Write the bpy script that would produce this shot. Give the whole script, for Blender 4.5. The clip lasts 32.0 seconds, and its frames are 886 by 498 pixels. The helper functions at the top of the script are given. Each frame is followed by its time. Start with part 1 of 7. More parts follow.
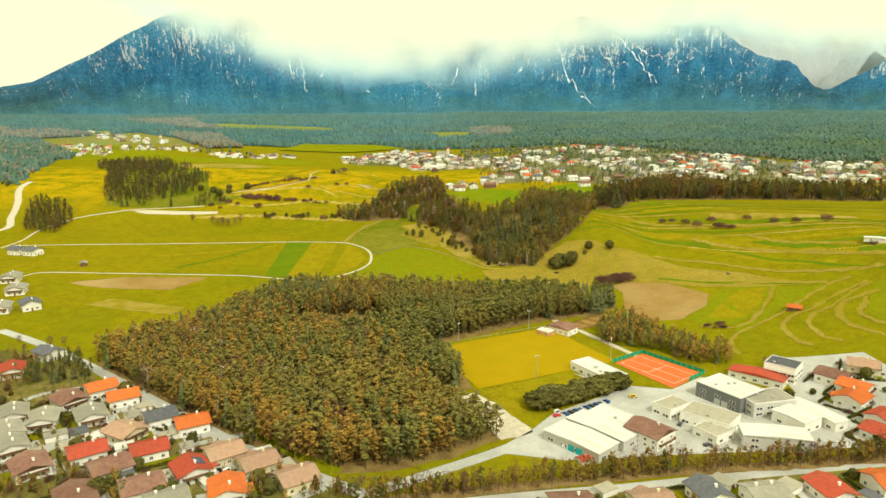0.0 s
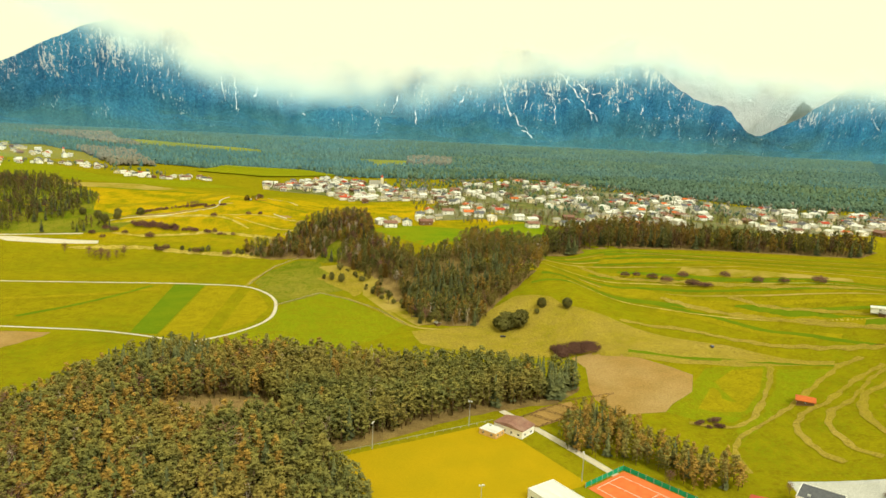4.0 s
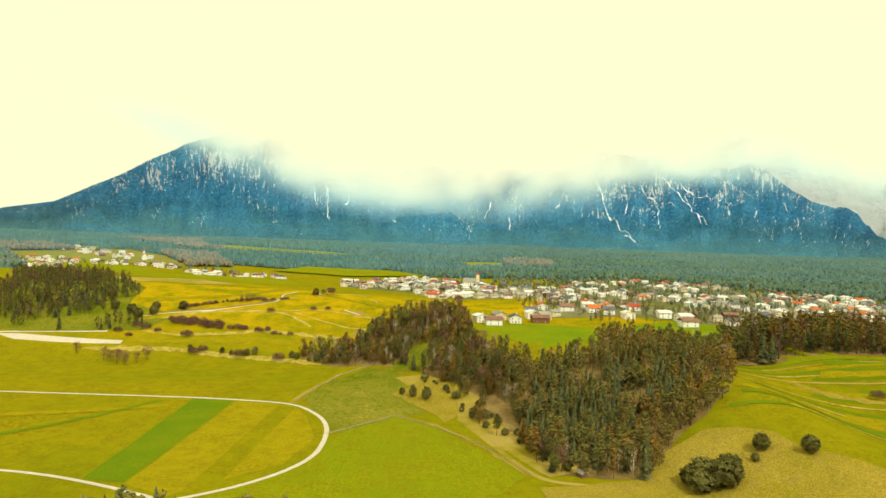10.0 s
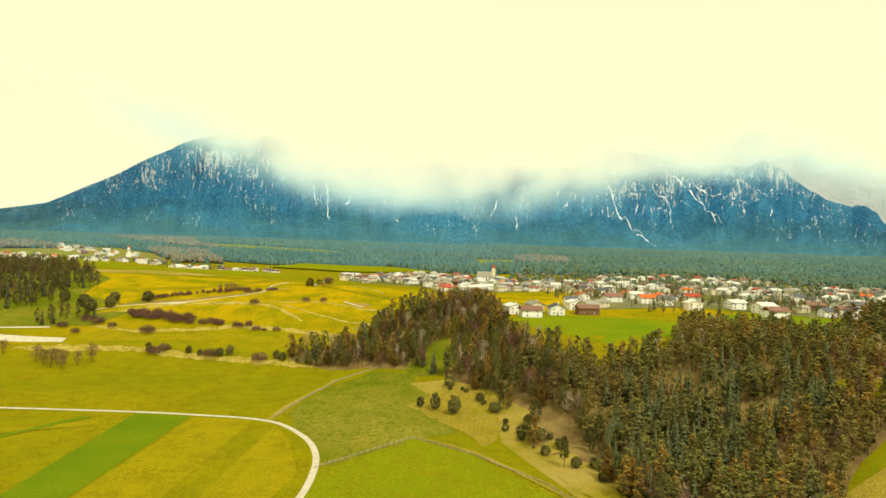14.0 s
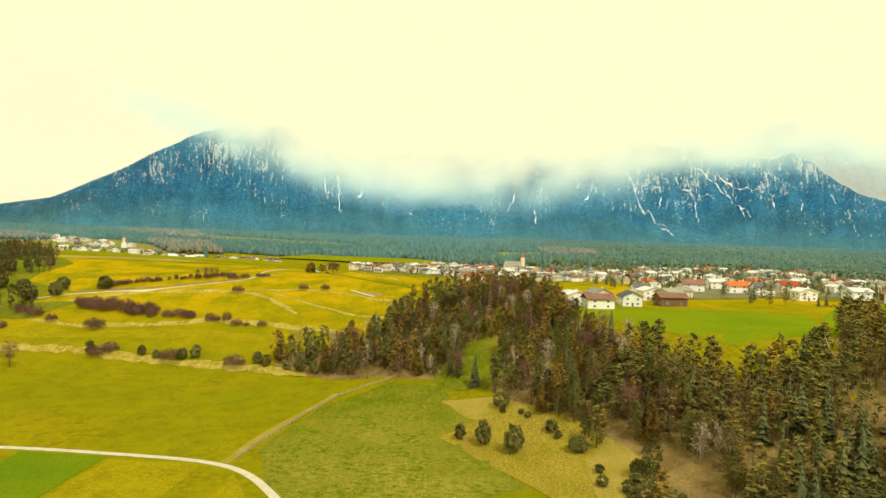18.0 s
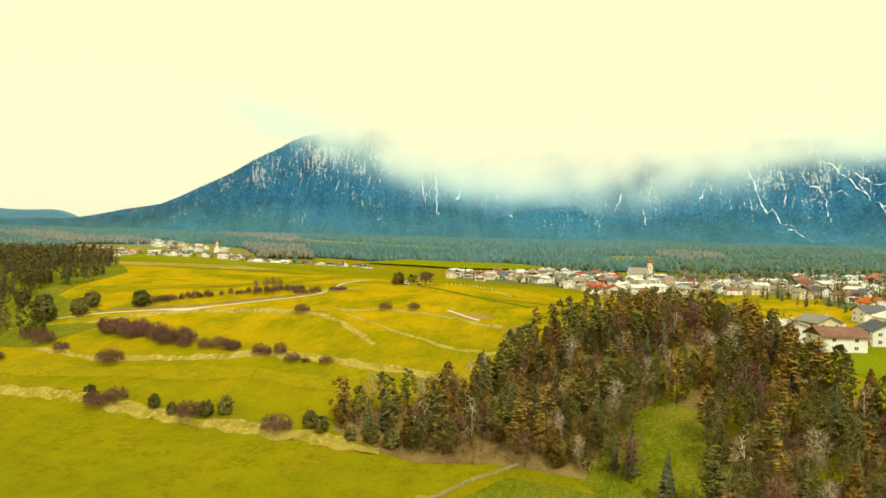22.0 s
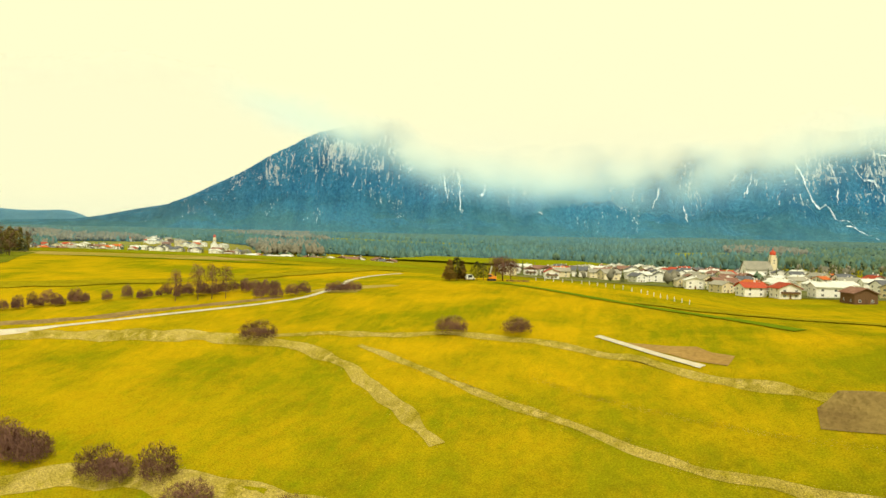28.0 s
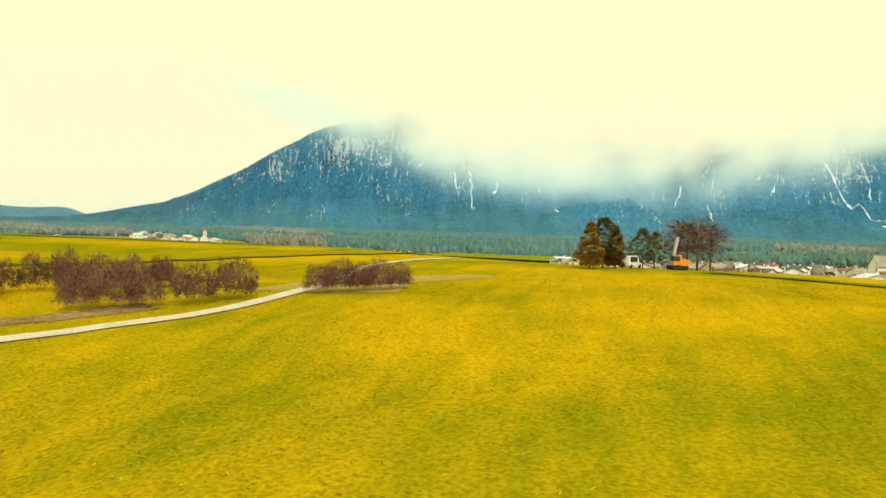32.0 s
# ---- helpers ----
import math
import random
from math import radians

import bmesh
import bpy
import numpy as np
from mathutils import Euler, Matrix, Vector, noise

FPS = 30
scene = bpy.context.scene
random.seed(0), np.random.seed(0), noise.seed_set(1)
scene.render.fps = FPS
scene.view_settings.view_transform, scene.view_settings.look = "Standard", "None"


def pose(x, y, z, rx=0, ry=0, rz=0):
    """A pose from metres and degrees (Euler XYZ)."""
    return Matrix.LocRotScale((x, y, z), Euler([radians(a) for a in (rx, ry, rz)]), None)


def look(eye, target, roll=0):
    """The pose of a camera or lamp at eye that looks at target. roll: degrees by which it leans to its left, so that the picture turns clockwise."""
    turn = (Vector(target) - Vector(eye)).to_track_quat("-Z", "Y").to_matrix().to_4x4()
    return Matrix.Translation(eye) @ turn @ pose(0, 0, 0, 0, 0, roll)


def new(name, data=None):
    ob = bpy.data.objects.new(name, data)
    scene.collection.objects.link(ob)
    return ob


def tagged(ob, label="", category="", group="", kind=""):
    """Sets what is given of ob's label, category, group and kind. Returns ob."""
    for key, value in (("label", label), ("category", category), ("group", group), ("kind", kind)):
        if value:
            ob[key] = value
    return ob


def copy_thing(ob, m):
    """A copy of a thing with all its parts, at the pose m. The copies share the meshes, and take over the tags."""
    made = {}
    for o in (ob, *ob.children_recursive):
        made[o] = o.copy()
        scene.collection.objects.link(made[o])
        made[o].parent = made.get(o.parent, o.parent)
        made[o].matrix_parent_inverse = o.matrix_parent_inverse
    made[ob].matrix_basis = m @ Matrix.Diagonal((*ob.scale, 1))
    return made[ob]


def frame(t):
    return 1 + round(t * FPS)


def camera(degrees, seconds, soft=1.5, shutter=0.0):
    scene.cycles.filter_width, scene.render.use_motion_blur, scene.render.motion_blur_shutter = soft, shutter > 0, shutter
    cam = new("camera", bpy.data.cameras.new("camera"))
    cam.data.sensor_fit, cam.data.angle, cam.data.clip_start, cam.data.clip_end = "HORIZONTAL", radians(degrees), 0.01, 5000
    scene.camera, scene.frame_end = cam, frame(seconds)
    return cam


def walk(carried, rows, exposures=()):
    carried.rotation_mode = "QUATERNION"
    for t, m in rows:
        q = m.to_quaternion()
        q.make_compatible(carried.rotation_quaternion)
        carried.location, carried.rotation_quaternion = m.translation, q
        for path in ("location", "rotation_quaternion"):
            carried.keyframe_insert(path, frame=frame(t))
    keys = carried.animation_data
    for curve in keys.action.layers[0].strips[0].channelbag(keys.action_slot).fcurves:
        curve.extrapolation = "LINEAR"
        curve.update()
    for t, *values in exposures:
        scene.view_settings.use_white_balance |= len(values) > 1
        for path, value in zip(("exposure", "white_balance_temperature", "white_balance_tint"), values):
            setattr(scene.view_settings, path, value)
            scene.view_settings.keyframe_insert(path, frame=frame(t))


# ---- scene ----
cam = camera(64.7, 32.0, soft=1.5)
PATH = [
    (0.0, 2.04, 23.60, 161.30, 77.619, 0.220, -0.003),
    (0.5, 5.66, 39.70, 158.73, 78.443, -1.231, 1.615),
    (1.0, 8.45, 55.67, 155.87, 78.983, -1.873, 2.271),
    (1.5, 10.16, 71.50, 153.02, 79.180, -1.993, -1.575),
    (2.0, 10.91, 87.55, 151.20, 79.329, -2.248, -2.890),
    (2.5, 11.24, 103.78, 150.84, 79.681, -2.519, -3.610),
    (3.0, 11.63, 120.01, 151.48, 79.882, -2.722, -4.089),
    (3.5, 12.14, 136.35, 152.48, 80.002, -2.723, -4.421),
    (5.5, 14.83, 202.67, 155.81, 80.247, -2.828, -5.657),
    (6.0, 15.80, 218.89, 154.07, 80.274, -2.889, -5.867),
    (6.5, 16.75, 235.19, 149.85, 79.945, -2.804, -6.065),
    (7.0, 17.16, 252.46, 144.15, 79.761, -2.817, -6.276),
    (7.5, 16.73, 270.78, 138.01, 79.548, -3.118, 0.805),
    (8.0, 15.44, 289.24, 131.96, 86.476, -2.843, 2.370),
    (8.5, 13.28, 307.12, 125.95, 87.899, -2.532, 2.603),
    (9.0, 10.59, 324.10, 120.03, 88.934, -2.310, 2.614),
    (9.5, 7.70, 340.19, 114.37, 89.073, -2.133, 2.630),
    (10.0, 4.87, 355.47, 108.78, 89.152, -2.030, 2.584),
    (10.5, 2.18, 370.26, 103.10, 89.156, -1.937, 2.542),
    (11.0, -0.31, 385.18, 97.48, 89.160, -1.963, 2.520),
    (11.5, -2.84, 400.59, 92.35, 89.057, -2.013, 2.527),
    (12.0, -5.50, 416.44, 88.49, 88.893, -1.976, 2.500),
    (12.5, -8.27, 432.63, 86.49, 89.220, -1.977, 2.435),
    (13.0, -10.98, 448.57, 85.41, 89.426, -1.860, 2.490),
    (13.5, -13.48, 464.14, 84.45, 89.553, -1.821, 2.575),
    (15.5, -22.87, 525.40, 78.91, 89.634, -1.747, 3.051),
    (16.0, -25.22, 540.38, 76.42, 89.487, -1.669, 3.298),
    (16.5, -27.73, 555.33, 73.88, 89.440, -1.726, 3.742),
    (17.0, -30.23, 570.58, 71.82, 89.617, -1.804, 3.687),
    (17.5, -32.45, 585.79, 69.28, 89.523, -1.853, 3.690),
    (18.0, -34.40, 600.95, 66.52, 89.431, -1.905, 3.701),
    (18.5, -36.32, 615.96, 63.81, 89.379, -1.851, 3.730),
    (19.0, -38.42, 630.73, 61.78, 89.295, -1.859, 3.763),
    (19.5, -40.64, 645.13, 61.18, 89.476, -1.799, 3.694),
    (20.0, -42.93, 659.18, 61.71, 89.544, -1.771, 3.648),
    (20.5, -45.46, 673.38, 62.79, 89.565, -1.774, 4.342),
    (21.0, -48.57, 688.22, 64.00, 89.500, -1.867, 10.081),
    (21.5, -52.42, 703.70, 65.25, 89.456, -1.699, 11.197),
    (22.0, -57.17, 719.68, 66.54, 89.438, -1.635, 11.699),
    (22.5, -62.54, 735.80, 67.79, 89.393, -1.528, 12.029),
    (23.0, -68.26, 751.81, 69.05, 89.339, -1.477, 12.270),
    (23.5, -74.07, 767.62, 70.45, 89.176, -1.504, 12.489),
    (24.0, -79.95, 783.51, 71.74, 89.173, -1.379, 12.660),
    (24.5, -85.48, 799.08, 71.91, 89.356, -1.294, 12.845),
    (25.0, -90.69, 814.26, 69.96, 89.297, -1.284, 12.967),
    (25.5, -95.94, 829.69, 66.72, 89.351, -1.406, 13.096),
    (27.5, -117.89, 894.31, 53.87, 89.576, -1.580, 13.147),
    (28.0, -123.69, 910.82, 51.09, 89.638, -1.499, 13.120),
    (28.5, -129.94, 927.37, 48.64, 89.679, -1.661, 13.272),
    (29.0, -136.75, 943.58, 46.27, 89.733, -1.692, 13.508),
    (29.5, -143.96, 959.66, 44.12, 89.680, -1.681, 13.560),
    (30.0, -150.91, 976.22, 42.77, 89.668, -1.785, 13.520),
    (30.5, -157.26, 992.71, 42.14, 89.722, -1.771, 13.499),
    (31.0, -162.81, 1008.52, 41.66, 89.776, -1.732, 13.504),
    (31.5, -168.40, 1023.78, 41.03, 89.775, -1.774, 13.520),
    (32.0, -174.20, 1038.76, 41.15, 89.777, -1.844, 13.532),
]
EXPOSURES = [(0.0, 0.13, 6260, 9), (7.0, 0.11, 6340, 9.5), (12.0, 0.07, 6460, 10), (20.0, 0.05, 6500, 10), (32.0, 0.04, 6500, 10)]
walk(cam, [(t, pose(x, y, z, rx, ry, rz)) for t, x, y, z, rx, ry, rz in PATH], EXPOSURES)

# ---- daylight: a bright overcast sky with a soft sun behind the flight ----
SUN_EL, SUN_AZ = radians(48), radians(150)
world = bpy.data.worlds.new("overcast_sky")
scene.world = world
world.use_nodes = True
wn, wl = world.node_tree.nodes, world.node_tree.links
wn.clear()
sky = wn.new("ShaderNodeTexSky")
sky.sky_type, sky.sun_disc, sky.sun_elevation, sky.sun_rotation = "NISHITA", False, SUN_EL, SUN_AZ
sky_bg, cloud_bg, mix_bg, out_bg = wn.new("ShaderNodeBackground"), wn.new("ShaderNodeBackground"), wn.new("ShaderNodeMixShader"), wn.new("ShaderNodeOutputWorld")
sky_bg.inputs["Strength"].default_value = 0.08
cloud_bg.inputs["Color"].default_value, cloud_bg.inputs["Strength"].default_value = (1.0, 0.972, 0.612, 1), 1.0
mix_bg.inputs[0].default_value = 0.97
wl.new(sky.outputs[0], sky_bg.inputs["Color"])
wl.new(sky_bg.outputs[0], mix_bg.inputs[1])
wl.new(cloud_bg.outputs[0], mix_bg.inputs[2])
wl.new(mix_bg.outputs[0], out_bg.inputs["Surface"])
sun = new("sun", bpy.data.lights.new("sun", "SUN"))
sun.data.energy, sun.data.angle, sun.data.color = 2.5, radians(10), (1.0, 0.95, 0.78)
sun.matrix_world = look((math.sin(SUN_AZ) * 800, math.cos(SUN_AZ) * 800, 900), (0, 0, 0))


# ---- materials ----
def material(name, c1, c2, scale=1.0, rough=0.85, c3=None, fine=8.0, bump=0.0, island=0.0, piece=0.0, metal=0.0, stretch=(1, 1, 1), spec=0.0, grit=0.16, mottle=None):
    """Two colours mixed by noise of that scale (per metre), a third in broader stains; island and piece vary the brightness."""
    m = bpy.data.materials.new(name)
    m.use_nodes = True
    n, l = m.node_tree.nodes, m.node_tree.links
    b = n["Principled BSDF"]
    b.inputs["Roughness"].default_value, b.inputs["Metallic"].default_value = rough, metal
    b.inputs["Specular IOR Level"].default_value = spec
    co, mp = n.new("ShaderNodeTexCoord"), n.new("ShaderNodeMapping")
    mp.inputs["Scale"].default_value = stretch
    l.new(co.outputs["Object"], mp.inputs[0])

    def noise_ramp(s, lo, hi, detail=4.0):
        t, r = n.new("ShaderNodeTexNoise"), n.new("ShaderNodeMapRange")
        t.inputs["Scale"].default_value, t.inputs["Detail"].default_value = s, detail
        r.inputs["From Min"].default_value, r.inputs["From Max"].default_value = lo, hi
        l.new(mp.outputs[0], t.inputs["Vector"])
        l.new(t.outputs["Fac"], r.inputs["Value"])
        return r.outputs[0]

    def mixed(f, a, c):
        x = n.new("ShaderNodeMix")
        x.data_type = "RGBA"
        l.new(f, x.inputs[0])
        for k, v in ((6, a), (7, c)):
            if isinstance(v, tuple):
                x.inputs[k].default_value = (*v, 1)
            else:
                l.new(v, x.inputs[k])
        return x.outputs[2]

    col = mixed(noise_ramp(scale, 0.36, 0.64), c1, c2)
    if c3:
        col = mixed(noise_ramp(scale * 0.17, 0.45, 0.72), col, c3)
    if mottle:
        blot, tone = mottle
        col = mixed(noise_ramp(blot, 0.5, 0.68, 6.0), col, tone)
        sm, st, sr = n.new("ShaderNodeMapping"), n.new("ShaderNodeTexNoise"), n.new("ShaderNodeMapRange")
        sm.inputs["Rotation"].default_value, sm.inputs["Scale"].default_value = (0, 0, 0.7), (0.9, 0.05, 1)
        st.inputs["Scale"].default_value, st.inputs["Detail"].default_value, st.inputs["Distortion"].default_value = 1.0, 5.0, 0.6
        sr.inputs["From Min"].default_value, sr.inputs["From Max"].default_value, sr.inputs["To Max"].default_value = 0.52, 0.72, 0.6
        l.new(co.outputs["Object"], sm.inputs[0])
        l.new(sm.outputs[0], st.inputs["Vector"])
        l.new(st.outputs["Fac"], sr.inputs["Value"])
        col = mixed(sr.outputs[0], col, tuple(1.35 * v for v in tone))
        # tussocks and worn spots, a metre to a few metres across
        spots_ = noise_ramp(0.55, 0.40, 0.66, 7.0)
        col = mixed(spots_, col, mixed(noise_ramp(0.11, 0.42, 0.6), tuple(0.86 * v for v in tone), tuple(0.96 * v for v in c1)))
    grain = noise_ramp(scale * fine, 0.3, 0.7, 9.0)
    vary = n.new("ShaderNodeHueSaturation")
    vary.inputs["Fac"].default_value = 1.0
    amount = n.new("ShaderNodeMapRange")
    amount.inputs["To Min"].default_value, amount.inputs["To Max"].default_value = 1 - grit, 1 + grit
    l.new(grain, amount.inputs["Value"])
    val = amount.outputs[0]
    for on, node, socket in ((island, "ShaderNodeNewGeometry", "Random Per Island"), (piece, "ShaderNodeObjectInfo", "Random")):
        if on:
            g, r, x = n.new(node), n.new("ShaderNodeMapRange"), n.new("ShaderNodeMath")
            r.inputs["To Min"].default_value, r.inputs["To Max"].default_value = 1 - on, 1 + on
            x.operation = "MULTIPLY"
            l.new(g.outputs[socket], r.inputs["Value"])
            l.new(val, x.inputs[0])
            l.new(r.outputs[0], x.inputs[1])
            val = x.outputs[0]
    l.new(val, vary.inputs["Value"])
    l.new(col, vary.inputs["Color"])
    l.new(vary.outputs[0], b.inputs["Base Color"])
    if bump:
        bp = n.new("ShaderNodeBump")
        bp.inputs["Distance"].default_value = bump
        l.new(grain, bp.inputs["Height"])
        l.new(bp.outputs[0], b.inputs["Normal"])
    return m


M = {}
M["meadow"] = material("meadow_grass", (0.25, 0.222, 0.004), (0.175, 0.195, 0.004), 0.02, c3=(0.31, 0.235, 0.006), fine=200, bump=0.05, grit=0.3, mottle=(0.3, (0.205, 0.165, 0.005)))


def with_upper_grass(m, lo, hi, end, c1, c2):
    """The drier, more golden grass of the upper plain takes over between lines across the valley."""
    n, l = m.node_tree.nodes, m.node_tree.links
    hue = next(x for x in n if x.type == "HUE_SAT")
    old = hue.inputs["Color"].links[0].from_socket
    geo, sep, tex, mix, tint = n.new("ShaderNodeNewGeometry"), n.new("ShaderNodeSeparateXYZ"), n.new("ShaderNodeTexNoise"), n.new("ShaderNodeMix"), n.new("ShaderNodeMix")
    mix.data_type = tint.data_type = "RGBA"
    l.new(geo.outputs["Position"], sep.inputs[0])
    l.new(geo.outputs["Position"], tex.inputs["Vector"])
    tex.inputs["Scale"].default_value, tex.inputs["Detail"].default_value, tex.inputs["Roughness"].default_value = 0.032, 9.0, 0.62
    wave, add, rng_, patchy = n.new("ShaderNodeMath"), n.new("ShaderNodeMath"), n.new("ShaderNodeMapRange"), n.new("ShaderNodeMapRange")
    wave.operation, wave.inputs[1].default_value = "MULTIPLY", 60.0
    l.new(tex.outputs["Fac"], wave.inputs[0])
    l.new(sep.outputs["Y"], add.inputs[0])
    l.new(wave.outputs[0], add.inputs[1])
    rng_.inputs["From Min"].default_value, rng_.inputs["From Max"].default_value = lo, hi
    back, band = n.new("ShaderNodeMapRange"), n.new("ShaderNodeMath")
    back.inputs["From Min"].default_value, back.inputs["From Max"].default_value = end, end + 130
    back.inputs["To Min"].default_value, back.inputs["To Max"].default_value = 1.0, 0.0
    band.operation = "MULTIPLY"
    l.new(add.outputs[0], back.inputs["Value"])
    l.new(back.outputs[0], band.inputs[0])
    l.new(rng_.outputs[0], band.inputs[1])
    patchy.inputs["From Min"].default_value, patchy.inputs["From Max"].default_value = 0.38, 0.60
    l.new(add.outputs[0], rng_.inputs["Value"])
    l.new(tex.outputs["Fac"], patchy.inputs["Value"])
    tint.inputs[6].default_value, tint.inputs[7].default_value = (*c1, 1), (*c2, 1)
    turn, lines, soft, both = n.new("ShaderNodeMapping"), n.new("ShaderNodeTexNoise"), n.new("ShaderNodeMapRange"), n.new("ShaderNodeMath")
    turn.inputs["Rotation"].default_value, turn.inputs["Scale"].default_value = (0, 0, 0.9), (0.5, 0.025, 1)
    lines.inputs["Scale"].default_value, lines.inputs["Detail"].default_value, lines.inputs["Distortion"].default_value = 1.0, 5.0, 0.5
    soft.inputs["From Min"].default_value, soft.inputs["From Max"].default_value, soft.inputs["To Min"].default_value, soft.inputs["To Max"].default_value = 0.35, 0.65, -0.2, 0.2
    both.operation, both.use_clamp = "ADD", True
    l.new(geo.outputs["Position"], turn.inputs[0])
    l.new(turn.outputs[0], lines.inputs["Vector"])
    l.new(lines.outputs["Fac"], soft.inputs["Value"])
    l.new(patchy.outputs[0], both.inputs[0])
    l.new(soft.outputs[0], both.inputs[1])
    l.new(both.outputs[0], tint.inputs[0])
    part_ = n.new("ShaderNodeMath")
    part_.operation, part_.inputs[1].default_value = "MULTIPLY", 0.75
    l.new(band.outputs[0], part_.inputs[0])
    l.new(part_.outputs[0], mix.inputs[0])
    l.new(old, mix.inputs[6])
    l.new(tint.outputs[2], mix.inputs[7])
    l.new(mix.outputs[2], hue.inputs["Color"])


with_upper_grass(M["meadow"], 965, 1090, 1215, (0.195, 0.195, 0.003), (0.54, 0.335, 0.004))
M["blade"] = material("grass_blades", (0.20, 0.205, 0.006), (0.36, 0.265, 0.006), 0.12, c3=(0.42, 0.28, 0.01), fine=20, island=0.35)
M["pasture"] = material("rough_pasture", (0.105, 0.140, 0.005), (0.170, 0.180, 0.008), 0.05, c3=(0.29, 0.245, 0.035), fine=40, bump=0.15, grit=0.4, mottle=(0.04, (0.215, 0.200, 0.018)))
M["sere"] = material("sere_grass", (0.33, 0.250, 0.028), (0.245, 0.208, 0.012), 0.06, c3=(0.42, 0.31, 0.07), fine=30, bump=0.2, grit=0.4, mottle=(0.13, (0.30, 0.225, 0.035)))
M["straw"] = material("straw_bank", (0.54, 0.41, 0.11), (0.33, 0.26, 0.025), 0.55, c3=(0.42, 0.32, 0.04), fine=9, bump=0.15, grit=0.5, mottle=(0.4, (0.33, 0.265, 0.025)))
# the haze of distance is mixed into these paler, bluer needle colours
M["far_needles"] = material("haze_tinted_conifers", (0.060, 0.130, 0.132), (0.092, 0.168, 0.142), 0.012, c3=(0.110, 0.165, 0.118), fine=9, island=0.25)
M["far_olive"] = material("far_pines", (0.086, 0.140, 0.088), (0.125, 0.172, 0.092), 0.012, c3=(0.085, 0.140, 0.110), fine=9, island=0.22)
# dark ground colour stands in for the shade between the far trees
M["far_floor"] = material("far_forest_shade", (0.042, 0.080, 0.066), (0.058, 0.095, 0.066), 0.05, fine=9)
M["village_green"] = material("village_gardens", (0.105, 0.125, 0.030), (0.19, 0.18, 0.06), 0.06, c3=(0.26, 0.24, 0.17), fine=9, grit=0.3)
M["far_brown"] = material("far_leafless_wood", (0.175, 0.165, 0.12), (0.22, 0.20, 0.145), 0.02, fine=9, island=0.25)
M["green"] = material("young_crop", (0.115, 0.175, 0.006), (0.15, 0.195, 0.006), 0.05, fine=25, bump=0.1)
M["bright"] = material("spring_grass", (0.205, 0.235, 0.005), (0.25, 0.25, 0.005), 0.03, c3=(0.165, 0.21, 0.005), fine=60, bump=0.15, grit=0.3, mottle=(0.2, (0.225, 0.205, 0.006)))
M["lush"] = material("lush_grass", (0.135, 0.205, 0.006), (0.185, 0.230, 0.006), 0.03, c3=(0.21, 0.225, 0.006), fine=60, bump=0.1, grit=0.3)
M["stripe"] = material("mown_grass", (0.31, 0.25, 0.006), (0.265, 0.225, 0.006), 0.05, fine=40, bump=0.1, grit=0.28, mottle=(0.15, (0.25, 0.20, 0.006)))
M["dry"] = material("dry_grass", (0.37, 0.275, 0.05), (0.27, 0.225, 0.014), 0.1, c3=(0.44, 0.325, 0.09), fine=14, bump=0.3)
M["tan"] = material("bare_earth", (0.36, 0.22, 0.07), (0.30, 0.19, 0.055), 0.08, c3=(0.42, 0.29, 0.12), fine=12, bump=0.3)
M["floor"] = material("forest_floor", (0.19, 0.125, 0.045), (0.30, 0.21, 0.07), 0.1, fine=10, bump=0.4)
M["pitch"] = material("playing_turf", (0.40, 0.27, 0.005), (0.36, 0.255, 0.005), 0.06, fine=30, bump=0.05)
M["gravel"] = material("pale_gravel", (0.62, 0.55, 0.42), (0.52, 0.46, 0.34), 0.4, fine=10, bump=0.05)
M["asphalt"] = material("pale_asphalt", (0.46, 0.455, 0.42), (0.54, 0.53, 0.49), 0.12, c3=(0.34, 0.33, 0.29), fine=20, grit=0.28)
M["clay"] = material("red_clay_court", (0.70, 0.18, 0.055), (0.62, 0.15, 0.045), 0.3, fine=10)
M["bark"] = material("bark", (0.26, 0.17, 0.10), (0.16, 0.11, 0.07), 2.0, bump=0.05)
M["pine"] = material("pine_needles", (0.108, 0.112, 0.036), (0.202, 0.178, 0.043), 0.10, c3=(0.235, 0.172, 0.040), fine=12, island=0.25, piece=0.3)
M["spruce"] = material("spruce_needles", (0.085, 0.095, 0.042), (0.135, 0.138, 0.050), 0.15, fine=12, island=0.3, piece=0.25)
M["larch"] = material("larch_needles", (0.235, 0.145, 0.034), (0.300, 0.185, 0.036), 0.15, fine=12, island=0.3, piece=0.3)
M["twig"] = material("bare_twigs", (0.19, 0.098, 0.068), (0.12, 0.064, 0.048), 0.3, fine=10, island=0.35, piece=0.2)
M["birch"] = material("pale_birch_twigs", (0.46, 0.38, 0.26), (0.36, 0.28, 0.18), 0.5, fine=10, island=0.3)

M["plaster"] = material("white_plaster", (0.90, 0.88, 0.82), (0.85, 0.82, 0.75), 0.5, c3=(0.80, 0.76, 0.67), fine=6, piece=0.06)
M["cream"] = material("cream_plaster", (0.78, 0.68, 0.46), (0.72, 0.62, 0.40), 0.5, fine=6, piece=0.06)
M["ochre"] = material("ochre_plaster", (0.66, 0.42, 0.16), (0.60, 0.37, 0.14), 0.5, fine=6)
M["tile_orange"] = material("orange_roof_tiles", (0.62, 0.17, 0.045), (0.54, 0.14, 0.04), 0.7, c3=(0.42, 0.12, 0.05), fine=6, bump=0.05, piece=0.12)
M["tile_red"] = material("red_roof_tiles", (0.46, 0.09, 0.05), (0.38, 0.075, 0.045), 0.7, c3=(0.28, 0.08, 0.05), fine=6, bump=0.05, piece=0.15)
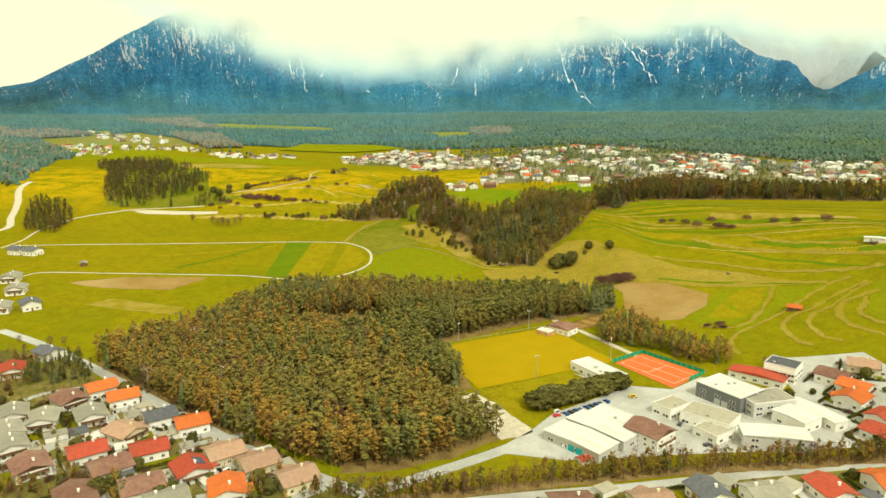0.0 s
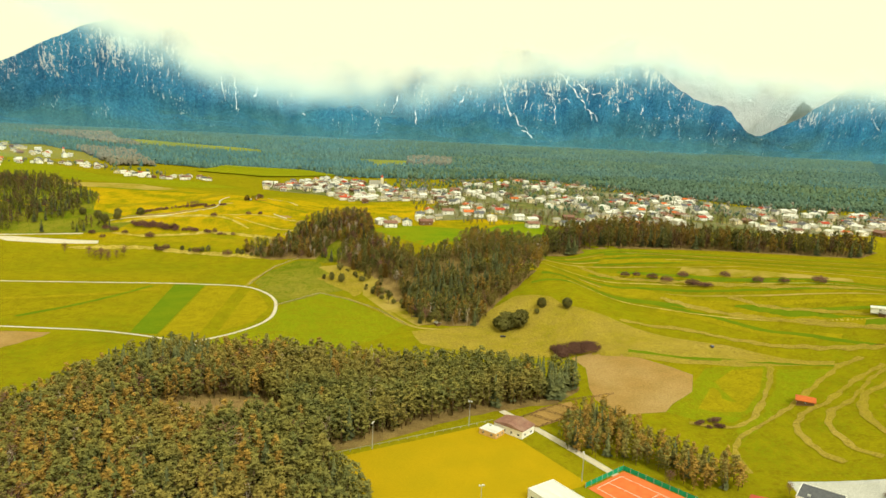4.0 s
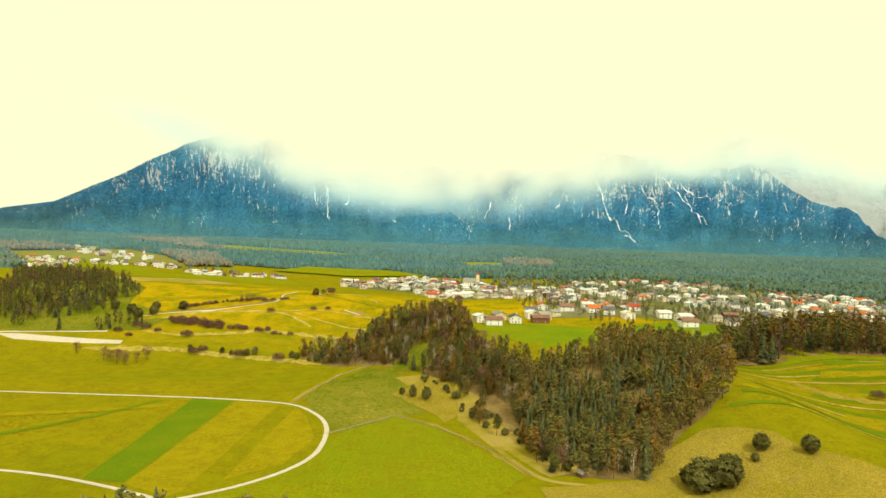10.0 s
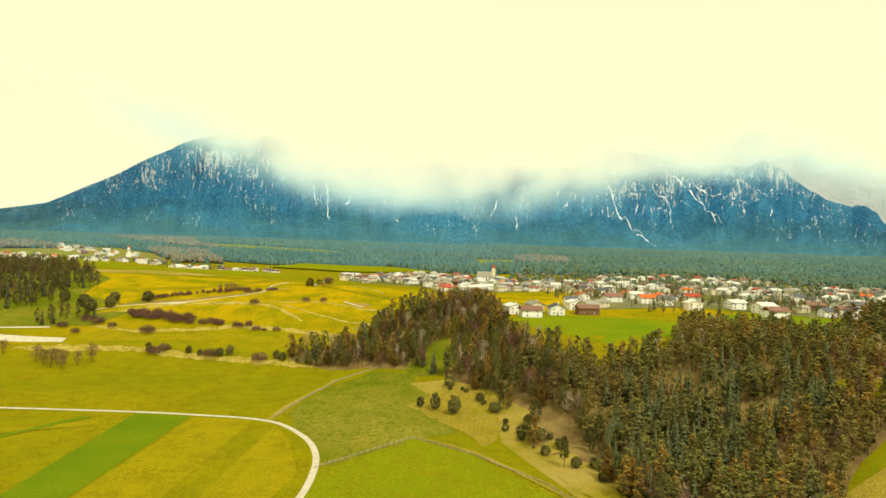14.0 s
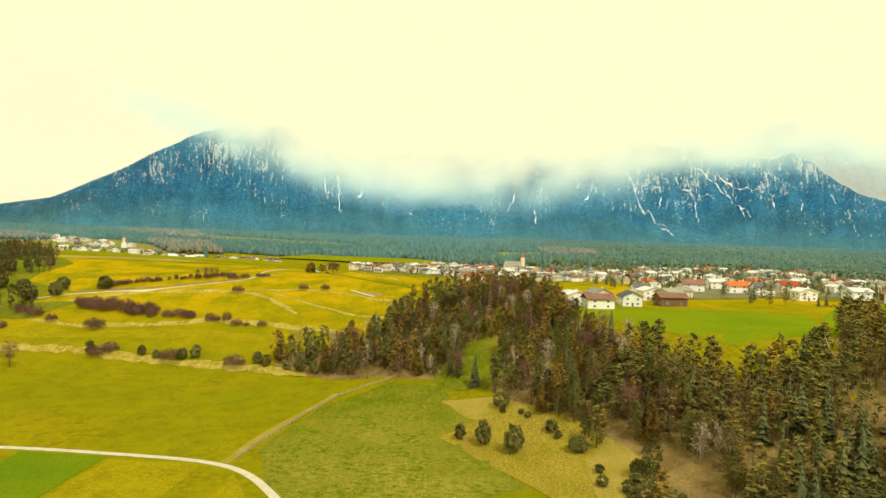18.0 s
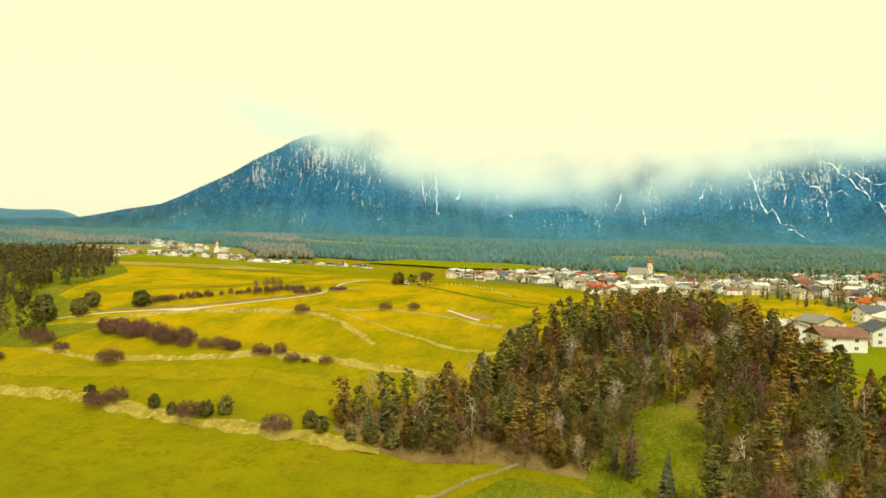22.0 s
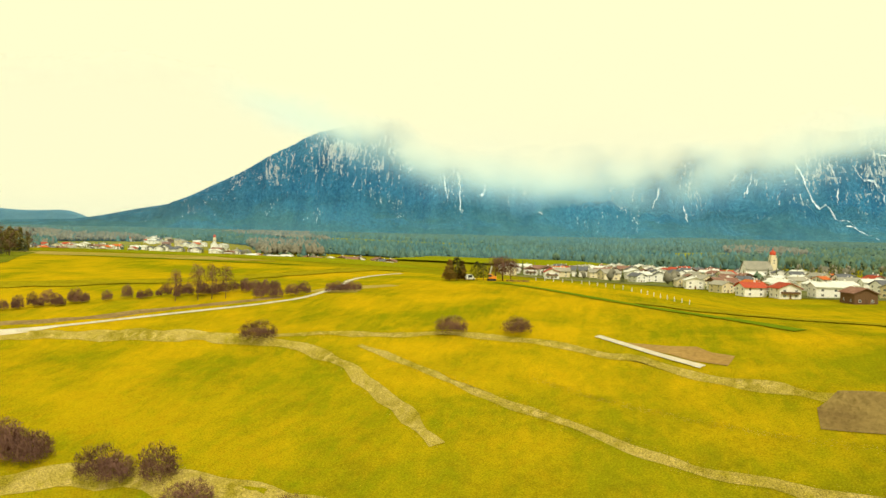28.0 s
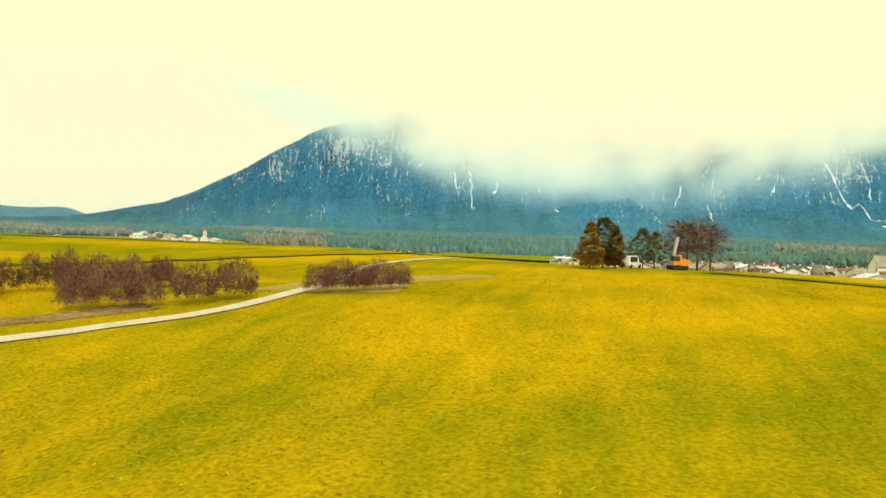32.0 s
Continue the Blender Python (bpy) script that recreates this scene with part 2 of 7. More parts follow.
M["tile_brown"] = material("brown_roof_tiles", (0.27, 0.145, 0.105), (0.21, 0.11, 0.085), 0.7, c3=(0.30, 0.19, 0.14), fine=6, bump=0.05, piece=0.15)
M["tile_pink"] = material("faded_roof_tiles", (0.46, 0.29, 0.20), (0.40, 0.25, 0.17), 0.7, c3=(0.34, 0.24, 0.17), fine=6, bump=0.05, piece=0.12)
M["tile_grey"] = material("grey_roof_tiles", (0.33, 0.31, 0.25), (0.28, 0.265, 0.215), 0.7, c3=(0.38, 0.35, 0.28), fine=6, bump=0.05, piece=0.12)
M["slate"] = material("dark_slate_roof", (0.11, 0.115, 0.13), (0.15, 0.15, 0.16), 0.7, fine=6, bump=0.04, piece=0.15)
M["wood"] = material("weathered_wood", (0.20, 0.115, 0.06), (0.14, 0.08, 0.045), 1.5, fine=5, stretch=(1, 1, 4), piece=0.2)
M["glass"] = material("window_glass", (0.035, 0.04, 0.05), (0.05, 0.06, 0.07), 0.4, rough=0.15, spec=0.5)
M["frame"] = material("white_window_frame", (0.75, 0.73, 0.68), (0.70, 0.68, 0.62), 1.0)
M["sheet"] = material("pale_metal_roofing", (0.74, 0.73, 0.67), (0.66, 0.65, 0.59), 0.15, rough=0.5, c3=(0.56, 0.54, 0.48), fine=10, stretch=(1, 8, 1), spec=0.2)
M["flat_roof"] = material("gravelled_flat_roof", (0.44, 0.40, 0.31), (0.38, 0.35, 0.27), 0.3, c3=(0.50, 0.45, 0.34), fine=12)
M["cladding"] = material("grey_metal_cladding", (0.17, 0.175, 0.18), (0.20, 0.205, 0.21), 0.3, rough=0.5, stretch=(6, 6, 1))
M["panel"] = material("light_wall_panels", (0.60, 0.58, 0.53), (0.54, 0.53, 0.49), 0.3, stretch=(4, 4, 1), rough=0.6)
M["teal"] = material("turquoise_paint", (0.05, 0.44, 0.46), (0.04, 0.38, 0.40), 0.5)
M["fence_green"] = material("green_windscreen_mesh", (0.03, 0.36, 0.17), (0.025, 0.30, 0.14), 0.6)
M["steel"] = material("galvanised_steel", (0.55, 0.55, 0.52), (0.48, 0.48, 0.46), 2.0, rough=0.45, metal=0.4)
M["white"] = material("white_paint", (0.80, 0.79, 0.75), (0.75, 0.74, 0.70), 1.0, rough=0.5)
M["rubber"] = material("black_rubber", (0.03, 0.03, 0.03), (0.045, 0.045, 0.045), 3.0)
M["orange"] = material("orange_machine_paint", (0.80, 0.28, 0.02), (0.72, 0.24, 0.02), 1.0, rough=0.4, spec=0.4)
for tone, rgb in (("car_blue", (0.03, 0.09, 0.30)), ("car_red", (0.60, 0.03, 0.03)), ("car_white", (0.78, 0.78, 0.76)), ("car_dark", (0.05, 0.05, 0.06)), ("car_yellow", (0.80, 0.52, 0.03)), ("car_silver", (0.45, 0.46, 0.47))):
    M[tone] = material(tone + "_paint", rgb, tuple(c * 0.9 for c in rgb), 0.5, rough=0.3, spec=0.5)
M["solar"] = material("solar_panel_glass", (0.03, 0.04, 0.10), (0.05, 0.06, 0.13), 0.8, rough=0.2, spec=0.5)
M["copper"] = material("red_tin_dome", (0.62, 0.10, 0.05), (0.54, 0.09, 0.05), 0.8, rough=0.5)
# air haze is put into the hills' blue base colour
M["hills"] = material("haze_blue_hills", (0.10, 0.22, 0.30), (0.13, 0.26, 0.33), 0.01, fine=6)
M["rail"] = material("grey_fence_wood", (0.46, 0.38, 0.26), (0.36, 0.29, 0.20), 1.5, fine=5, piece=0.2)
M["hedge"] = material("hedge_leaves", (0.07, 0.085, 0.018), (0.12, 0.11, 0.02), 0.6, fine=8, island=0.4)
M["garden"] = material("garden_ground", (0.17, 0.15, 0.035), (0.27, 0.21, 0.07), 0.25, c3=(0.12, 0.125, 0.02), fine=6, bump=0.2, grit=0.3)
M["brush"] = material("brown_undergrowth", (0.24, 0.155, 0.060), (0.33, 0.225, 0.085), 0.25, fine=6, bump=0.3, grit=0.3)


# terrain shape
def smooth(a, b, v):
    u = np.clip((v - a) / (b - a), 0, 1)
    return u * u * (3 - 2 * u)


# foot of the wooded bank that parts the lower fields from the upper plain
FOOT = [(260, -400), (230, 300), (185, 430), (185, 520), (130, 620), (95, 665), (25, 770), (-35, 815), (-120, 885), (-300, 885), (-700, 870), (-3000, 900)]


def bank_distance(x, y):
    """Metres behind the bank's foot (positive towards the plain)."""
    best, side = np.full(np.shape(x), 1e9), np.ones(np.shape(x))
    for (ax, ay), (bx, by) in zip(FOOT, FOOT[1:]):
        dx, dy = bx - ax, by - ay
        u = np.clip(((x - ax) * dx + (y - ay) * dy) / (dx * dx + dy * dy), 0, 1)
        d = np.hypot(x - ax - u * dx, y - ay - u * dy)
        s = np.where(dx * (y - ay) - dy * (x - ax) < 0, 1, -1)
        side, best = np.where(d < best - 1e-6, s, side), np.minimum(d, best)
    return best * side


# small terrace banks on the upper slope: line, width and rise
STEPS = [
    ([(-330, 1008), (-298, 1020), (-278, 1034), (-258, 1044), (-227, 1050), (-200, 1050), (-181, 1046), (-163, 1031), (-146, 1012)], 7, 2.6),
    ([(-174, 1051), (-148, 1034), (-124, 1021), (-109, 1011), (-86, 1001)], 5, 1.6),
    ([(-200, 1050), (-172, 1057), (-143, 1059), (-122, 1053), (-109, 1044), (-91, 1031), (-74, 1017)], 5, 1.6),
    ([(-300, 990), (-250, 985), (-193, 997), (-167, 996), (-144, 993), (-125, 990), (-100, 982)], 7, 2.4),
    ([(-340, 945), (-267, 952), (-242, 950), (-214, 943), (-189, 937), (-171, 937), (-148, 933), (-112, 925)], 10, 3.5),
]


def line_distance(line, x, y):
    """Signed distance to the left of a line, and how far along it."""
    best, side, run = np.full(np.shape(x), 1e9), np.ones(np.shape(x)), np.zeros(np.shape(x))
    n = len(line) - 1
    for k, ((ax, ay), (bx, by)) in enumerate(zip(line, line[1:])):
        dx, dy = bx - ax, by - ay
        u = np.clip(((x - ax) * dx + (y - ay) * dy) / (dx * dx + dy * dy), 0, 1)
        d = np.hypot(x - ax - u * dx, y - ay - u * dy)
        s = np.where(dx * (y - ay) - dy * (x - ax) > 0, 1, -1)
        near = d < best - 1e-6
        side, run, best = np.where(near, s, side), np.where(near, (k + u) / n, run), np.minimum(d, best)
    return best * side, run


def height(x, y):
    x, y = np.asarray(x, float), np.asarray(y, float)
    d = bank_distance(x, y)
    wide = 120 + 105 * smooth(0, -130, x)
    z = -3 + 38 * smooth(0, wide, d) + 6 * smooth(wide, wide + 260, d) * smooth(-60, 120, x)
    # the terraced slope on the right climbs gently, then steeply
    steep = -3 + 18 * smooth(0, 140, d) + (24 + 8 * smooth(840, 700, y)) * smooth(120, 230, d)
    u = smooth(150, 230, x)
    z = z * (1 - u) + steep * u
    right = smooth(-330, -200, x)
    low = smooth(1195, 1320, y) * right + smooth(1400, 1580, y) * (1 - right)
    z = z + 4.5 * smooth(1090, 1230, y) * smooth(-150, -260, x) * (1 - smooth(1400, 1580, y))
    z = z - 6.5 * np.maximum(low, smooth(1085, 1190, y) * smooth(-125, -55, x)) + 46 * smooth(1700, 3300, y)
    z = z + 4.2 * np.exp(-(np.where(x > -150, x + 150, 0.8 * (x + 150)) / 62) ** 2 - ((y - 1160) / 75) ** 2)
    z = z + 0.8 * np.sin(x / 61 + 0.7) * np.sin(y / 83) * smooth(520, 600, y)
    for line, wide, rise in STEPS:
        d, t = line_distance(line, x, y)
        z = z + rise * (smooth(-wide / 2, wide / 2, d) - 0.5) * np.exp(-np.abs(d) / 22) * smooth(0, 0.1, t) * smooth(1, 0.9, t)
    return z
# end of terrain shape


def ground_grid():
    xs = np.concatenate([np.linspace(-6500, -700, 50)[:-1], np.arange(-700, -340, 6.0), np.arange(-340, -70, 1.3), np.arange(-70, 520, 6.0), np.linspace(520, 6500, 50)])
    ys = np.concatenate([np.linspace(-900, 200, 40)[:-1], np.arange(200, 920, 6.0), np.arange(920, 1090, 1.3), np.arange(1090, 1320, 6.0), np.linspace(1320, 4700, 110)])
    return xs, ys


def sheet(name, xs, ys, z, mat):
    nx, ny = len(xs), len(ys)
    X, Y = np.meshgrid(xs, ys)
    v = np.stack([X, Y, z(X, Y)], 2).reshape(-1, 3)
    i = (np.arange(ny - 1)[:, None] * nx + np.arange(nx - 1)[None, :]).reshape(-1)
    f = np.stack([i, i + 1, i + nx + 1, i + nx], 1)
    return mesh_object(name, v, f, [mat])


def mesh_object(name, v, f, mats, index=None, flat=False):
    """A mesh from arrays of vertices and of faces that all have the same number of corners."""
    me = bpy.data.meshes.new(name)
    v, f = np.asarray(v, np.float32), np.asarray(f, np.int32)
    k = f.shape[1]
    me.vertices.add(len(v))
    me.vertices.foreach_set("co", v.ravel())
    me.loops.add(f.size)
    me.loops.foreach_set("vertex_index", f.ravel())
    me.polygons.add(len(f))
    me.polygons.foreach_set("loop_start", np.arange(len(f), dtype=np.int32) * k)
    for m in mats:
        me.materials.append(m)
    if index is not None:
        me.polygons.foreach_set("material_index", np.asarray(index, np.int32))
    me.polygons.foreach_set("use_smooth", np.full(len(f), not flat))
    me.update(calc_edges=True)
    return new(name, me)


ground = tagged(sheet("ground", *ground_grid(), height, M["meadow"]), "rolling yellow-green spring meadow of the valley floor", "ground", kind="structure")


def chop(poly, step):
    """A polygon's outline as a bmesh, cut into cells of that step."""
    bm = bmesh.new()
    bm.faces.new([bm.verts.new((x, y, 0)) for x, y in poly])
    bm.normal_update()
    bmesh.ops.triangulate(bm, faces=bm.faces[:])
    for axis in (0, 1):
        lo, hi = min(p[axis] for p in poly), max(p[axis] for p in poly)
        k = math.floor(lo / step) + 1
        while k * step < hi:
            no = (1, 0, 0) if axis == 0 else (0, 1, 0)
            bmesh.ops.bisect_plane(bm, geom=bm.verts[:] + bm.edges[:] + bm.faces[:], plane_co=[c * k * step for c in no], plane_no=no)
            k += 1
    return bm


def patch(name, poly, mat, label, category="field", up=0.08, step=12.0, kind="structure", wob=0.0):
    """A piece of ground of its own cover, laid on the terrain."""
    if wob:
        fine = []
        for (ax, ay), (bx, by) in zip(poly, poly[1:] + poly[:1]):
            k = max(1, int(math.hypot(bx - ax, by - ay) / (wob * 4)))
            for j in range(k):
                u = j / k
                px, py = ax + (bx - ax) * u, ay + (by - ay) * u
                q = noise.noise_vector((px / (wob * 6), py / (wob * 6), 3.1))
                fine.append((px + q[0] * wob * 1.6, py + q[1] * wob * 1.6))
        poly = fine
    bm = chop(poly, step)
    vs = np.array([v.co[:2] for v in bm.verts])
    for v, z in zip(bm.verts, height(vs[:, 0], vs[:, 1])):
        v.co.z = z + up
    bmesh.ops.recalc_face_normals(bm, faces=bm.faces[:])
    if bm.faces and sum(f.normal.z for f in bm.faces) < 0:
        bmesh.ops.reverse_faces(bm, faces=bm.faces[:])
    me = bpy.data.meshes.new(name)
    bm.to_mesh(me)
    bm.free()
    me.materials.append(mat)
    for p in me.polygons:
        p.use_smooth = True
    return tagged(new(name, me), label, category, kind=kind)


def along(points, step=2.5):
    """Points along a smooth line through the given ones."""
    p = [Vector(q).to_2d() for q in points]
    p = [p[0] * 2 - p[1]] + p + [p[-1] * 2 - p[-2]]
    res = []
    for a, b, c, d in zip(p, p[1:], p[2:], p[3:]):
        k = max(1, int((c - b).length / step))
        for j in range(k):
            u = j / k
            res.append(0.5 * (2 * b + (c - a) * u + (2 * a - 5 * b + 4 * c - d) * u * u + (3 * b - a - 3 * c + d) * u ** 3))
    return res + [p[-2]]


def ribbon(name, points, width, mat, label, category="track", up=0.1, rough_edge=0.0, kind="structure", thick=0.0):
    """A road, track or strip of that width, laid on the terrain."""
    q = along(points)
    n = max(4, int(width / 1.4) + 2)
    ks = [2 * j / (n - 1) - 1 for j in range(n)]
    v, f = [], []
    for i, p in enumerate(q):
        d = (q[min(i + 1, len(q) - 1)] - q[max(i - 1, 0)]).normalized()
        s = Vector((-d.y, d.x))
        for k in ks:
            w = width / 2 * k * (1 + rough_edge * noise.noise((p.x / 7 + 9 * k, p.y / 7, 1.7)))
            v.append((p.x + s.x * w, p.y + s.y * w))
        if i:
            f += [(n * (i - 1) + j + 1, n * (i - 1) + j, n * i + j, n * i + j + 1) for j in range(n - 1)]
    v = np.array(v)
    z = height(v[:, 0], v[:, 1]) + up
    return tagged(mesh_object(name, np.column_stack([v, z]), f, [mat]), label, category, kind=kind)


# ---- mountains, haze and cloud ----
def snow_forest(name, snow_lo, snow_hi, amount):
    """Blue-green mountain forest below, with haze mixed into its colour, streaked snow on rock above."""
    m = bpy.data.materials.new(name)
    m.use_nodes = True
    n, l = m.node_tree.nodes, m.node_tree.links
    b = n["Principled BSDF"]
    b.inputs["Roughness"].default_value, b.inputs["Specular IOR Level"].default_value = 0.95, 0.1
    geo = n.new("ShaderNodeNewGeometry")
    # the fall lines of the mountain side fan out slightly towards its foot
    split, fan, far, join = n.new("ShaderNodeSeparateXYZ"), n.new("ShaderNodeMath"), n.new("ShaderNodeMath"), n.new("ShaderNodeCombineXYZ")
    fan.operation, far.operation, far.inputs[0].default_value, far.inputs[1].default_value, far.inputs[2].default_value = "DIVIDE", "MULTIPLY_ADD", 1.0, 1 / 3400, -500 / 3400
    l.new(geo.outputs["Position"], split.inputs[0])
    l.new(split.outputs["Y"], far.inputs[0])
    l.new(split.outputs["X"], fan.inputs[0])
    l.new(far.outputs[0], fan.inputs[1])
    l.new(fan.outputs[0], join.inputs["X"])
    l.new(split.outputs["Y"], join.inputs["Y"])
    l.new(split.outputs["Z"], join.inputs["Z"])

    def noise_of(scale, stretch, detail=6, rough=0.6):
        mp, t = n.new("ShaderNodeMapping"), n.new("ShaderNodeTexNoise")
        mp.inputs["Scale"].default_value = stretch
        t.inputs["Scale"].default_value, t.inputs["Detail"].default_value, t.inputs["Roughness"].default_value = scale, detail, rough
        l.new(join.outputs[0], mp.inputs[0])
        l.new(mp.outputs[0], t.inputs["Vector"])
        return t.outputs["Fac"]

    def ranged(v, a, c, lo=0.0, hi=1.0):
        r = n.new("ShaderNodeMapRange")
        for k, x in (("From Min", a), ("From Max", c), ("To Min", lo), ("To Max", hi)):
            r.inputs[k].default_value = x
        l.new(v, r.inputs["Value"])
        return r.outputs[0]

    def math2(op, a, c):
        x = n.new("ShaderNodeMath")
        x.operation = op
        for k, v in enumerate((a, c)):
            if isinstance(v, (int, float)):
                x.inputs[k].default_value = v
            else:
                l.new(v, x.inputs[k])
        return x.outputs[0]

    def mixed(f, a, c):
        x = n.new("ShaderNodeMix")
        x.data_type = "RGBA"
        l.new(f, x.inputs[0])
        for k, v in ((6, a), (7, c)):
            if isinstance(v, tuple):
                x.inputs[k].default_value = (*v, 1)
            else:
                l.new(v, x.inputs[k])
        return x.outputs[2]

    sep = n.new("ShaderNodeSeparateXYZ")
    l.new(geo.outputs["Position"], sep.inputs[0])
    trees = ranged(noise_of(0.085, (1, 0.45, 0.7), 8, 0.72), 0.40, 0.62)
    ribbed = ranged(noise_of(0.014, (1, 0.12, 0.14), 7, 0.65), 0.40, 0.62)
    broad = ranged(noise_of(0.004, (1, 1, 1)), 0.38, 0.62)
    # haze blue and the shading of the ribs are mixed into these colours
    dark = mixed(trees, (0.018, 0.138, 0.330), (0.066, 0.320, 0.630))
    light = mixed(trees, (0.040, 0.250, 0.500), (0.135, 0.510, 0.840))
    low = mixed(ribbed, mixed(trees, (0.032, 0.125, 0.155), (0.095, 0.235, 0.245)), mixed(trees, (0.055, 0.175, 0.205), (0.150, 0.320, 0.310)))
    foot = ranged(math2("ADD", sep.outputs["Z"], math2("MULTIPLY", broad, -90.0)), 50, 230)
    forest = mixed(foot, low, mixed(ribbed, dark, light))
    streaks = noise_of(0.075, (1.0, 0.10, 0.12), 6, 0.68)
    specks = noise_of(0.17, (1.0, 0.20, 0.24), 4, 0.7)
    cluster = noise_of(0.007, (1.0, 0.4, 0.4), 3, 0.5)
    level = ranged(sep.outputs["Z"], snow_lo, snow_hi, -0.12, 0.02)
    s = math2("ADD", math2("ADD", math2("MULTIPLY", streaks, 0.85), math2("MULTIPLY", specks, 0.6)), math2("ADD", math2("ADD", math2("MULTIPLY", cluster, 0.5), -0.475), math2("ADD", level, amount)))
    snow = ranged(s, 0.59, 0.635)
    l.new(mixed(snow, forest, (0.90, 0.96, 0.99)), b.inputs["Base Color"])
    bp = n.new("ShaderNodeBump")
    bp.inputs["Distance"].default_value, bp.inputs["Strength"].default_value = 16, 1.0
    l.new(trees, bp.inputs["Height"])
    l.new(bp.outputs[0], b.inputs["Normal"])
    return m


CREST = [(-4800, 110), (-3134, 150), (-2870, 205), (-2561, 250), (-2190, 405), (-1924, 548), (-1740, 606), (-1570, 662), (-1200, 760), (-700, 800), (0, 780), (500, 690),
         (730, 630), (980, 620), (1150, 640), (1300, 590), (1480, 560), (1600, 610), (1700, 560), (1841, 458), (2100, 340), (2320, 185), (2430, 190), (2700, 330), (3280, 660), (3800, 800), (4800, 900)]


def mountain_height(x, y):
    u = np.clip((y - 3150) / 1350, 0, 1.1)
    top = np.interp(x, [c[0] for c in CREST], [c[1] for c in CREST])
    f = np.frompyfunc(lambda a, b, s: noise.fractal(Vector((a / s, b / s, 0.3)), 0.9, 2.1, 4), 3, 1)
    fan = x * 3400 / (y - 500)
    ribs = f(fan, y * 0.35, 210.0).astype(float) + 0.3 * f(fan, y * 0.25, 64.0).astype(float)
    base = height(x, y) - 4
    # gullies run down the slope and fade out at the foot and at the crest
    return base + (top - base) * u ** 1.9 + 75 * ribs * smooth(0.15, 0.55, u) * (1 - 0.75 * smooth(0.8, 1.0, u)) * smooth(130, 400, top) * (0.25 + 0.75 * smooth(-2500, -1700, x))


M["mountain"] = snow_forest("hazy_snowy_mountain_forest", 120, 420, 0.012)
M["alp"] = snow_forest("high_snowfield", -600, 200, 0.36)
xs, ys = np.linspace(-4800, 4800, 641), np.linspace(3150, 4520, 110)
mountain = tagged(sheet("mountain", xs, ys, mountain_height, M["mountain"]), "steep forested mountain coloured in haze blue-green, streaked with snow gullies", "mountain", kind="structure")


def far_peaks(x, y):
    """A snowy mountain wall with a rocky spur standing before it."""
    f = np.frompyfunc(lambda a, b, s: noise.fractal(Vector((a / s, b / s, 0.3)), 0.9, 2.1, 5), 3, 1)
    rough = f(x, y, 160.0).astype(float)
    wall = 120 + (880 + 130 * f(x, 0 * y + 700.0, 420.0).astype(float) - 120) * smooth(4640, 5300, y) ** 1.2 + 60 * rough * smooth(4640, 4800, y)
    away = np.where(x < 2690, (2690 - x) * 1.36, (x - 2690) * 0.52)
    spur = 545 - away - 1.1 * np.abs(y - 4670) + 22 * rough
    return np.maximum(wall, spur)


tagged(sheet("snowy_peaks", np.linspace(1500, 4600, 240), np.linspace(4545, 5300, 70), far_peaks, M["alp"]), "far rocky peaks covered in bright snow", "mountain", kind="structure")


M["snow"] = material("old_snow", (0.82, 0.86, 0.90), (0.70, 0.76, 0.84), 0.03, fine=6)


def snow_chute(points, width):
    """An avalanche chute: a ragged tongue of snow lying on the mountain side."""
    q = along(points, 14.0)
    v, f = [], []
    for i, p in enumerate(q):
        u = i / max(1, len(q) - 1)
        d = (q[min(i + 1, len(q) - 1)] - q[max(i - 1, 0)]).normalized()
        p = p + Vector((-d.y, d.x)) * 9 * noise.noise((p.x / 60, p.y / 60, 8.1))
        w = width * 0.5 * math.sin(math.pi * (0.08 + 0.88 * u)) ** 0.6 * max(0.12, 0.8 + 1.6 * noise.noise((p.x / 22, p.y / 22, 4.4)))
        for k in (-1, 0, 1):
            v.append((p.x - d.y * w * k, p.y + d.x * w * k))
        if i:
            f += [(3 * i - 3 + j + 1, 3 * i - 3 + j, 3 * i + j, 3 * i + j + 1) for j in range(2)]
    v = np.array(v)
    return tagged(mesh_object("snow_chute", np.column_stack([v, mountain_height(v[:, 0], v[:, 1]) + 7]), f, [M["snow"]], flat=True), "white tongue of snow in a mountain gully", "snow", kind="structure")


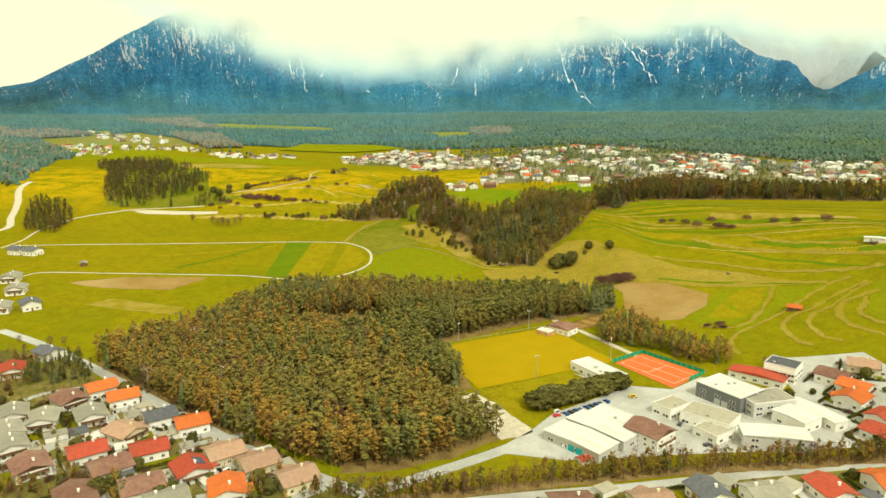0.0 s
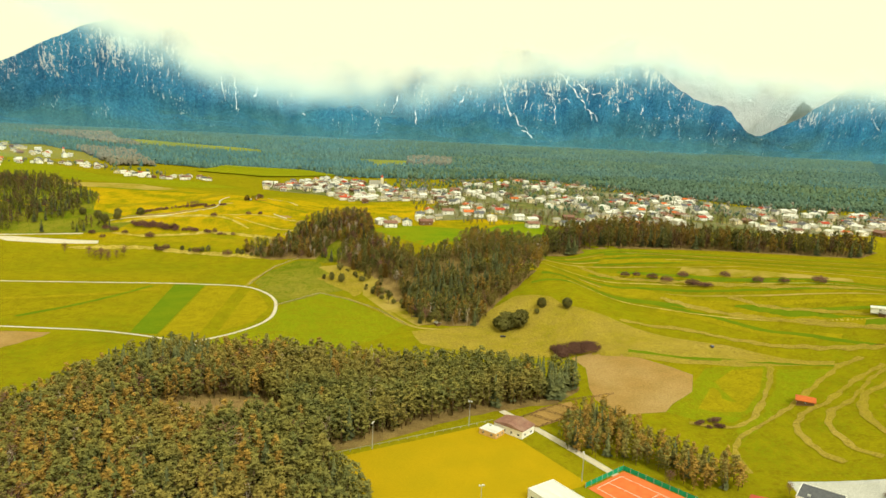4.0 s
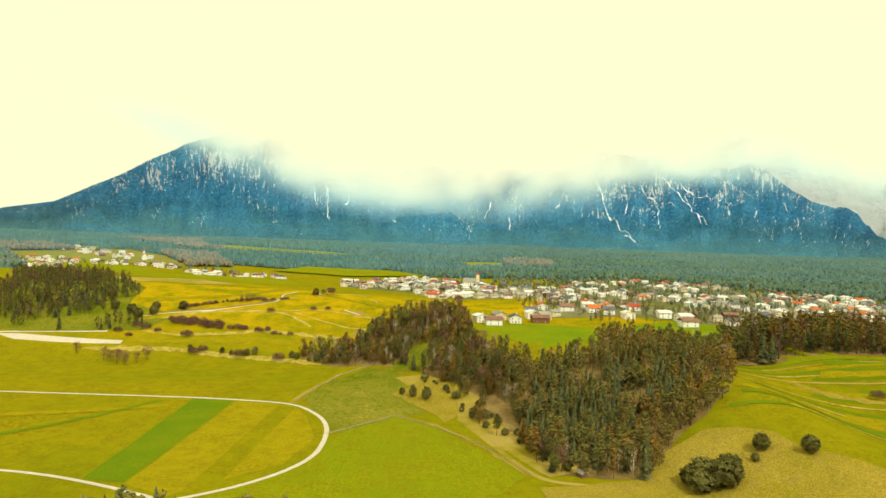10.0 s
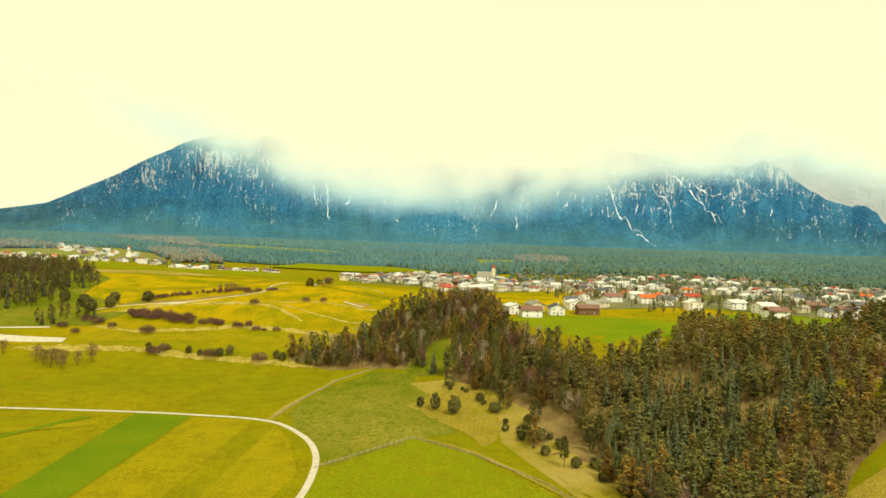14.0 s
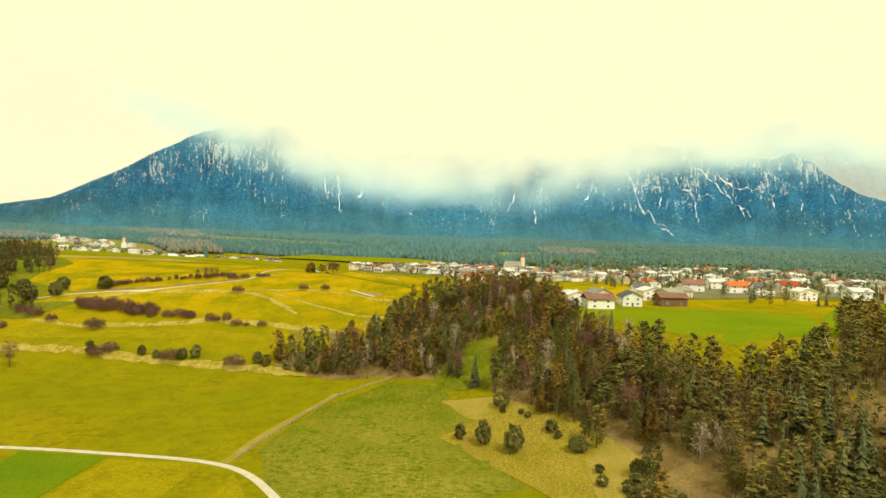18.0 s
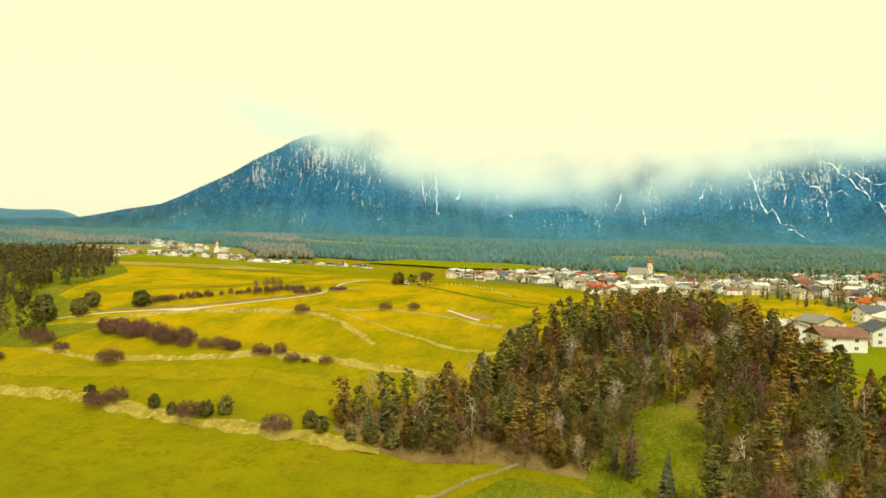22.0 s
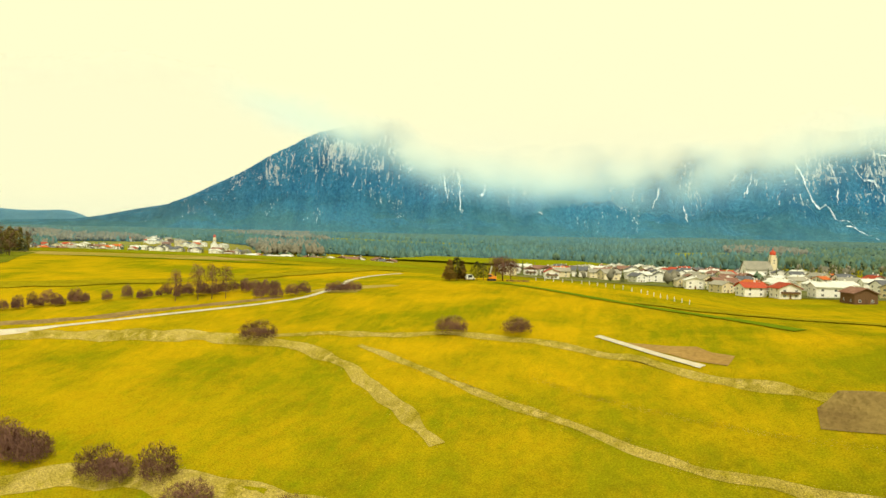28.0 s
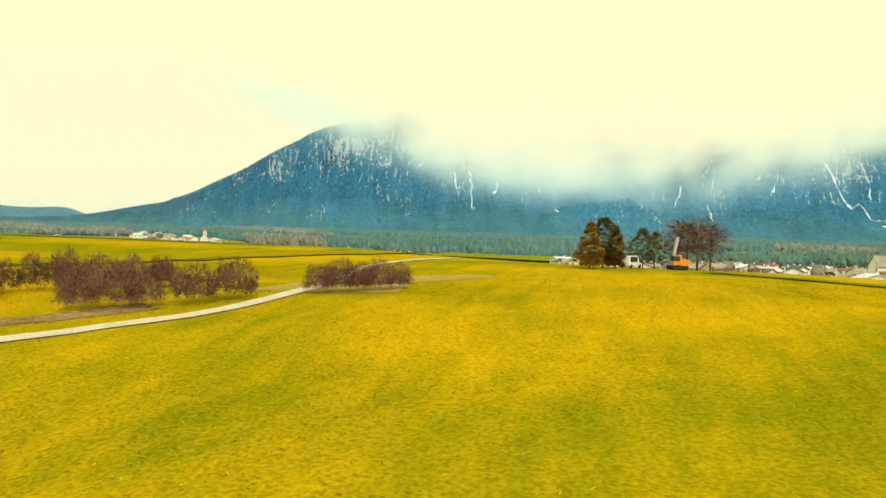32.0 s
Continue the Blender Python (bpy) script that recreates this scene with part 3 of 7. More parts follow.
CHUTES = [([(647, 4292), (675, 4082), (689, 3836), (720, 3655), (723, 3389)], 12), ([(697, 3633), (723, 3586)], 20), ([(635, 3981), (600, 3794)], 7), ([(815, 4277), (804, 4108), (754, 3917)], 8), ([(909, 4287), (956, 4094), (912, 3832)], 9), ([(985, 4348), (1058, 4206), (1104, 4000), (1079, 3732)], 13),
          ([(1113, 4245), (1185, 4130), (1259, 4041)], 14), ([(1116, 4146), (1095, 3874), (1112, 3755)], 13), ([(1311, 4152), (1235, 3968)], 9), ([(1469, 4066), (1410, 3949)], 9), ([(1271, 3948), (1257, 3860)], 9), ([(1487, 4315), (1510, 4214)], 9), ([(1658, 4213), (1647, 4115)], 8), ([(471, 4106), (406, 3897)], 8), ([(1570, 3870), (1577, 3796)], 7), ([(991, 4083), (1038, 4021)], 9),
          ([(-835, 3928), (-760, 3702)], 11), ([(-780, 3991), (-689, 3620)], 12), ([(-635, 3906), (-642, 3762)], 12), ([(83, 3903), (47, 3756)], 11), ([(173, 3849), (168, 3641)], 11), ([(-1247, 3936), (-1226, 3836)], 10), ([(-1004, 4126), (-1026, 4031)], 9), ([(-378, 3625), (-362, 3585)], 12), ([(407, 4119), (368, 4008)], 8),
          ([(-1500, 4100), (-1440, 3920)], 5), ([(-1700, 4200), (-1640, 4010)], 5), ([(2330, 4470), (2330, 4200), (2300, 4000)], 22), ([(2950, 4200), (2880, 4050)], 9)]
for line, width in CHUTES:
    snow_chute(line, width * 0.55)


def far_hills(x, y):
    return 90 + 150 * smooth(4560, 4640, y) * smooth(-3050, -3500, x) * (0.9 + 0.15 * np.sin(x / 260.0))


tagged(sheet("far_hills", np.linspace(-5200, -3000, 60), np.linspace(4560, 4680, 12), far_hills, M["hills"]), "low hills on the horizon in a haze-blue colour", "hills", kind="structure")


def veil(name, ys, zs, density, colour, glow, grain, label):
    """A thin drifting layer of cloud or haze whose density thins out towards its edges; with glow it shines by itself.
    """
    m = bpy.data.materials.new(name)
    m.use_nodes = True
    n, l = m.node_tree.nodes, m.node_tree.links
    n.clear()
    out, mix, clear = n.new("ShaderNodeOutputMaterial"), n.new("ShaderNodeMixShader"), n.new("ShaderNodeBsdfTransparent")
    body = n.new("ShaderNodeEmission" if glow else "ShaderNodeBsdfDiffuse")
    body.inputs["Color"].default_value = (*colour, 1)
    at, geo, mp, tex, rng_, mul = n.new("ShaderNodeAttribute"), n.new("ShaderNodeNewGeometry"), n.new("ShaderNodeMapping"), n.new("ShaderNodeTexNoise"), n.new("ShaderNodeMapRange"), n.new("ShaderNodeMath")
    at.attribute_name = "cover"
    mp.inputs["Scale"].default_value = (0.0045, 0.0045, 0.006)
    tex.inputs["Scale"].default_value, tex.inputs["Detail"].default_value = 1.0, 5.0
    rng_.inputs["From Min"].default_value, rng_.inputs["From Max"].default_value = 0.28, 0.72
    rng_.inputs["To Min"].default_value, rng_.inputs["To Max"].default_value = -grain, grain
    mul.operation = "ADD"
    mul.use_clamp = True
    l.new(geo.outputs["Position"], mp.inputs[0])
    l.new(mp.outputs[0], tex.inputs["Vector"])
    l.new(tex.outputs["Fac"], rng_.inputs["Value"])
    dens = n.new("ShaderNodeMath")
    dens.operation = "MULTIPLY"
    one = n.new("ShaderNodeMath")
    one.operation = "ADD"
    one.inputs[1].default_value = 1.0
    l.new(rng_.outputs[0], one.inputs[0])
    l.new(at.outputs["Fac"], dens.inputs[0])
    l.new(one.outputs[0], dens.inputs[1])
    dens.use_clamp = True
    l.new(dens.outputs[0], mix.inputs[0])
    l.new(clear.outputs[0], mix.inputs[1])
    l.new(body.outputs[0], mix.inputs[2])
    l.new(mix.outputs[0], out.inputs["Surface"])
    xs = np.linspace(-4700, 4700, 190)
    X, Z = np.meshgrid(xs, zs)
    Y = ys + 20 * np.sin(X / 310) + 12 * np.sin(X / 127 + Z / 90)
    nx = len(xs)
    i = (np.arange(len(zs) - 1)[:, None] * nx + np.arange(nx - 1)[None, :]).reshape(-1)
    ob = mesh_object(name, np.stack([X, Y, Z], 2).reshape(-1, 3), np.stack([i, i + 1, i + nx + 1, i + nx], 1), [m])
    a = ob.data.attributes.new("cover", "FLOAT", "POINT")
    a.data.foreach_set("value", density(X, Z).astype(np.float32).ravel())
    ob.visible_shadow = False
    return tagged(ob, label, "cloud", kind="stuff")


CLOUD_BASE = [(-4700, 900), (-2600, 860), (-1900, 710), (-1500, 590), (-1180, 470), (-950, 368), (-600, 315), (-200, 298), (80, 312), (300, 345), (650, 412), (900, 470), (1500, 560), (1800, 570), (2100, 460), (2800, 450), (4700, 480)]


def cloud_density(shift, thin):
    def of(x, z):
        k = (x + 40) / 0.81 - 40
        base = 100 + (np.interp(k, [c[0] for c in CLOUD_BASE], [c[1] for c in CLOUD_BASE]) + shift - 100) * 0.81
        return (1.4 if thin > 0.96 else thin) * smooth(-95, 190, z - base) ** 1.2 * (smooth(-1900, -1350, x) * (1 - smooth(300, 620, z - base)) if thin < 0.96 else 1.0)
    return of


# these cloud sheets emit light themselves, to reach the sky's brightness
for depth, shift, thin, tone in ((3610, 70, 1.0, (1.0, 0.972, 0.612)), (3640, 10, 0.95, (0.88, 0.99, 0.66)), (3670, -15, 0.8, (0.80, 0.985, 0.70)), (3700, -95, 0.42, (0.62, 0.97, 0.84))):
    veil("cloud_bank", depth, np.linspace(120, 1150, 64), cloud_density(shift, thin), tone, True, 0.3 if thin > 0.96 else 0.85, "pale drifting cloud wrapped round the mountain's top")



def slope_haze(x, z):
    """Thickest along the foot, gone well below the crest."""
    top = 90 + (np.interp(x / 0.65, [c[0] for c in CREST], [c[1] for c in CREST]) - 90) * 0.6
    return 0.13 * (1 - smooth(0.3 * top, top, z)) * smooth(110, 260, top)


# tinted upright sheets, added to stand in for blue haze in the air
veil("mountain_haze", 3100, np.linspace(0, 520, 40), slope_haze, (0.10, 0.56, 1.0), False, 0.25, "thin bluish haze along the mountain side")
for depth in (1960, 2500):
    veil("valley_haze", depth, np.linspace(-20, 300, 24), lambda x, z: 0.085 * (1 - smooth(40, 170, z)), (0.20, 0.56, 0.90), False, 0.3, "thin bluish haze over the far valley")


# ---- fields, tracks and roads ----
GREEN2 = [(100, 890), (128, 948), (150, 985), (190, 1010), (262, 965), (240, 920), (190, 895)]
patch("field_1", [(-166, 658), (-146, 656), (-149, 808), (-177, 809)], M["green"], "strip of fresh green young crop between mown strips", up=0.14)
patch("field_2", [(-145, 655), (-121, 642), (-117, 648), (-118, 806), (-147, 806)], M["stripe"], "yellowish mown strip of meadow beside the crop", up=0.12)
patch("field_3", [(-105, 665), (-84, 690), (-79, 735), (-94, 778), (-106, 800)], M["stripe"], "mown meadow strip inside the bend of the track", up=0.12)
patch("field_4", [(-72, 737), (-41, 788), (-13, 765), (34, 690), (20, 660), (-5, 630), (-80, 612), (-114, 628), (-96, 655), (-79, 680), (-71, 704)], M["bright"], "lush green meadow below the wooded bank", up=0.08)
patch("field_5", [(-107, 821), (-97, 890), (-80, 908), (-52, 893), (-39, 856), (-20, 800), (-37, 788), (-72, 742), (-82, 773)], M["pasture"], "rough green and straw-coloured pasture behind the wooden fence", up=0.08, wob=3)
patch("field_6", [(-423, 966), (-403, 969), (-305, 965), (-303, 956), (-362, 955), (-400, 956)], M["gravel"], "long pale strip of fleece-covered field", up=0.14)
patch("field_7", [(-337, 634), (-295, 652), (-217, 652), (-235, 609), (-296, 614)], M["tan"], "ploughed brown field among the meadows", up=0.12, wob=2)
patch("field_8", [(-292, 566), (-274, 584), (-203, 558), (-208, 538)], M["dry"], "pale dry strip of meadow", up=0.12, wob=2)
patch("field_9", [(148, 613), (167, 615), (195, 597), (219, 569), (205, 545), (179, 522), (152, 520), (142, 540), (150, 597)], M["tan"], "bare tan earth mound with dry grass", "earth", up=0.14, wob=4)
patch("field_10", [(40, 672), (90, 690), (100, 712), (124, 720), (144, 715), (174, 676), (220, 638), (269, 592), (308, 564), (304, 556), (231, 582), (189, 600), (152, 618), (120, 615), (80, 622), (45, 640)], M["sere"], "dry straw-coloured grass slope below the terraces", up=0.15, step=6, wob=4)
patch("field_11", [(181, 524), (206, 550), (229, 578), (266, 570), (255, 547), (232, 519), (212, 504), (192, 513)], M["bright"], "fresh green meadow beside the bare mound", up=0.12)
patch("field_12", [(198, 522), (225, 557), (243, 570), (262, 566), (246, 540), (224, 516)], M["stripe"], "yellowish strip inside the green meadow", up=0.17)
patch("field_21", [(269, 563), (301, 554), (274, 533), (239, 510), (204, 481), (207, 495), (233, 513), (258, 545)], M["bright"], "curved green strip of meadow by the small barn", up=0.12, wob=2)
patch("field_22", [(335, 543), (344, 536), (298, 466), (295, 481), (305, 505)], M["bright"], "narrow green terrace of meadow", up=0.12, wob=1)
patch("field_13", [(4, 942), (20, 985), (60, 982), (100, 968), (123, 950), (100, 886), (60, 868), (30, 902)], M["lush"], "bright green meadow in front of the village houses", up=0.10)
patch("field_24", GREEN2, M["lush"], "wide bright green meadow below the village houses", up=0.12, wob=3)
patch("field_14", [(-115, 515), (-100, 528), (-72, 537), (-50, 530), (-33, 516), (-38, 500), (-54, 492), (-82, 490), (-108, 491)], M["brush"], "brown clearing with cut branches inside the forest", "clearing", up=0.36, wob=3)
patch("field_15", [(-975, 1811), (-1060, 2000), (-989, 2090), (-640, 1700), (-450, 1480), (-300, 1400), (-230, 1380), (-300, 1300), (-480, 1350), (-760, 1500)], M["bright"], "wide green meadow before the far hamlet", up=0.20, step=40)
patch("field_16", [(-520, 1300), (-380, 1330), (-300, 1245), (-340, 1225), (-460, 1265)], M["dry"], "pale brown fallow patch on the upper plain", up=0.14, wob=4)
CLEARINGS = [
    [(-930, 2735), (-640, 2600), (-378, 2489), (-355, 2352), (-580, 2420), (-830, 2506)],
    [(-75, 2325), (92, 2250), (95, 2106), (-3, 2107)],
    [(-380, 1965), (-186, 1915), (-90, 1800), (-237, 1690), (-410, 1770)],
    [(-1450, 2330), (-1120, 2420), (-1080, 2330), (-1380, 2240)],
]
for k, outline in enumerate(CLEARINGS):
    patch("field_%d" % (30 + k), outline, M["bright"], "narrow green clearing between far woods", up=2.2, step=40, wob=8)
patch("field_18", [(-119, 1060), (-106, 1057), (-100, 1050), (-102, 1045), (-108, 1049)], M["tan"], "reddish bare earth beside the short concrete strip", "earth", up=0.12, wob=1)
patch("field_19", [(-92, 1028), (-88, 1031), (-80, 1027), (-80, 1017), (-93, 1021)], M["floor"], "grey-brown heap of soil on the slope", "earth", up=0.12, step=2, wob=1.6)
patch("field_20", [(-209, 1103), (-208, 1115), (-199, 1124), (-191, 1129), (-188, 1126), (-196, 1114), (-194, 1103), (-201, 1101)], M["dry"], "bare pale earth beside the path", "earth", up=0.05, step=3, wob=1)
patch("field_23", [(-300, 962), (-240, 966), (-190, 972), (-140, 968), (-112, 960), (-108, 974), (-150, 982), (-200, 985), (-260, 978), (-300, 980)], M["stripe"], "band of dry yellowish meadow below the shrubs", up=0.1, step=3, wob=3)
patch("forest_floor_1", [(-221, 443), (-172, 398), (-130, 362), (-96, 334), (-67, 316), (-45, 307), (-20, 308), (6, 320), (31, 339), (21, 356), (0, 373), (-3, 389), (19, 397), (12, 422), (-13, 469), (16, 482), (71, 518), (120, 534), (141, 560), (95, 575), (53, 588), (-9, 588), (-54, 604), (-94, 597), (-123, 612), (-140, 580), (-162, 529), (-182, 492), (-205, 471)], M["floor"], "brown needle-covered floor of the pine forest", "forest floor", up=0.08, wob=2)
WOOD = [(-136, 935), (-106, 923), (-70, 912), (-48, 897), (-33, 878), (-12, 848), (2, 820), (8, 790), (24, 742), (44, 690), (94, 688), (110, 717), (150, 748), (186, 843), (186, 870), (116, 905), (85, 848), (50, 845), (33, 870), (5, 905), (2, 972), (-5, 1040), (-33, 1050), (-54, 1018), (-80, 1004), (-92, 980), (-114, 964), (-139, 953)]
patch("forest_floor_2", WOOD, M["floor"], "brown leaf litter under the wood on the bank", "forest floor", up=0.10, wob=3)
patch("forest_floor_3", [(-5, 834), (-40, 858), (-52, 880), (-30, 872), (-8, 850), (12, 822), (22, 790), (40, 745), (62, 700), (44, 686), (20, 738), (-2, 792)], M["dry"], "sandy dry-grass slope at the edge of the wood", "slope", up=0.17, wob=2)
patch("glade", [(-56, 900), (-47, 922), (-35, 930), (-25, 914), (-24, 888), (-34, 878), (-46, 884)], M["pasture"], "small grassy glade between the trees of the bank", "meadow", up=0.2, wob=3)
patch("forest_floor_4", [(-486, 1033), (-463, 981), (-405, 974), (-302, 991), (-285, 1030), (-347, 1060), (-382, 1169), (-505, 1321), (-612, 1330), (-560, 1200)], M["pasture"], "grassy floor of the wood by the upper fields", "forest floor", up=0.16, step=20)
patch("forest_floor_5", [(172, 826), (231, 838), (370, 850), (511, 830), (560, 870), (360, 925), (300, 960), (190, 890)], M["floor"], "dark floor of the wood strip above the terraces", "forest floor", up=0.16, step=20)
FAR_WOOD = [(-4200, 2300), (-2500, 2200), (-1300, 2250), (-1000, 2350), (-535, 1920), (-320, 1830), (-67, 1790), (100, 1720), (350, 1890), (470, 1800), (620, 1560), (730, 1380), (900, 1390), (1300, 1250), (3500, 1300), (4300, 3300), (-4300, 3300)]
patch("forest_floor_6", FAR_WOOD, M["far_floor"], "ground of the far woods, coloured dark for shade between trees", "woodland", up=1.6, step=90)

ribbon("road_1", [(-318, 504), (-280, 480), (-249, 458), (-216, 432), (-170, 393), (-133, 362), (-95, 331), (-66, 311), (-31, 289)], 7.0, M["asphalt"], "pale asphalt road along the forest and the houses", "road")
ribbon("road_2", [(-31, 289), (-5, 305), (27, 325), (51, 343)], 7.0, M["asphalt"], "pale asphalt road into the works yard", "road", up=0.18)
ribbon("road_3", [(-60, 268), (-19, 278), (30, 287), (79, 294), (131, 303), (230, 318)], 6.0, M["asphalt"], "pale road beside the tree-lined railway cutting", "road")
ribbon("road_4", [(-250, 290), (-198, 309), (-185, 333), (-168, 352), (-160, 378), (-190, 412)], 5.0, M["asphalt"], "pale residential street between gardens", "road", up=0.17)
ribbon("road_5", [(-94, 296), (-108, 316), (-122, 330), (-98, 343)], 4.5, M["asphalt"], "short pale residential lane", "road", up=0.18)
ribbon("road_6", [(-620, 820), (-555, 887), (-572, 940), (-591, 989), (-619, 1044), (-628, 1090)], 9.0, M["gravel"], "pale main road winding through the meadows", "road", up=0.20)
ribbon("track_1", [(-491, 784), (-492, 829), (-505, 890), (-487, 935), (-447, 960), (-413, 972), (-330, 985)], 2.8, M["gravel"], "pale gravel farm track")
ribbon("track_2", [(-487, 798), (-407, 803), (-317, 806), (-202, 811), (-153, 811), (-112, 806), (-90, 785), (-78, 760), (-73, 731), (-73, 704), (-81, 680), (-97, 657), (-119, 637)], 2.7, M["gravel"], "pale gravel track bending round the strip fields")
ribbon("track_3", [(-420, 640), (-394, 656), (-379, 671), (-311, 666), (-239, 663), (-194, 661), (-159, 653), (-119, 637), (-95, 620)], 2.6, M["gravel"], "pale gravel track across the lower meadows", up=0.18)
ribbon("track_4", [(-112, 808), (-110, 838), (-105, 868), (-98, 900)], 3.0, M["dry"], "narrow worn track beside the wooden fence")
ribbon("track_5", [(-340, 1010), (-316, 1022), (-298, 1033), (-278, 1039), (-259, 1045), (-248, 1050), (-229, 1065), (-214, 1078), (-210, 1083), (-205, 1091), (-204, 1108), (-207, 1125), (-211, 1150), (-206, 1190)], 1.9, M["gravel"], "narrow pale path climbing over the upper meadow")
ribbon("path_verge", [(-300, 1040), (-281, 1045), (-262, 1051), (-250, 1056), (-232, 1071), (-217, 1084), (-212, 1091)], 4.5, M["brush"], "dark brown undergrowth beside the narrow path", "verge", up=0.05, rough_edge=0.8)
ribbon("track_6", [(-1, 790), (18, 738), (38, 688), (60, 678), (96, 676)], 3.5, M["dry"], "sandy track along the foot of the wood")
ribbon("track_8", [(-125, 1064), (-119, 1058), (-112, 1051), (-106, 1045)], 1.8, M["gravel"], "short pale concrete strip on the slope", up=0.20)
ribbon("track_9", [(140, 420), (122, 456), (98, 500), (84, 522)], 4.5, M["gravel"], "pale gravel drive beside the sports ground", up=0.17)
STRIPS = [
    ("green", [(294, 667), (318, 636), (342, 605), (370, 580)], 10), ("green", [(144, 735), (196, 724), (238, 704), (272, 659), (291, 626), (315, 601), (353, 553)], 4), ("green", [(188, 610), (242, 587), (273, 571), (307, 558)], 4), ("stripe", [(210, 745), (250, 715), (285, 665), (312, 628), (350, 596)], 9), ("stripe", [(240, 690), (268, 655), (290, 622), (330, 590)], 7),
    ("green", [(232, 772), (275, 735), (312, 698), (348, 668), (405, 640)], 5), ("stripe", [(225, 805), (275, 775), (320, 735), (380, 690)], 10), ("green", [(235, 822), (300, 792), (370, 755), (450, 735)], 7), ("bright", [(215, 838), (290, 822), (380, 812), (480, 795)], 14),
    ("dry", [(280, 745), (330, 700), (390, 670)], 14),     ("stripe", [(-330, 1075), (-260, 1130), (-230, 1190), (-225, 1260)], 16), ("green", [(-420, 1250), (-340, 1225), (-260, 1215)], 8), ("dry", [(-500, 1290), (-400, 1300), (-300, 1260)], 10),
    ("stripe", [(-300, 740), (-240, 760), (-185, 790)], 8), ("green", [(-260, 690), (-225, 740), (-195, 800)], 5), ("stripe", [(-115, 1110), (-80, 1095), (-40, 1090)], 9), ("green", [(-160, 1150), (-125, 1112), (-96, 1084), (-84, 1068)], 3.5),
]


def resampled(line, n=14):
    p = np.array(line, float)
    run = np.concatenate([[0], np.cumsum(np.hypot(*np.diff(p, axis=0).T))])
    u = np.linspace(0, run[-1], n)
    return np.stack([np.interp(u, run, p[:, 0]), np.interp(u, run, p[:, 1])], 1)


TERRACES = [resampled(q) for q in ([(170, 824), (235, 836), (330, 828), (430, 815), (530, 800)], [(160, 800), (203, 798), (240, 768), (300, 722), (360, 690), (430, 660), (500, 640)], [(120, 740), (170, 726), (225, 700), (262, 660), (300, 622), (350, 588), (400, 565)])]
for k, level in enumerate((0.12, 0.26, 0.38, 0.5, 0.62, 0.74, 0.86, 1.1, 1.2, 1.3, 1.42, 1.52, 1.64, 1.76, 1.9)):
    lower = int(level)
    line = TERRACES[lower] * (1 - level + lower) + TERRACES[lower + 1] * (level - lower)
    STRIPS.append((("green", "dry", "stripe", "green", "straw")[k % 5], [tuple(q) for q in line[k % 3: 14 - k % 2]], (3.5, 2.2, 6, 4.5, 1.6)[k % 5]))
for k, (cover, line, wide) in enumerate(STRIPS):
    ribbon("meadow_strip", line, wide, M[cover], {"green": "darker green strip of meadow", "bright": "fresh green strip of meadow", "stripe": "yellowish mown strip of meadow", "dry": "straw-coloured dry strip of meadow", "straw": "thin line of pale straw along a terrace"}[cover], "field", up=0.20 + 0.015 * (k % 4), rough_edge=0.5)
BANKS = [
    ([(-330, 1008), (-298, 1020), (-278, 1034), (-258, 1044), (-227, 1050), (-200, 1050), (-181, 1046), (-163, 1031), (-148, 1014)], 5.0),
    ([(-174, 1051), (-148, 1034), (-124, 1021), (-109, 1011), (-90, 1003)], 3.0),
    ([(-200, 1050), (-172, 1057), (-143, 1059), (-122, 1053), (-109, 1044), (-91, 1031), (-78, 1019)], 3.4),
    ([(-300, 990), (-250, 985), (-193, 997), (-167, 996), (-144, 993), (-125, 990), (-104, 983)], 6.0),
    ([(-330, 945), (-267, 952), (-242, 950), (-214, 943), (-189, 937), (-171, 937), (-148, 933), (-118, 926)], 9.0),
    ([(203, 798), (228, 762), (271, 726), (309, 690), (344, 661), (403, 631)], 4.0),
    ([(250, 710), (269, 679), (291, 648), (322, 617), (344, 594), (366, 574)], 4.0),
    ([(294, 680), (313, 647), (358, 602)], 2.5),
    ([(199, 662), (234, 650), (261, 623), (287, 600), (313, 584), (356, 558)], 4.5),
    ([(243, 585), (274, 573), (306, 560), (325, 562)], 2.5),
    ([(188, 508), (212, 499), (237, 522), (261, 555), (267, 570)], 2.5),
    ([(325, 562), (306, 556), (279, 536), (247, 512), (216, 493), (197, 474), (192, 450)], 2.5),
    ([(330, 548), (308, 539), (275, 515), (248, 501), (238, 485), (236, 464), (239, 450)], 3.0),
    ([(331, 543), (315, 536), (284, 511), (264, 499), (254, 481), (252, 461), (258, 449)], 2.5),
    ([(327, 528), (299, 518), (281, 496), (276, 474), (280, 458), (284, 446)], 3.5),
    ([(314, 519), (294, 492), (291, 476), (295, 462)], 3.5),
    ([(-34, 787), (-12, 768), (10, 735), (34, 688)], 2.0),
]
for k, (line, wide) in enumerate(BANKS):
    ribbon("grass_bank", line, wide * (0.5 if k < 5 else 1.3), M["straw" if k < 5 else "sere"], "dry straw-coloured grassy terrace bank", "bank", up=0.1 if k < 5 else 0.28, rough_edge=1.2)
patch("paved_yard", [(24, 325), (45, 346), (60, 366), (100, 394), (80, 420), (106, 402), (132, 396), (155, 414), (171, 400), (200, 390), (234, 360), (213, 329), (112, 322), (58, 317)], M["asphalt"], "pale asphalt yard of the works and car park", "yard", up=0.14)
patch("gravel_lot", [(0, 380), (19, 393), (31, 378), (47, 345), (30, 336), (22, 358)], M["gravel"], "pale gravel lot at the edge of the forest", "yard", up=0.14, wob=1)
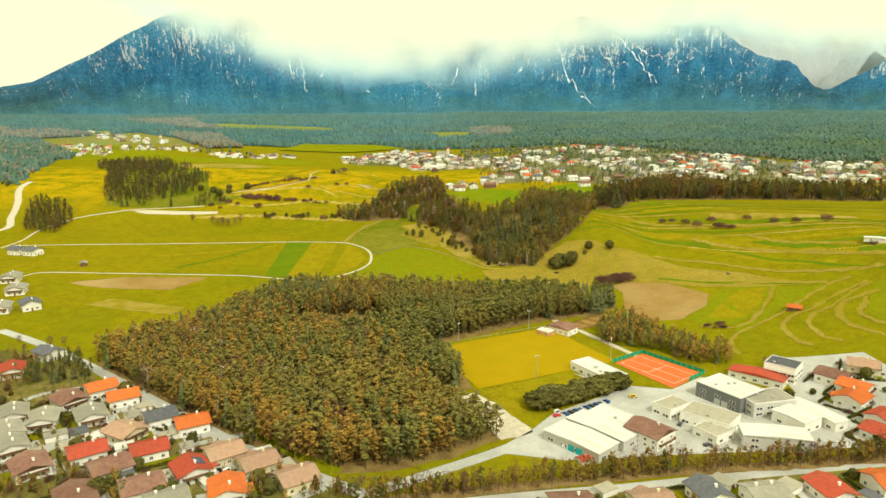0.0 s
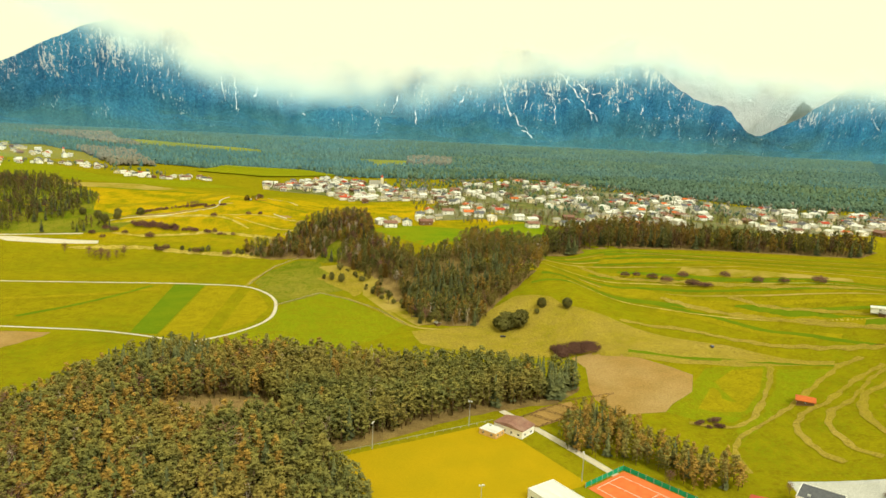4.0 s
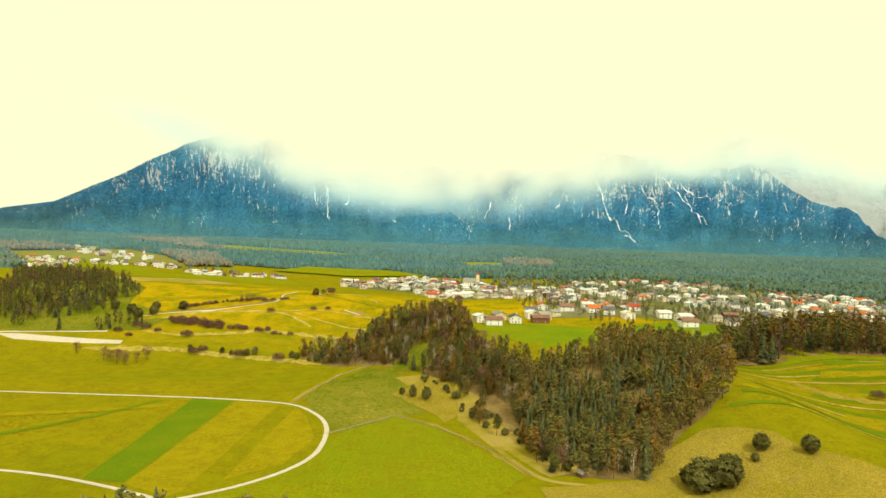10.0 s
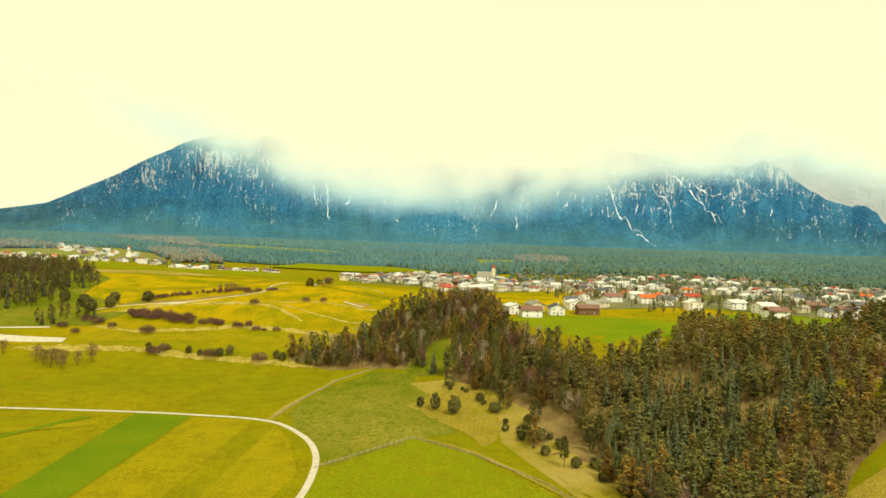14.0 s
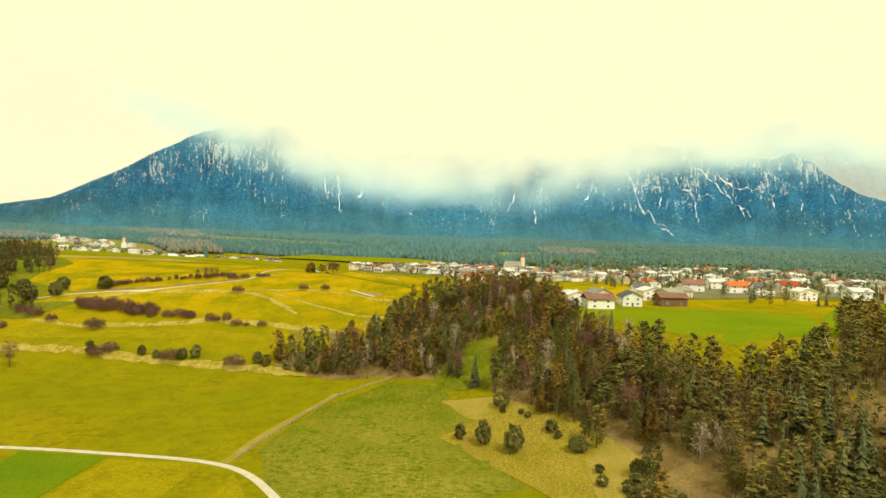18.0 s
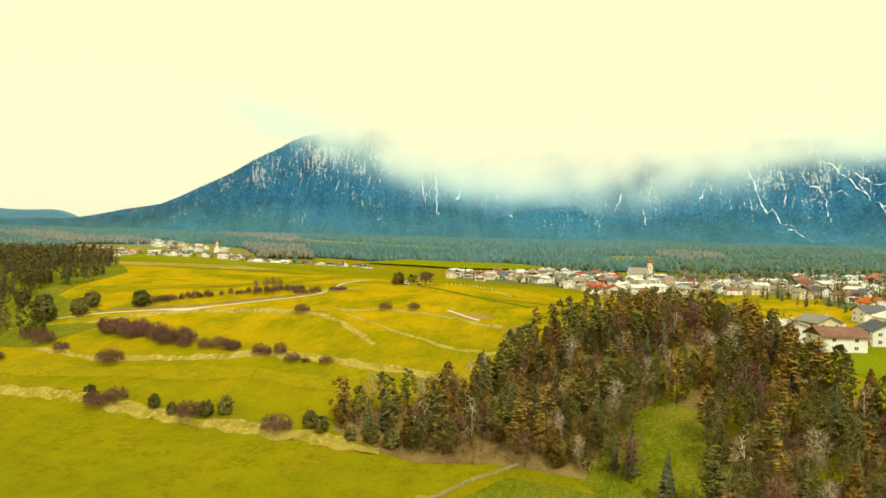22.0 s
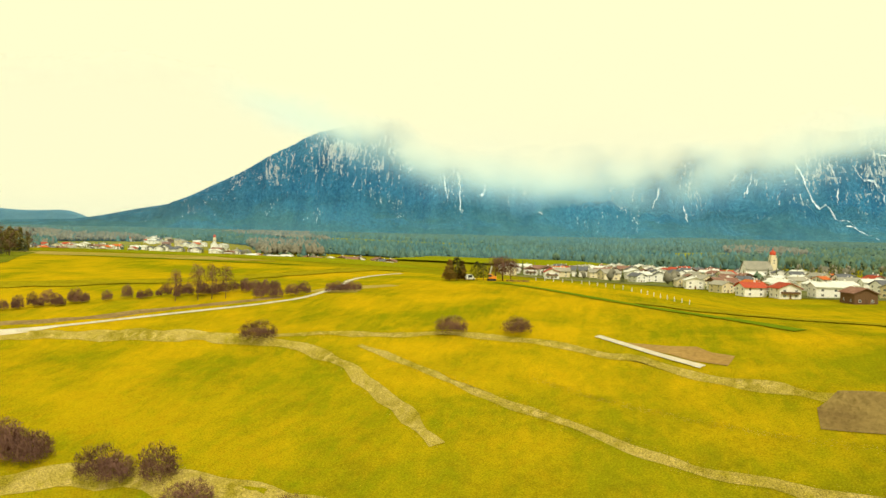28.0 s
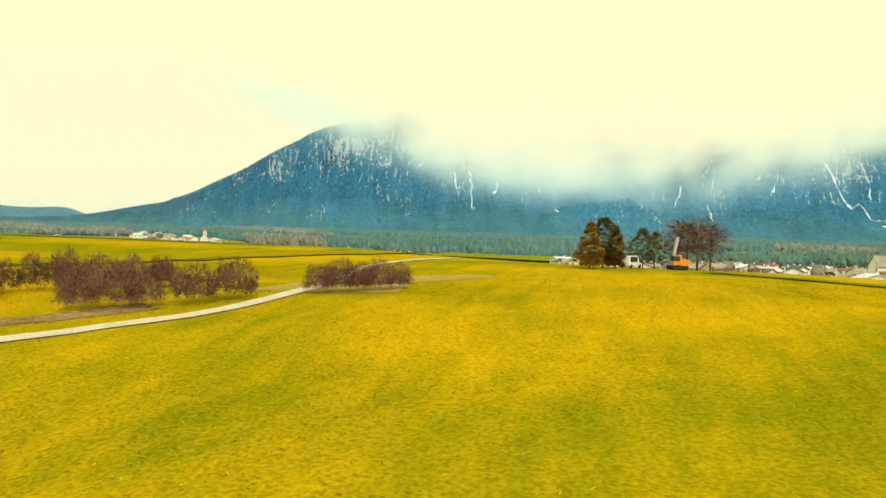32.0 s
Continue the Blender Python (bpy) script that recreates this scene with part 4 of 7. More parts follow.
patch("garden_ground", [(-330, 480), (-255, 450), (-216, 425), (-170, 386), (-133, 356), (-95, 325), (-60, 302), (-40, 285), (-60, 260), (-330, 260)], M["garden"], "patchy gardens between the houses", "garden", up=0.08, wob=2)
patch("garden_ground_2", [(-40, 285), (240, 312), (260, 260), (-40, 255)], M["garden"], "green gardens between the houses", "garden", up=0.08)
patch("garden_ground_3", [(200, 390), (205, 440), (260, 430), (270, 340), (234, 330), (230, 362)], M["asphalt"], "pale yards between the hillside houses", "garden", up=0.12)
patch("cutting_ground", [(-62, 279), (-19, 289), (43, 300), (103, 311), (167, 317), (232, 326), (234, 317), (167, 309), (103, 303), (43, 293), (-19, 282)], M["brush"], "brown undergrowth along the railway cutting", "verge", up=0.2, wob=1)
patch("dry_hill", [(-50, 846), (-37, 858), (-12, 853), (0, 835), (-1, 802), (-9, 777), (-22, 808)], M["sere"], "tan dry-grass hillside at the edge of the wood", "slope", up=0.2, wob=3)
ribbon("verge", [(-216, 448), (-170, 412), (-148, 396), (-102, 355), (-69, 325), (-46, 307)], 7.0, M["bright"], "green grass verge between road and forest", "verge", up=0.16, rough_edge=0.4)
ribbon("road_7", [(-236, 371), (-228, 389), (-217, 397), (-205, 402)], 4.5, M["asphalt"], "pale residential lane", "road", up=0.18)
ribbon("road_8", [(-202, 316), (-193, 327), (-184, 335), (-162, 342), (-151, 356), (-140, 366)], 5.5, M["asphalt"], "pale residential street", "road", up=0.2)
patch("village_ground", [(60, 1020), (160, 1040), (240, 985), (520, 1005), (700, 1010), (880, 1320), (716, 1330), (610, 1480), (457, 1700), (346, 1800), (195, 1650), (120, 1450), (60, 1470), (11, 1560), (-36, 1680), (-103, 1720), (-205, 1507), (-185, 1405), (-80, 1350), (-13, 1268), (70, 1283), (110, 1290)], M["village_green"], "gardens and yards of the village", "garden", up=0.3, step=30, wob=6)


# ---- trees ----
rng = np.random.default_rng(7)


def trunk_mesh(h, r, lean=(0, 0), n=5):
    a = np.arange(n) * 2 * np.pi / n
    v = np.concatenate([np.stack([r * np.cos(a), r * np.sin(a), 0 * a - 0.02], 1), np.stack([0.35 * r * np.cos(a) + lean[0], 0.35 * r * np.sin(a) + lean[1], 0 * a + h], 1)])
    i, j = np.arange(n), (np.arange(n) + 1) % n
    return v, np.concatenate([np.stack([i, j, i + n], 1), np.stack([j, j + n, i + n], 1)])


def joined(parts):
    """Triangle meshes (vertices, faces) put together."""
    v, f, k = [], [], 0
    for a, b in parts:
        v.append(a), f.append(b + k)
        k += len(a)
    return np.concatenate(v), np.concatenate(f)


OCTA_V = np.array([(1, 0, 0), (-1, 0, 0), (0, 1, 0), (0, -1, 0), (0, 0, 1), (0, 0, -1)], float)
OCTA_F = np.array([(0, 2, 4), (2, 1, 4), (1, 3, 4), (3, 0, 4), (2, 0, 5), (1, 2, 5), (3, 1, 5), (0, 3, 5)])


def softened(v, f, mid, flat=0.8):
    """Faces turned outwards, and the outward direction at each corner, so that a crown shades as one soft mass."""
    out = (v - np.array([0, 0, mid])) * np.array([1, 1, flat])
    out = out / (np.linalg.norm(out, axis=1)[:, None] + 1e-6) + np.array([0, 0, 0.25])
    out /= np.linalg.norm(out, axis=1)[:, None]
    p, f = v[f], f.copy()
    face = np.cross(p[:, 1] - p[:, 0], p[:, 2] - p[:, 0])
    wrong = (face * out[f[:, 0]]).sum(1) < 0
    f[wrong], face[wrong] = f[wrong][:, ::-1], -face[wrong]
    own = np.zeros_like(v)
    for k in range(3):
        np.add.at(own, f[:, k], face)
    own /= np.linalg.norm(own, axis=1)[:, None] + 1e-12
    out = 0.55 * own + 0.45 * out
    return f, out / (np.linalg.norm(out, axis=1)[:, None] + 1e-9)


def tufts(c, size, n, slim=0.45, lift=0.25):
    """Small leafy triangles round a clump."""
    d = rng.normal(size=(n, 3))
    d[:, 2] = d[:, 2] * 0.7 + lift
    d /= np.linalg.norm(d, axis=1)[:, None]
    s = np.cross(d, rng.normal(size=(n, 3)))
    s /= np.linalg.norm(s, axis=1)[:, None]
    root = c + d * size * rng.uniform(0.3, 0.7, (n, 1))
    w = size * slim * rng.uniform(0.6, 1.3, (n, 1))
    tip = c + d * size * rng.uniform(1.0, 1.5, (n, 1))
    v = np.stack([root - s * w, root + s * w, tip], 1).reshape(-1, 3)
    return v, np.arange(3 * n).reshape(-1, 3)


def pine_crown(clumps, n, low=0.42, wide=0.2, slim=0.45, body=True):
    """Bushy clumps of needles at the ends of uneven whorled branches, wide below the middle and blunt at the top."""
    parts, shift, lean = [], rng.uniform(0, 6.28), rng.uniform(0.75, 1.2, 4)
    for k in range(clumps):
        u = min(1.0, (k + rng.uniform(0, 1)) / clumps)
        z = low + (0.97 - low) * u ** 0.92
        r = wide * (0.62 + 1.1 * u if u < 0.32 else 0.97 * max(0.1, 1 - ((u - 0.32) / 0.74) ** 1.7))
        a = rng.uniform(0, 6.28)
        q = r * lean[int((a + shift) / 1.58) % 4] * math.sqrt(rng.uniform(0.1, 1.0))
        c, s = np.array([q * math.cos(a), q * math.sin(a), z + 0.12 * q]), rng.uniform(0.06, 0.095) * (18 / clumps) ** 0.42
        if body:
            parts.append((c + OCTA_V * s * rng.uniform(0.5, 0.85, (6, 1)) * np.array([1.2, 1.2, 0.6]), OCTA_F))
        parts.append(tufts(c, s, n, slim))
    return joined(parts)


def conic_crown(clumps, n, low=0.05, wide=0.3, slim=0.36):
    parts = []
    for k in range(clumps):
        u = ((k + rng.uniform(0, 1)) / clumps) ** 1.25
        z, r = low + (0.95 - low) * u, wide * (1 - u) ** 0.75 + 0.01
        a, q = rng.uniform(0, 6.28), r * math.sqrt(rng.uniform(0.25, 1.0))
        c, s = np.array([q * math.cos(a), q * math.sin(a), z]), rng.uniform(0.06, 0.09) * (1.05 - 0.5 * u) * (60 / clumps) ** 0.35
        parts.append((c + OCTA_V * s * rng.uniform(0.55, 0.95, (6, 1)), OCTA_F))
        parts.append(tufts(c, s, n, slim, 0.1))
    return joined(parts)


def spruce_crown(layers, k, low=0.08, wide=0.19):
    v, f = [], []
    for i in range(layers):
        z = low + (1 - low) * (i / layers) ** 0.93
        r0 = wide * (1 - (z - low) / (1 - low)) + 0.012
        for j in range(k):
            a = (j + rng.uniform(-0.35, 0.35)) * 2 * np.pi / k + i * 1.1
            r, zz = r0 * rng.uniform(0.55, 1.25), z + rng.uniform(-0.025, 0.025)
            w, dz = r0 * 0.42, 0.055 + 0.25 * r0
            d, s = np.array([math.cos(a), math.sin(a), 0]), np.array([-math.sin(a), math.cos(a), 0])
            b = len(v)
            v += [np.array([0, 0, zz + dz]), d * r * 0.6 + s * w + np.array([0, 0, zz - 0.01]), d * r + np.array([0, 0, zz - 0.035]), d * r * 0.6 - s * w + np.array([0, 0, zz - 0.01])]
            f += [(b, b + 1, b + 2), (b, b + 2, b + 3)]
    return np.array(v), np.array(f)


def twig_crown(n, low=0.2, wide=0.22, slim=0.02, size=0.16, limbs=9):
    parts = []
    for k in range(limbs):
        a, z, t = rng.uniform(0, 6.28), rng.uniform(low, 0.7), rng.uniform(0.5, 1.0)
        d = np.array([math.cos(a) * wide * t, math.sin(a) * wide * t, rng.uniform(0.18, 0.3)])
        tv, tf = trunk_mesh(1, 0.006, n=3)
        v = np.array([0, 0, z]) + tv[:, 2:3] * d + tv[:, :1] * np.array([1, 0, 0]) + tv[:, 1:2] * np.array([0, 1, 0])
        parts.append((v, tf))
    m = max(1, n // 14)
    for k in range(m):
        u = rng.uniform(0, 1)
        z, r = low + (0.95 - low) * u, wide * math.sqrt(max(0.05, 1 - (1.6 * u - 0.7) ** 2)) * math.sqrt(rng.uniform(0.05, 1))
        a = rng.uniform(0, 6.28)
        parts.append(tufts(np.array([r * math.cos(a), r * math.sin(a), z]), size, 14, slim / size, 0.5))
    return joined(parts)


def bush_crown(n, wide=0.75, slim=0.035):
    parts = []
    for k in range(n // 16):
        a, r = rng.uniform(0, 6.28), wide * math.sqrt(rng.uniform(0, 1))
        z = 0.12 + 0.68 * rng.uniform(0, 1) * math.sqrt(max(0, 1 - (r / wide) ** 2 * 0.8))
        parts.append(tufts(np.array([r * math.cos(a), r * math.sin(a), z]), 0.17, 16, slim / 0.17, 0.9))
    return joined(parts)


def dome_crown(clumps=120, n=26):
    """A dense, rounded evergreen bush reaching the ground."""
    parts = []
    for k in range(clumps):
        d = rng.normal(size=3)
        d /= np.linalg.norm(d)
        r = rng.uniform(0.25, 1.0) ** 0.4
        c = np.array([d[0] * 0.42 * r, d[1] * 0.42 * r, 0.45 + (0.44 if d[2] > 0 else 0.36) * d[2] * r])
        s = rng.uniform(0.07, 0.12)
        parts.append((c + OCTA_V * s * rng.uniform(0.5, 0.9, (6, 1)), OCTA_F))
        parts.append(tufts(c, s, n, 0.2))
    return joined(parts)


def far_tree():
    a = np.arange(5) * 2 * np.pi / 5
    v, f = [], []
    for z, r, t in ((0.0, 0.42, 0.75), (0.35, 0.26, 1.0)):
        b = len(v)
        v += [(r * rng.uniform(0.7, 1.2) * math.cos(x), r * rng.uniform(0.7, 1.2) * math.sin(x), z + rng.uniform(-0.05, 0.05)) for x in a] + [(0, 0, t)]
        f += [(b + i, b + (i + 1) % 5, b + 5) for i in range(5)]
    return np.array(v), np.array(f)


def far_crown():
    """A rounded, lumpy crown of few triangles."""
    parts = []
    for z, r, q in ((0.38, 0.30, 0.0), (0.62, 0.24, 0.14), (0.55, 0.2, -0.18)):
        a = rng.uniform(0, 6.28)
        parts.append((np.array([q * math.cos(a), q * math.sin(a), z]) + OCTA_V * r * rng.uniform(0.75, 1.25, (6, 1)) * np.array([1, 1, 1.25]), OCTA_F))
    return joined(parts)


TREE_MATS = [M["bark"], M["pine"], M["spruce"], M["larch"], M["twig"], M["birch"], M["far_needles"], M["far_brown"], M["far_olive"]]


def low_tree(kind):
    """A tree of few triangles: vertices, faces and material numbers, one unit high."""
    if kind in ("far", "far_bare", "far_pine"):
        v, f = far_tree() if kind == "far" else far_crown()
        f, out = softened(v, f, 0.3)
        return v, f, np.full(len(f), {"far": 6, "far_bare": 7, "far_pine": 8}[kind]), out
    crown, slot = {"pine": (lambda: pine_crown(31, 9, rng.uniform(0.12, 0.3), rng.uniform(0.18, 0.24), 0.26), 1), "spruce": (lambda: spruce_crown(10, 7), 2), "larch": (lambda: pine_crown(30, 9, 0.14, rng.uniform(0.14, 0.19), 0.22), 3),
                   "bare": (lambda: twig_crown(170, slim=0.007, size=0.13), 4), "birch": (lambda: twig_crown(150, slim=0.005, wide=0.14, size=0.1), 5)}[kind]
    cv, cf = crown()
    tv, tf = trunk_mesh(0.75, 0.014, n=3)
    v, f = joined([(tv, tf), (cv, cf)])
    f, out = softened(v, f, 0.45)
    return v, f, np.concatenate([np.full(len(tf), 5 if kind == "birch" else 0), np.full(len(cf), slot)]), out


LOW = {k: [low_tree(k) for _ in range(5)] for k in ("pine", "spruce", "larch", "bare", "birch", "far", "far_bare", "far_pine")}


def inside(poly, x, y):
    hit, (ax, ay) = np.zeros(len(x), bool), poly[-1]
    for bx, by in poly:
        cross = ((ay > y) != (by > y)) & (x < (bx - ax) * (y - ay) / (by - ay + 1e-12) + ax)
        hit, ax, ay = hit ^ cross, bx, by
    return hit


def scatter(poly, spacing, holes=(), jitter=0.42):
    """Uneven points inside a polygon."""
    p = np.array(poly, float)
    X, Y = np.meshgrid(np.arange(p[:, 0].min(), p[:, 0].max(), spacing), np.arange(p[:, 1].min(), p[:, 1].max(), spacing))
    X[::2] += spacing / 2
    x, y = X.ravel() + rng.uniform(-jitter, jitter, X.size) * spacing, Y.ravel() + rng.uniform(-jitter, jitter, X.size) * spacing
    keep = inside(poly, x, y)
    for h in holes:
        keep &= ~inside(h, x, y)
    return np.stack([x[keep], y[keep]], 1)


def woodland(name, points, mix, size, label, z=None):
    """One mesh of many trees; mix: kinds with their shares, or a function of the place."""
    V, F, I, N, k = [], [], [], [], 0
    zs = height(points[:, 0], points[:, 1]) if z is None else z(points[:, 0], points[:, 1])
    kinds = list(mix) if isinstance(mix, dict) else None
    for (x, y), g in zip(points, zs):
        kind = rng.choice(kinds, p=list(mix.values())) if kinds else mix(x, y)
        v, f, m, out = LOW[kind][rng.integers(5)]
        s, a = rng.uniform(*size), rng.uniform(0, 6.28)
        w = s * rng.uniform(0.85, 1.3)
        c, q = math.cos(a) * w, math.sin(a) * w
        V.append(np.stack([v[:, 0] * c - v[:, 1] * q + x, v[:, 0] * q + v[:, 1] * c + y, v[:, 2] * s + g], 1))
        ca, sa = c / w, q / w
        N.append(np.stack([out[:, 0] * ca - out[:, 1] * sa, out[:, 0] * sa + out[:, 1] * ca, out[:, 2]], 1))
        F.append(f + k), I.append(m)
        k += len(v)
    ob = mesh_object(name, np.concatenate(V), np.concatenate(F), TREE_MATS, np.concatenate(I))
    ob.data.normals_split_custom_set_from_vertices(np.concatenate(N).astype(np.float32))
    return tagged(ob, label, "woodland", kind="stuff")


def tree_thing(name, crown, slot, trunk_h, trunk_r, label, category="tree", bark=0):
    """A single tree with its trunk and crown, one metre high, to be copied at its size."""
    root = tagged(new(name), label, category)
    for part_name, (v, f), m in (("trunk", trunk_mesh(trunk_h, trunk_r), bark), ("crown", crown, slot)):
        f, out = softened(v, f, 0.5)
        ob = mesh_object(part_name, v, f, [TREE_MATS[m]])
        ob.data.normals_split_custom_set_from_vertices(out.astype(np.float32))
        ob.parent = root
    return root


HERO = {
    "pine": [tree_thing("pine_tree", pine_crown(190, 60, low_, w, 0.1), 1, 0.9, 0.013, "tall pine with a rounded dark olive crown", "pine tree") for w, low_ in ((0.2, 0.16), (0.23, 0.24), (0.27, 0.12), (0.18, 0.32))],
    "spruce": [tree_thing("spruce_tree", spruce_crown(34, 17, 0.06, w), 2, 0.9, 0.013, "slender dark green spruce with drooping branches", "spruce tree") for w in (0.15, 0.19)],
    "larch": [tree_thing("larch_tree", conic_crown(140, 46, 0.1, w, 0.14), 3, 0.95, 0.012, "golden-brown larch just coming into needle", "larch tree") for w in (0.17, 0.21)],
    "birch": [tree_thing("birch_tree", twig_crown(620, 0.25, 0.15, 0.0045, 0.13, 16), 5, 0.95, 0.012, "leafless pale birch with fine upright twigs", "birch tree", 5) for _ in range(2)],
    "bare": [tree_thing("bare_tree", twig_crown(800, 0.2, 0.24, 0.005, 0.14, 18), 4, 0.9, 0.016, "leafless brown tree with spreading branches", "bare tree") for _ in range(2)],
    "round": [tree_thing("round_pine_tree", dome_crown(130, 34), 1, 0.8, 0.025, "low bushy dark green pine standing alone", "pine tree")],
}
used = set()


def plant(kind, x, y, size, spread=1.0):
    proto = HERO[kind][int(rng.integers(len(HERO[kind])))]
    m = pose(x, y, float(height(x, y)) - 0.1, 0, 0, float(rng.uniform(0, 360))) @ Matrix.Diagonal((size * spread, size * spread, size, 1))
    if proto.name in used:
        return copy_thing(proto, m @ Matrix.Diagonal((*proto.scale, 1)).inverted())
    used.add(proto.name)
    proto.matrix_basis = m
    return proto


SHRUBS = {}
for shrub_kind, slot, words in (("brown", 4, "leafless purplish-brown shrub with dense twigs"), ("green", 1, "rounded dark green juniper shrub")):
    SHRUBS[shrub_kind] = []
    for q in range(3):
        v, f = bush_crown(3200, slim=0.0075) if shrub_kind == "brown" else dome_crown()
        f, out = softened(v, f, 0.15)
        ob = mesh_object("shrub", v, f, [TREE_MATS[slot]])
        ob.data.normals_split_custom_set_from_vertices(out.astype(np.float32))
        SHRUBS[shrub_kind].append(tagged(ob, words, "shrub"))


def shrub(kind, x, y, size, spread=1.0):
    proto = SHRUBS[kind][int(rng.integers(3))]
    m = pose(x, y, float(height(x, y)) - 0.1, 0, 0, float(rng.uniform(0, 360))) @ Matrix.Diagonal((size * spread, size * spread, size, 1))
    if proto.name in used:
        return copy_thing(proto, m @ Matrix.Diagonal((*proto.scale, 1)).inverted())
    used.add(proto.name)
    proto.matrix_basis = m
    return proto


MAIN = [(-221, 445), (-172, 400), (-130, 364), (-96, 336), (-67, 318), (-45, 310), (-20, 311), (6, 323), (30, 342), (18, 358), (-4, 376), (-4, 392), (14, 400), (8, 425), (-15, 470), (14, 488), (70, 522), (118, 538), (137, 553), (141, 570), (95, 575), (53, 588), (34, 578), (-9, 588), (-54, 604), (-94, 597), (-123, 612), (-140, 580), (-162, 529), (-182, 492), (-205, 471)]
CLEARING = [(-115, 515), (-100, 528), (-72, 537), (-50, 530), (-33, 516), (-38, 500), (-54, 492), (-82, 490), (-108, 491)]


def main_kind(x, y):
    u = rng.uniform()
    if y > 560 and x < -90 or x > 110 and u < 0.7:
        return "spruce" if u < 0.6 else "pine"
    brown = min(0.52, max(0.03, (-15 - x) / 280 + 0.5 * noise.noise((x / 38, y / 38, 3.3)) + 0.3 * (y < 345)))
    if u < brown:
        return "larch" if u < 0.85 * brown else "bare"
    return "pine" if u < 0.94 else ("spruce" if u < 0.98 else "birch")


def ragged(points, size=38.0, cut=0.16):
    """Leaves uneven gaps in a wood."""
    return np.array([p for p in points if noise.noise((p[0] / size, p[1] / size, 6.6)) < cut])


woodland("pine_forest", scatter(MAIN, 4.7, [CLEARING]), main_kind, (14, 20), "dense olive-green pine forest on the flat")
woodland("young_growth", scatter(CLEARING, 6.0), {"larch": 0.4, "bare": 0.4, "pine": 0.2}, (1.5, 4.0), "brownish young growth in the forest clearing")
woodland("tennis_grove", scatter([(107, 473), (112, 500), (135, 524), (146, 508), (156, 474), (168, 455), (188, 453), (180, 431), (158, 430), (145, 455)], 4.5), {"pine": 0.4, "larch": 0.5, "spruce": 0.1}, (10, 15), "strip of pines and larches behind the tennis courts")
SPRUCES = [(36, 745), (54, 724), (95, 735), (132, 759), (140, 800), (101, 817), (62, 822), (38, 804)]


def bank_kind(x, y):
    u = rng.uniform()
    if inside(SPRUCES, np.array([x]), np.array([y]))[0]:
        return "spruce" if u < 0.45 else ("pine" if u < 0.9 else "larch")
    if y > 880:
        return "pine" if u < 0.46 else ("bare" if u < 0.58 else ("spruce" if u < 0.66 else ("birch" if u < 0.75 else "larch")))
    return "pine" if u < 0.6 else ("larch" if u < 0.82 else ("bare" if u < 0.9 else ("spruce" if u < 0.94 else "birch")))


OPEN_SLOPE = [(-20, 775), (-5, 815), (8, 832), (24, 815), (33, 790), (36, 760), (36, 730), (40, 704), (26, 705), (5, 742)]
GLADE = [(-48, 905), (-44, 920), (-35, 926), (-27, 912), (-27, 890), (-36, 884)]
bank_points = np.array([p for p in scatter(WOOD, 5.4, [GLADE]) if (rng.uniform() < 0.12 or not inside(OPEN_SLOPE, p[:1], p[1:])[0]) and noise.noise((p[0] / 22, p[1] / 22, 6.6)) < (0.3 if p[0] < 12 and p[1] > 820 else 0.42)])
# the trees beside the flight stand as single things; the wood behind them is one
near = np.array([(-115 < x < 30 and 885 < y < 1000) or (-25 < x < 60 and 690 < y < 885 and x < 60 - (y - 690) * 0.2) for x, y in bank_points])
singles = bank_points[near][rng.permutation(int(near.sum()))[:300]]
chosen = {tuple(p) for p in singles}
woodland("bank_wood", np.array([p for p in bank_points if tuple(p) not in chosen]), bank_kind, (11, 16.5), "mixed wood of pines and spruces on the steep bank")
for x, y in singles:
    plant(bank_kind(x, y), x, y, float(rng.uniform(8.5, 14.5) if y > 860 else rng.uniform(10, 15.5)))
woodland("undergrowth", np.array([p for p in scatter(WOOD, 4.4, [GLADE, OPEN_SLOPE]) if p[1] > 870 or p[0] < 40]), {"bare": 0.75, "larch": 0.15, "pine": 0.1}, (1.5, 4.0), "reddish-brown undergrowth between the trees on the bank")
woodland("wood_strip", scatter([(172, 828), (231, 840), (370, 852), (511, 832), (560, 870), (360, 925), (300, 960), (190, 890)], 7.0), {"pine": 0.5, "spruce": 0.15, "larch": 0.2, "bare": 0.15}, (15, 23), "strip of tall pines above the terraced slope")
woodland("left_wood", np.concatenate([ragged(scatter([(-492, 1033), (-474, 1000), (-440, 978), (-400, 982), (-350, 982), (-310, 1000), (-283, 1030), (-330, 1058), (-345, 1085), (-375, 1130), (-390, 1180), (-470, 1260), (-505, 1331), (-580, 1330), (-610, 1260), (-545, 1180), (-520, 1100)], 7.5)), scatter([(-519, 880), (-471, 864), (-485, 931), (-517, 980), (-569, 989), (-555, 950)], 7.0)]), {"pine": 0.5, "spruce": 0.2, "bare": 0.3}, (11, 17), "mixed dark wood beside the upper fields")
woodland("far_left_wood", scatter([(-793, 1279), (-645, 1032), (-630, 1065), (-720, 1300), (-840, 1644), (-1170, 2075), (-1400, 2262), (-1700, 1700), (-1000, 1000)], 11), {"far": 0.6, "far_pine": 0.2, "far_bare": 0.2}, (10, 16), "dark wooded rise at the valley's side")
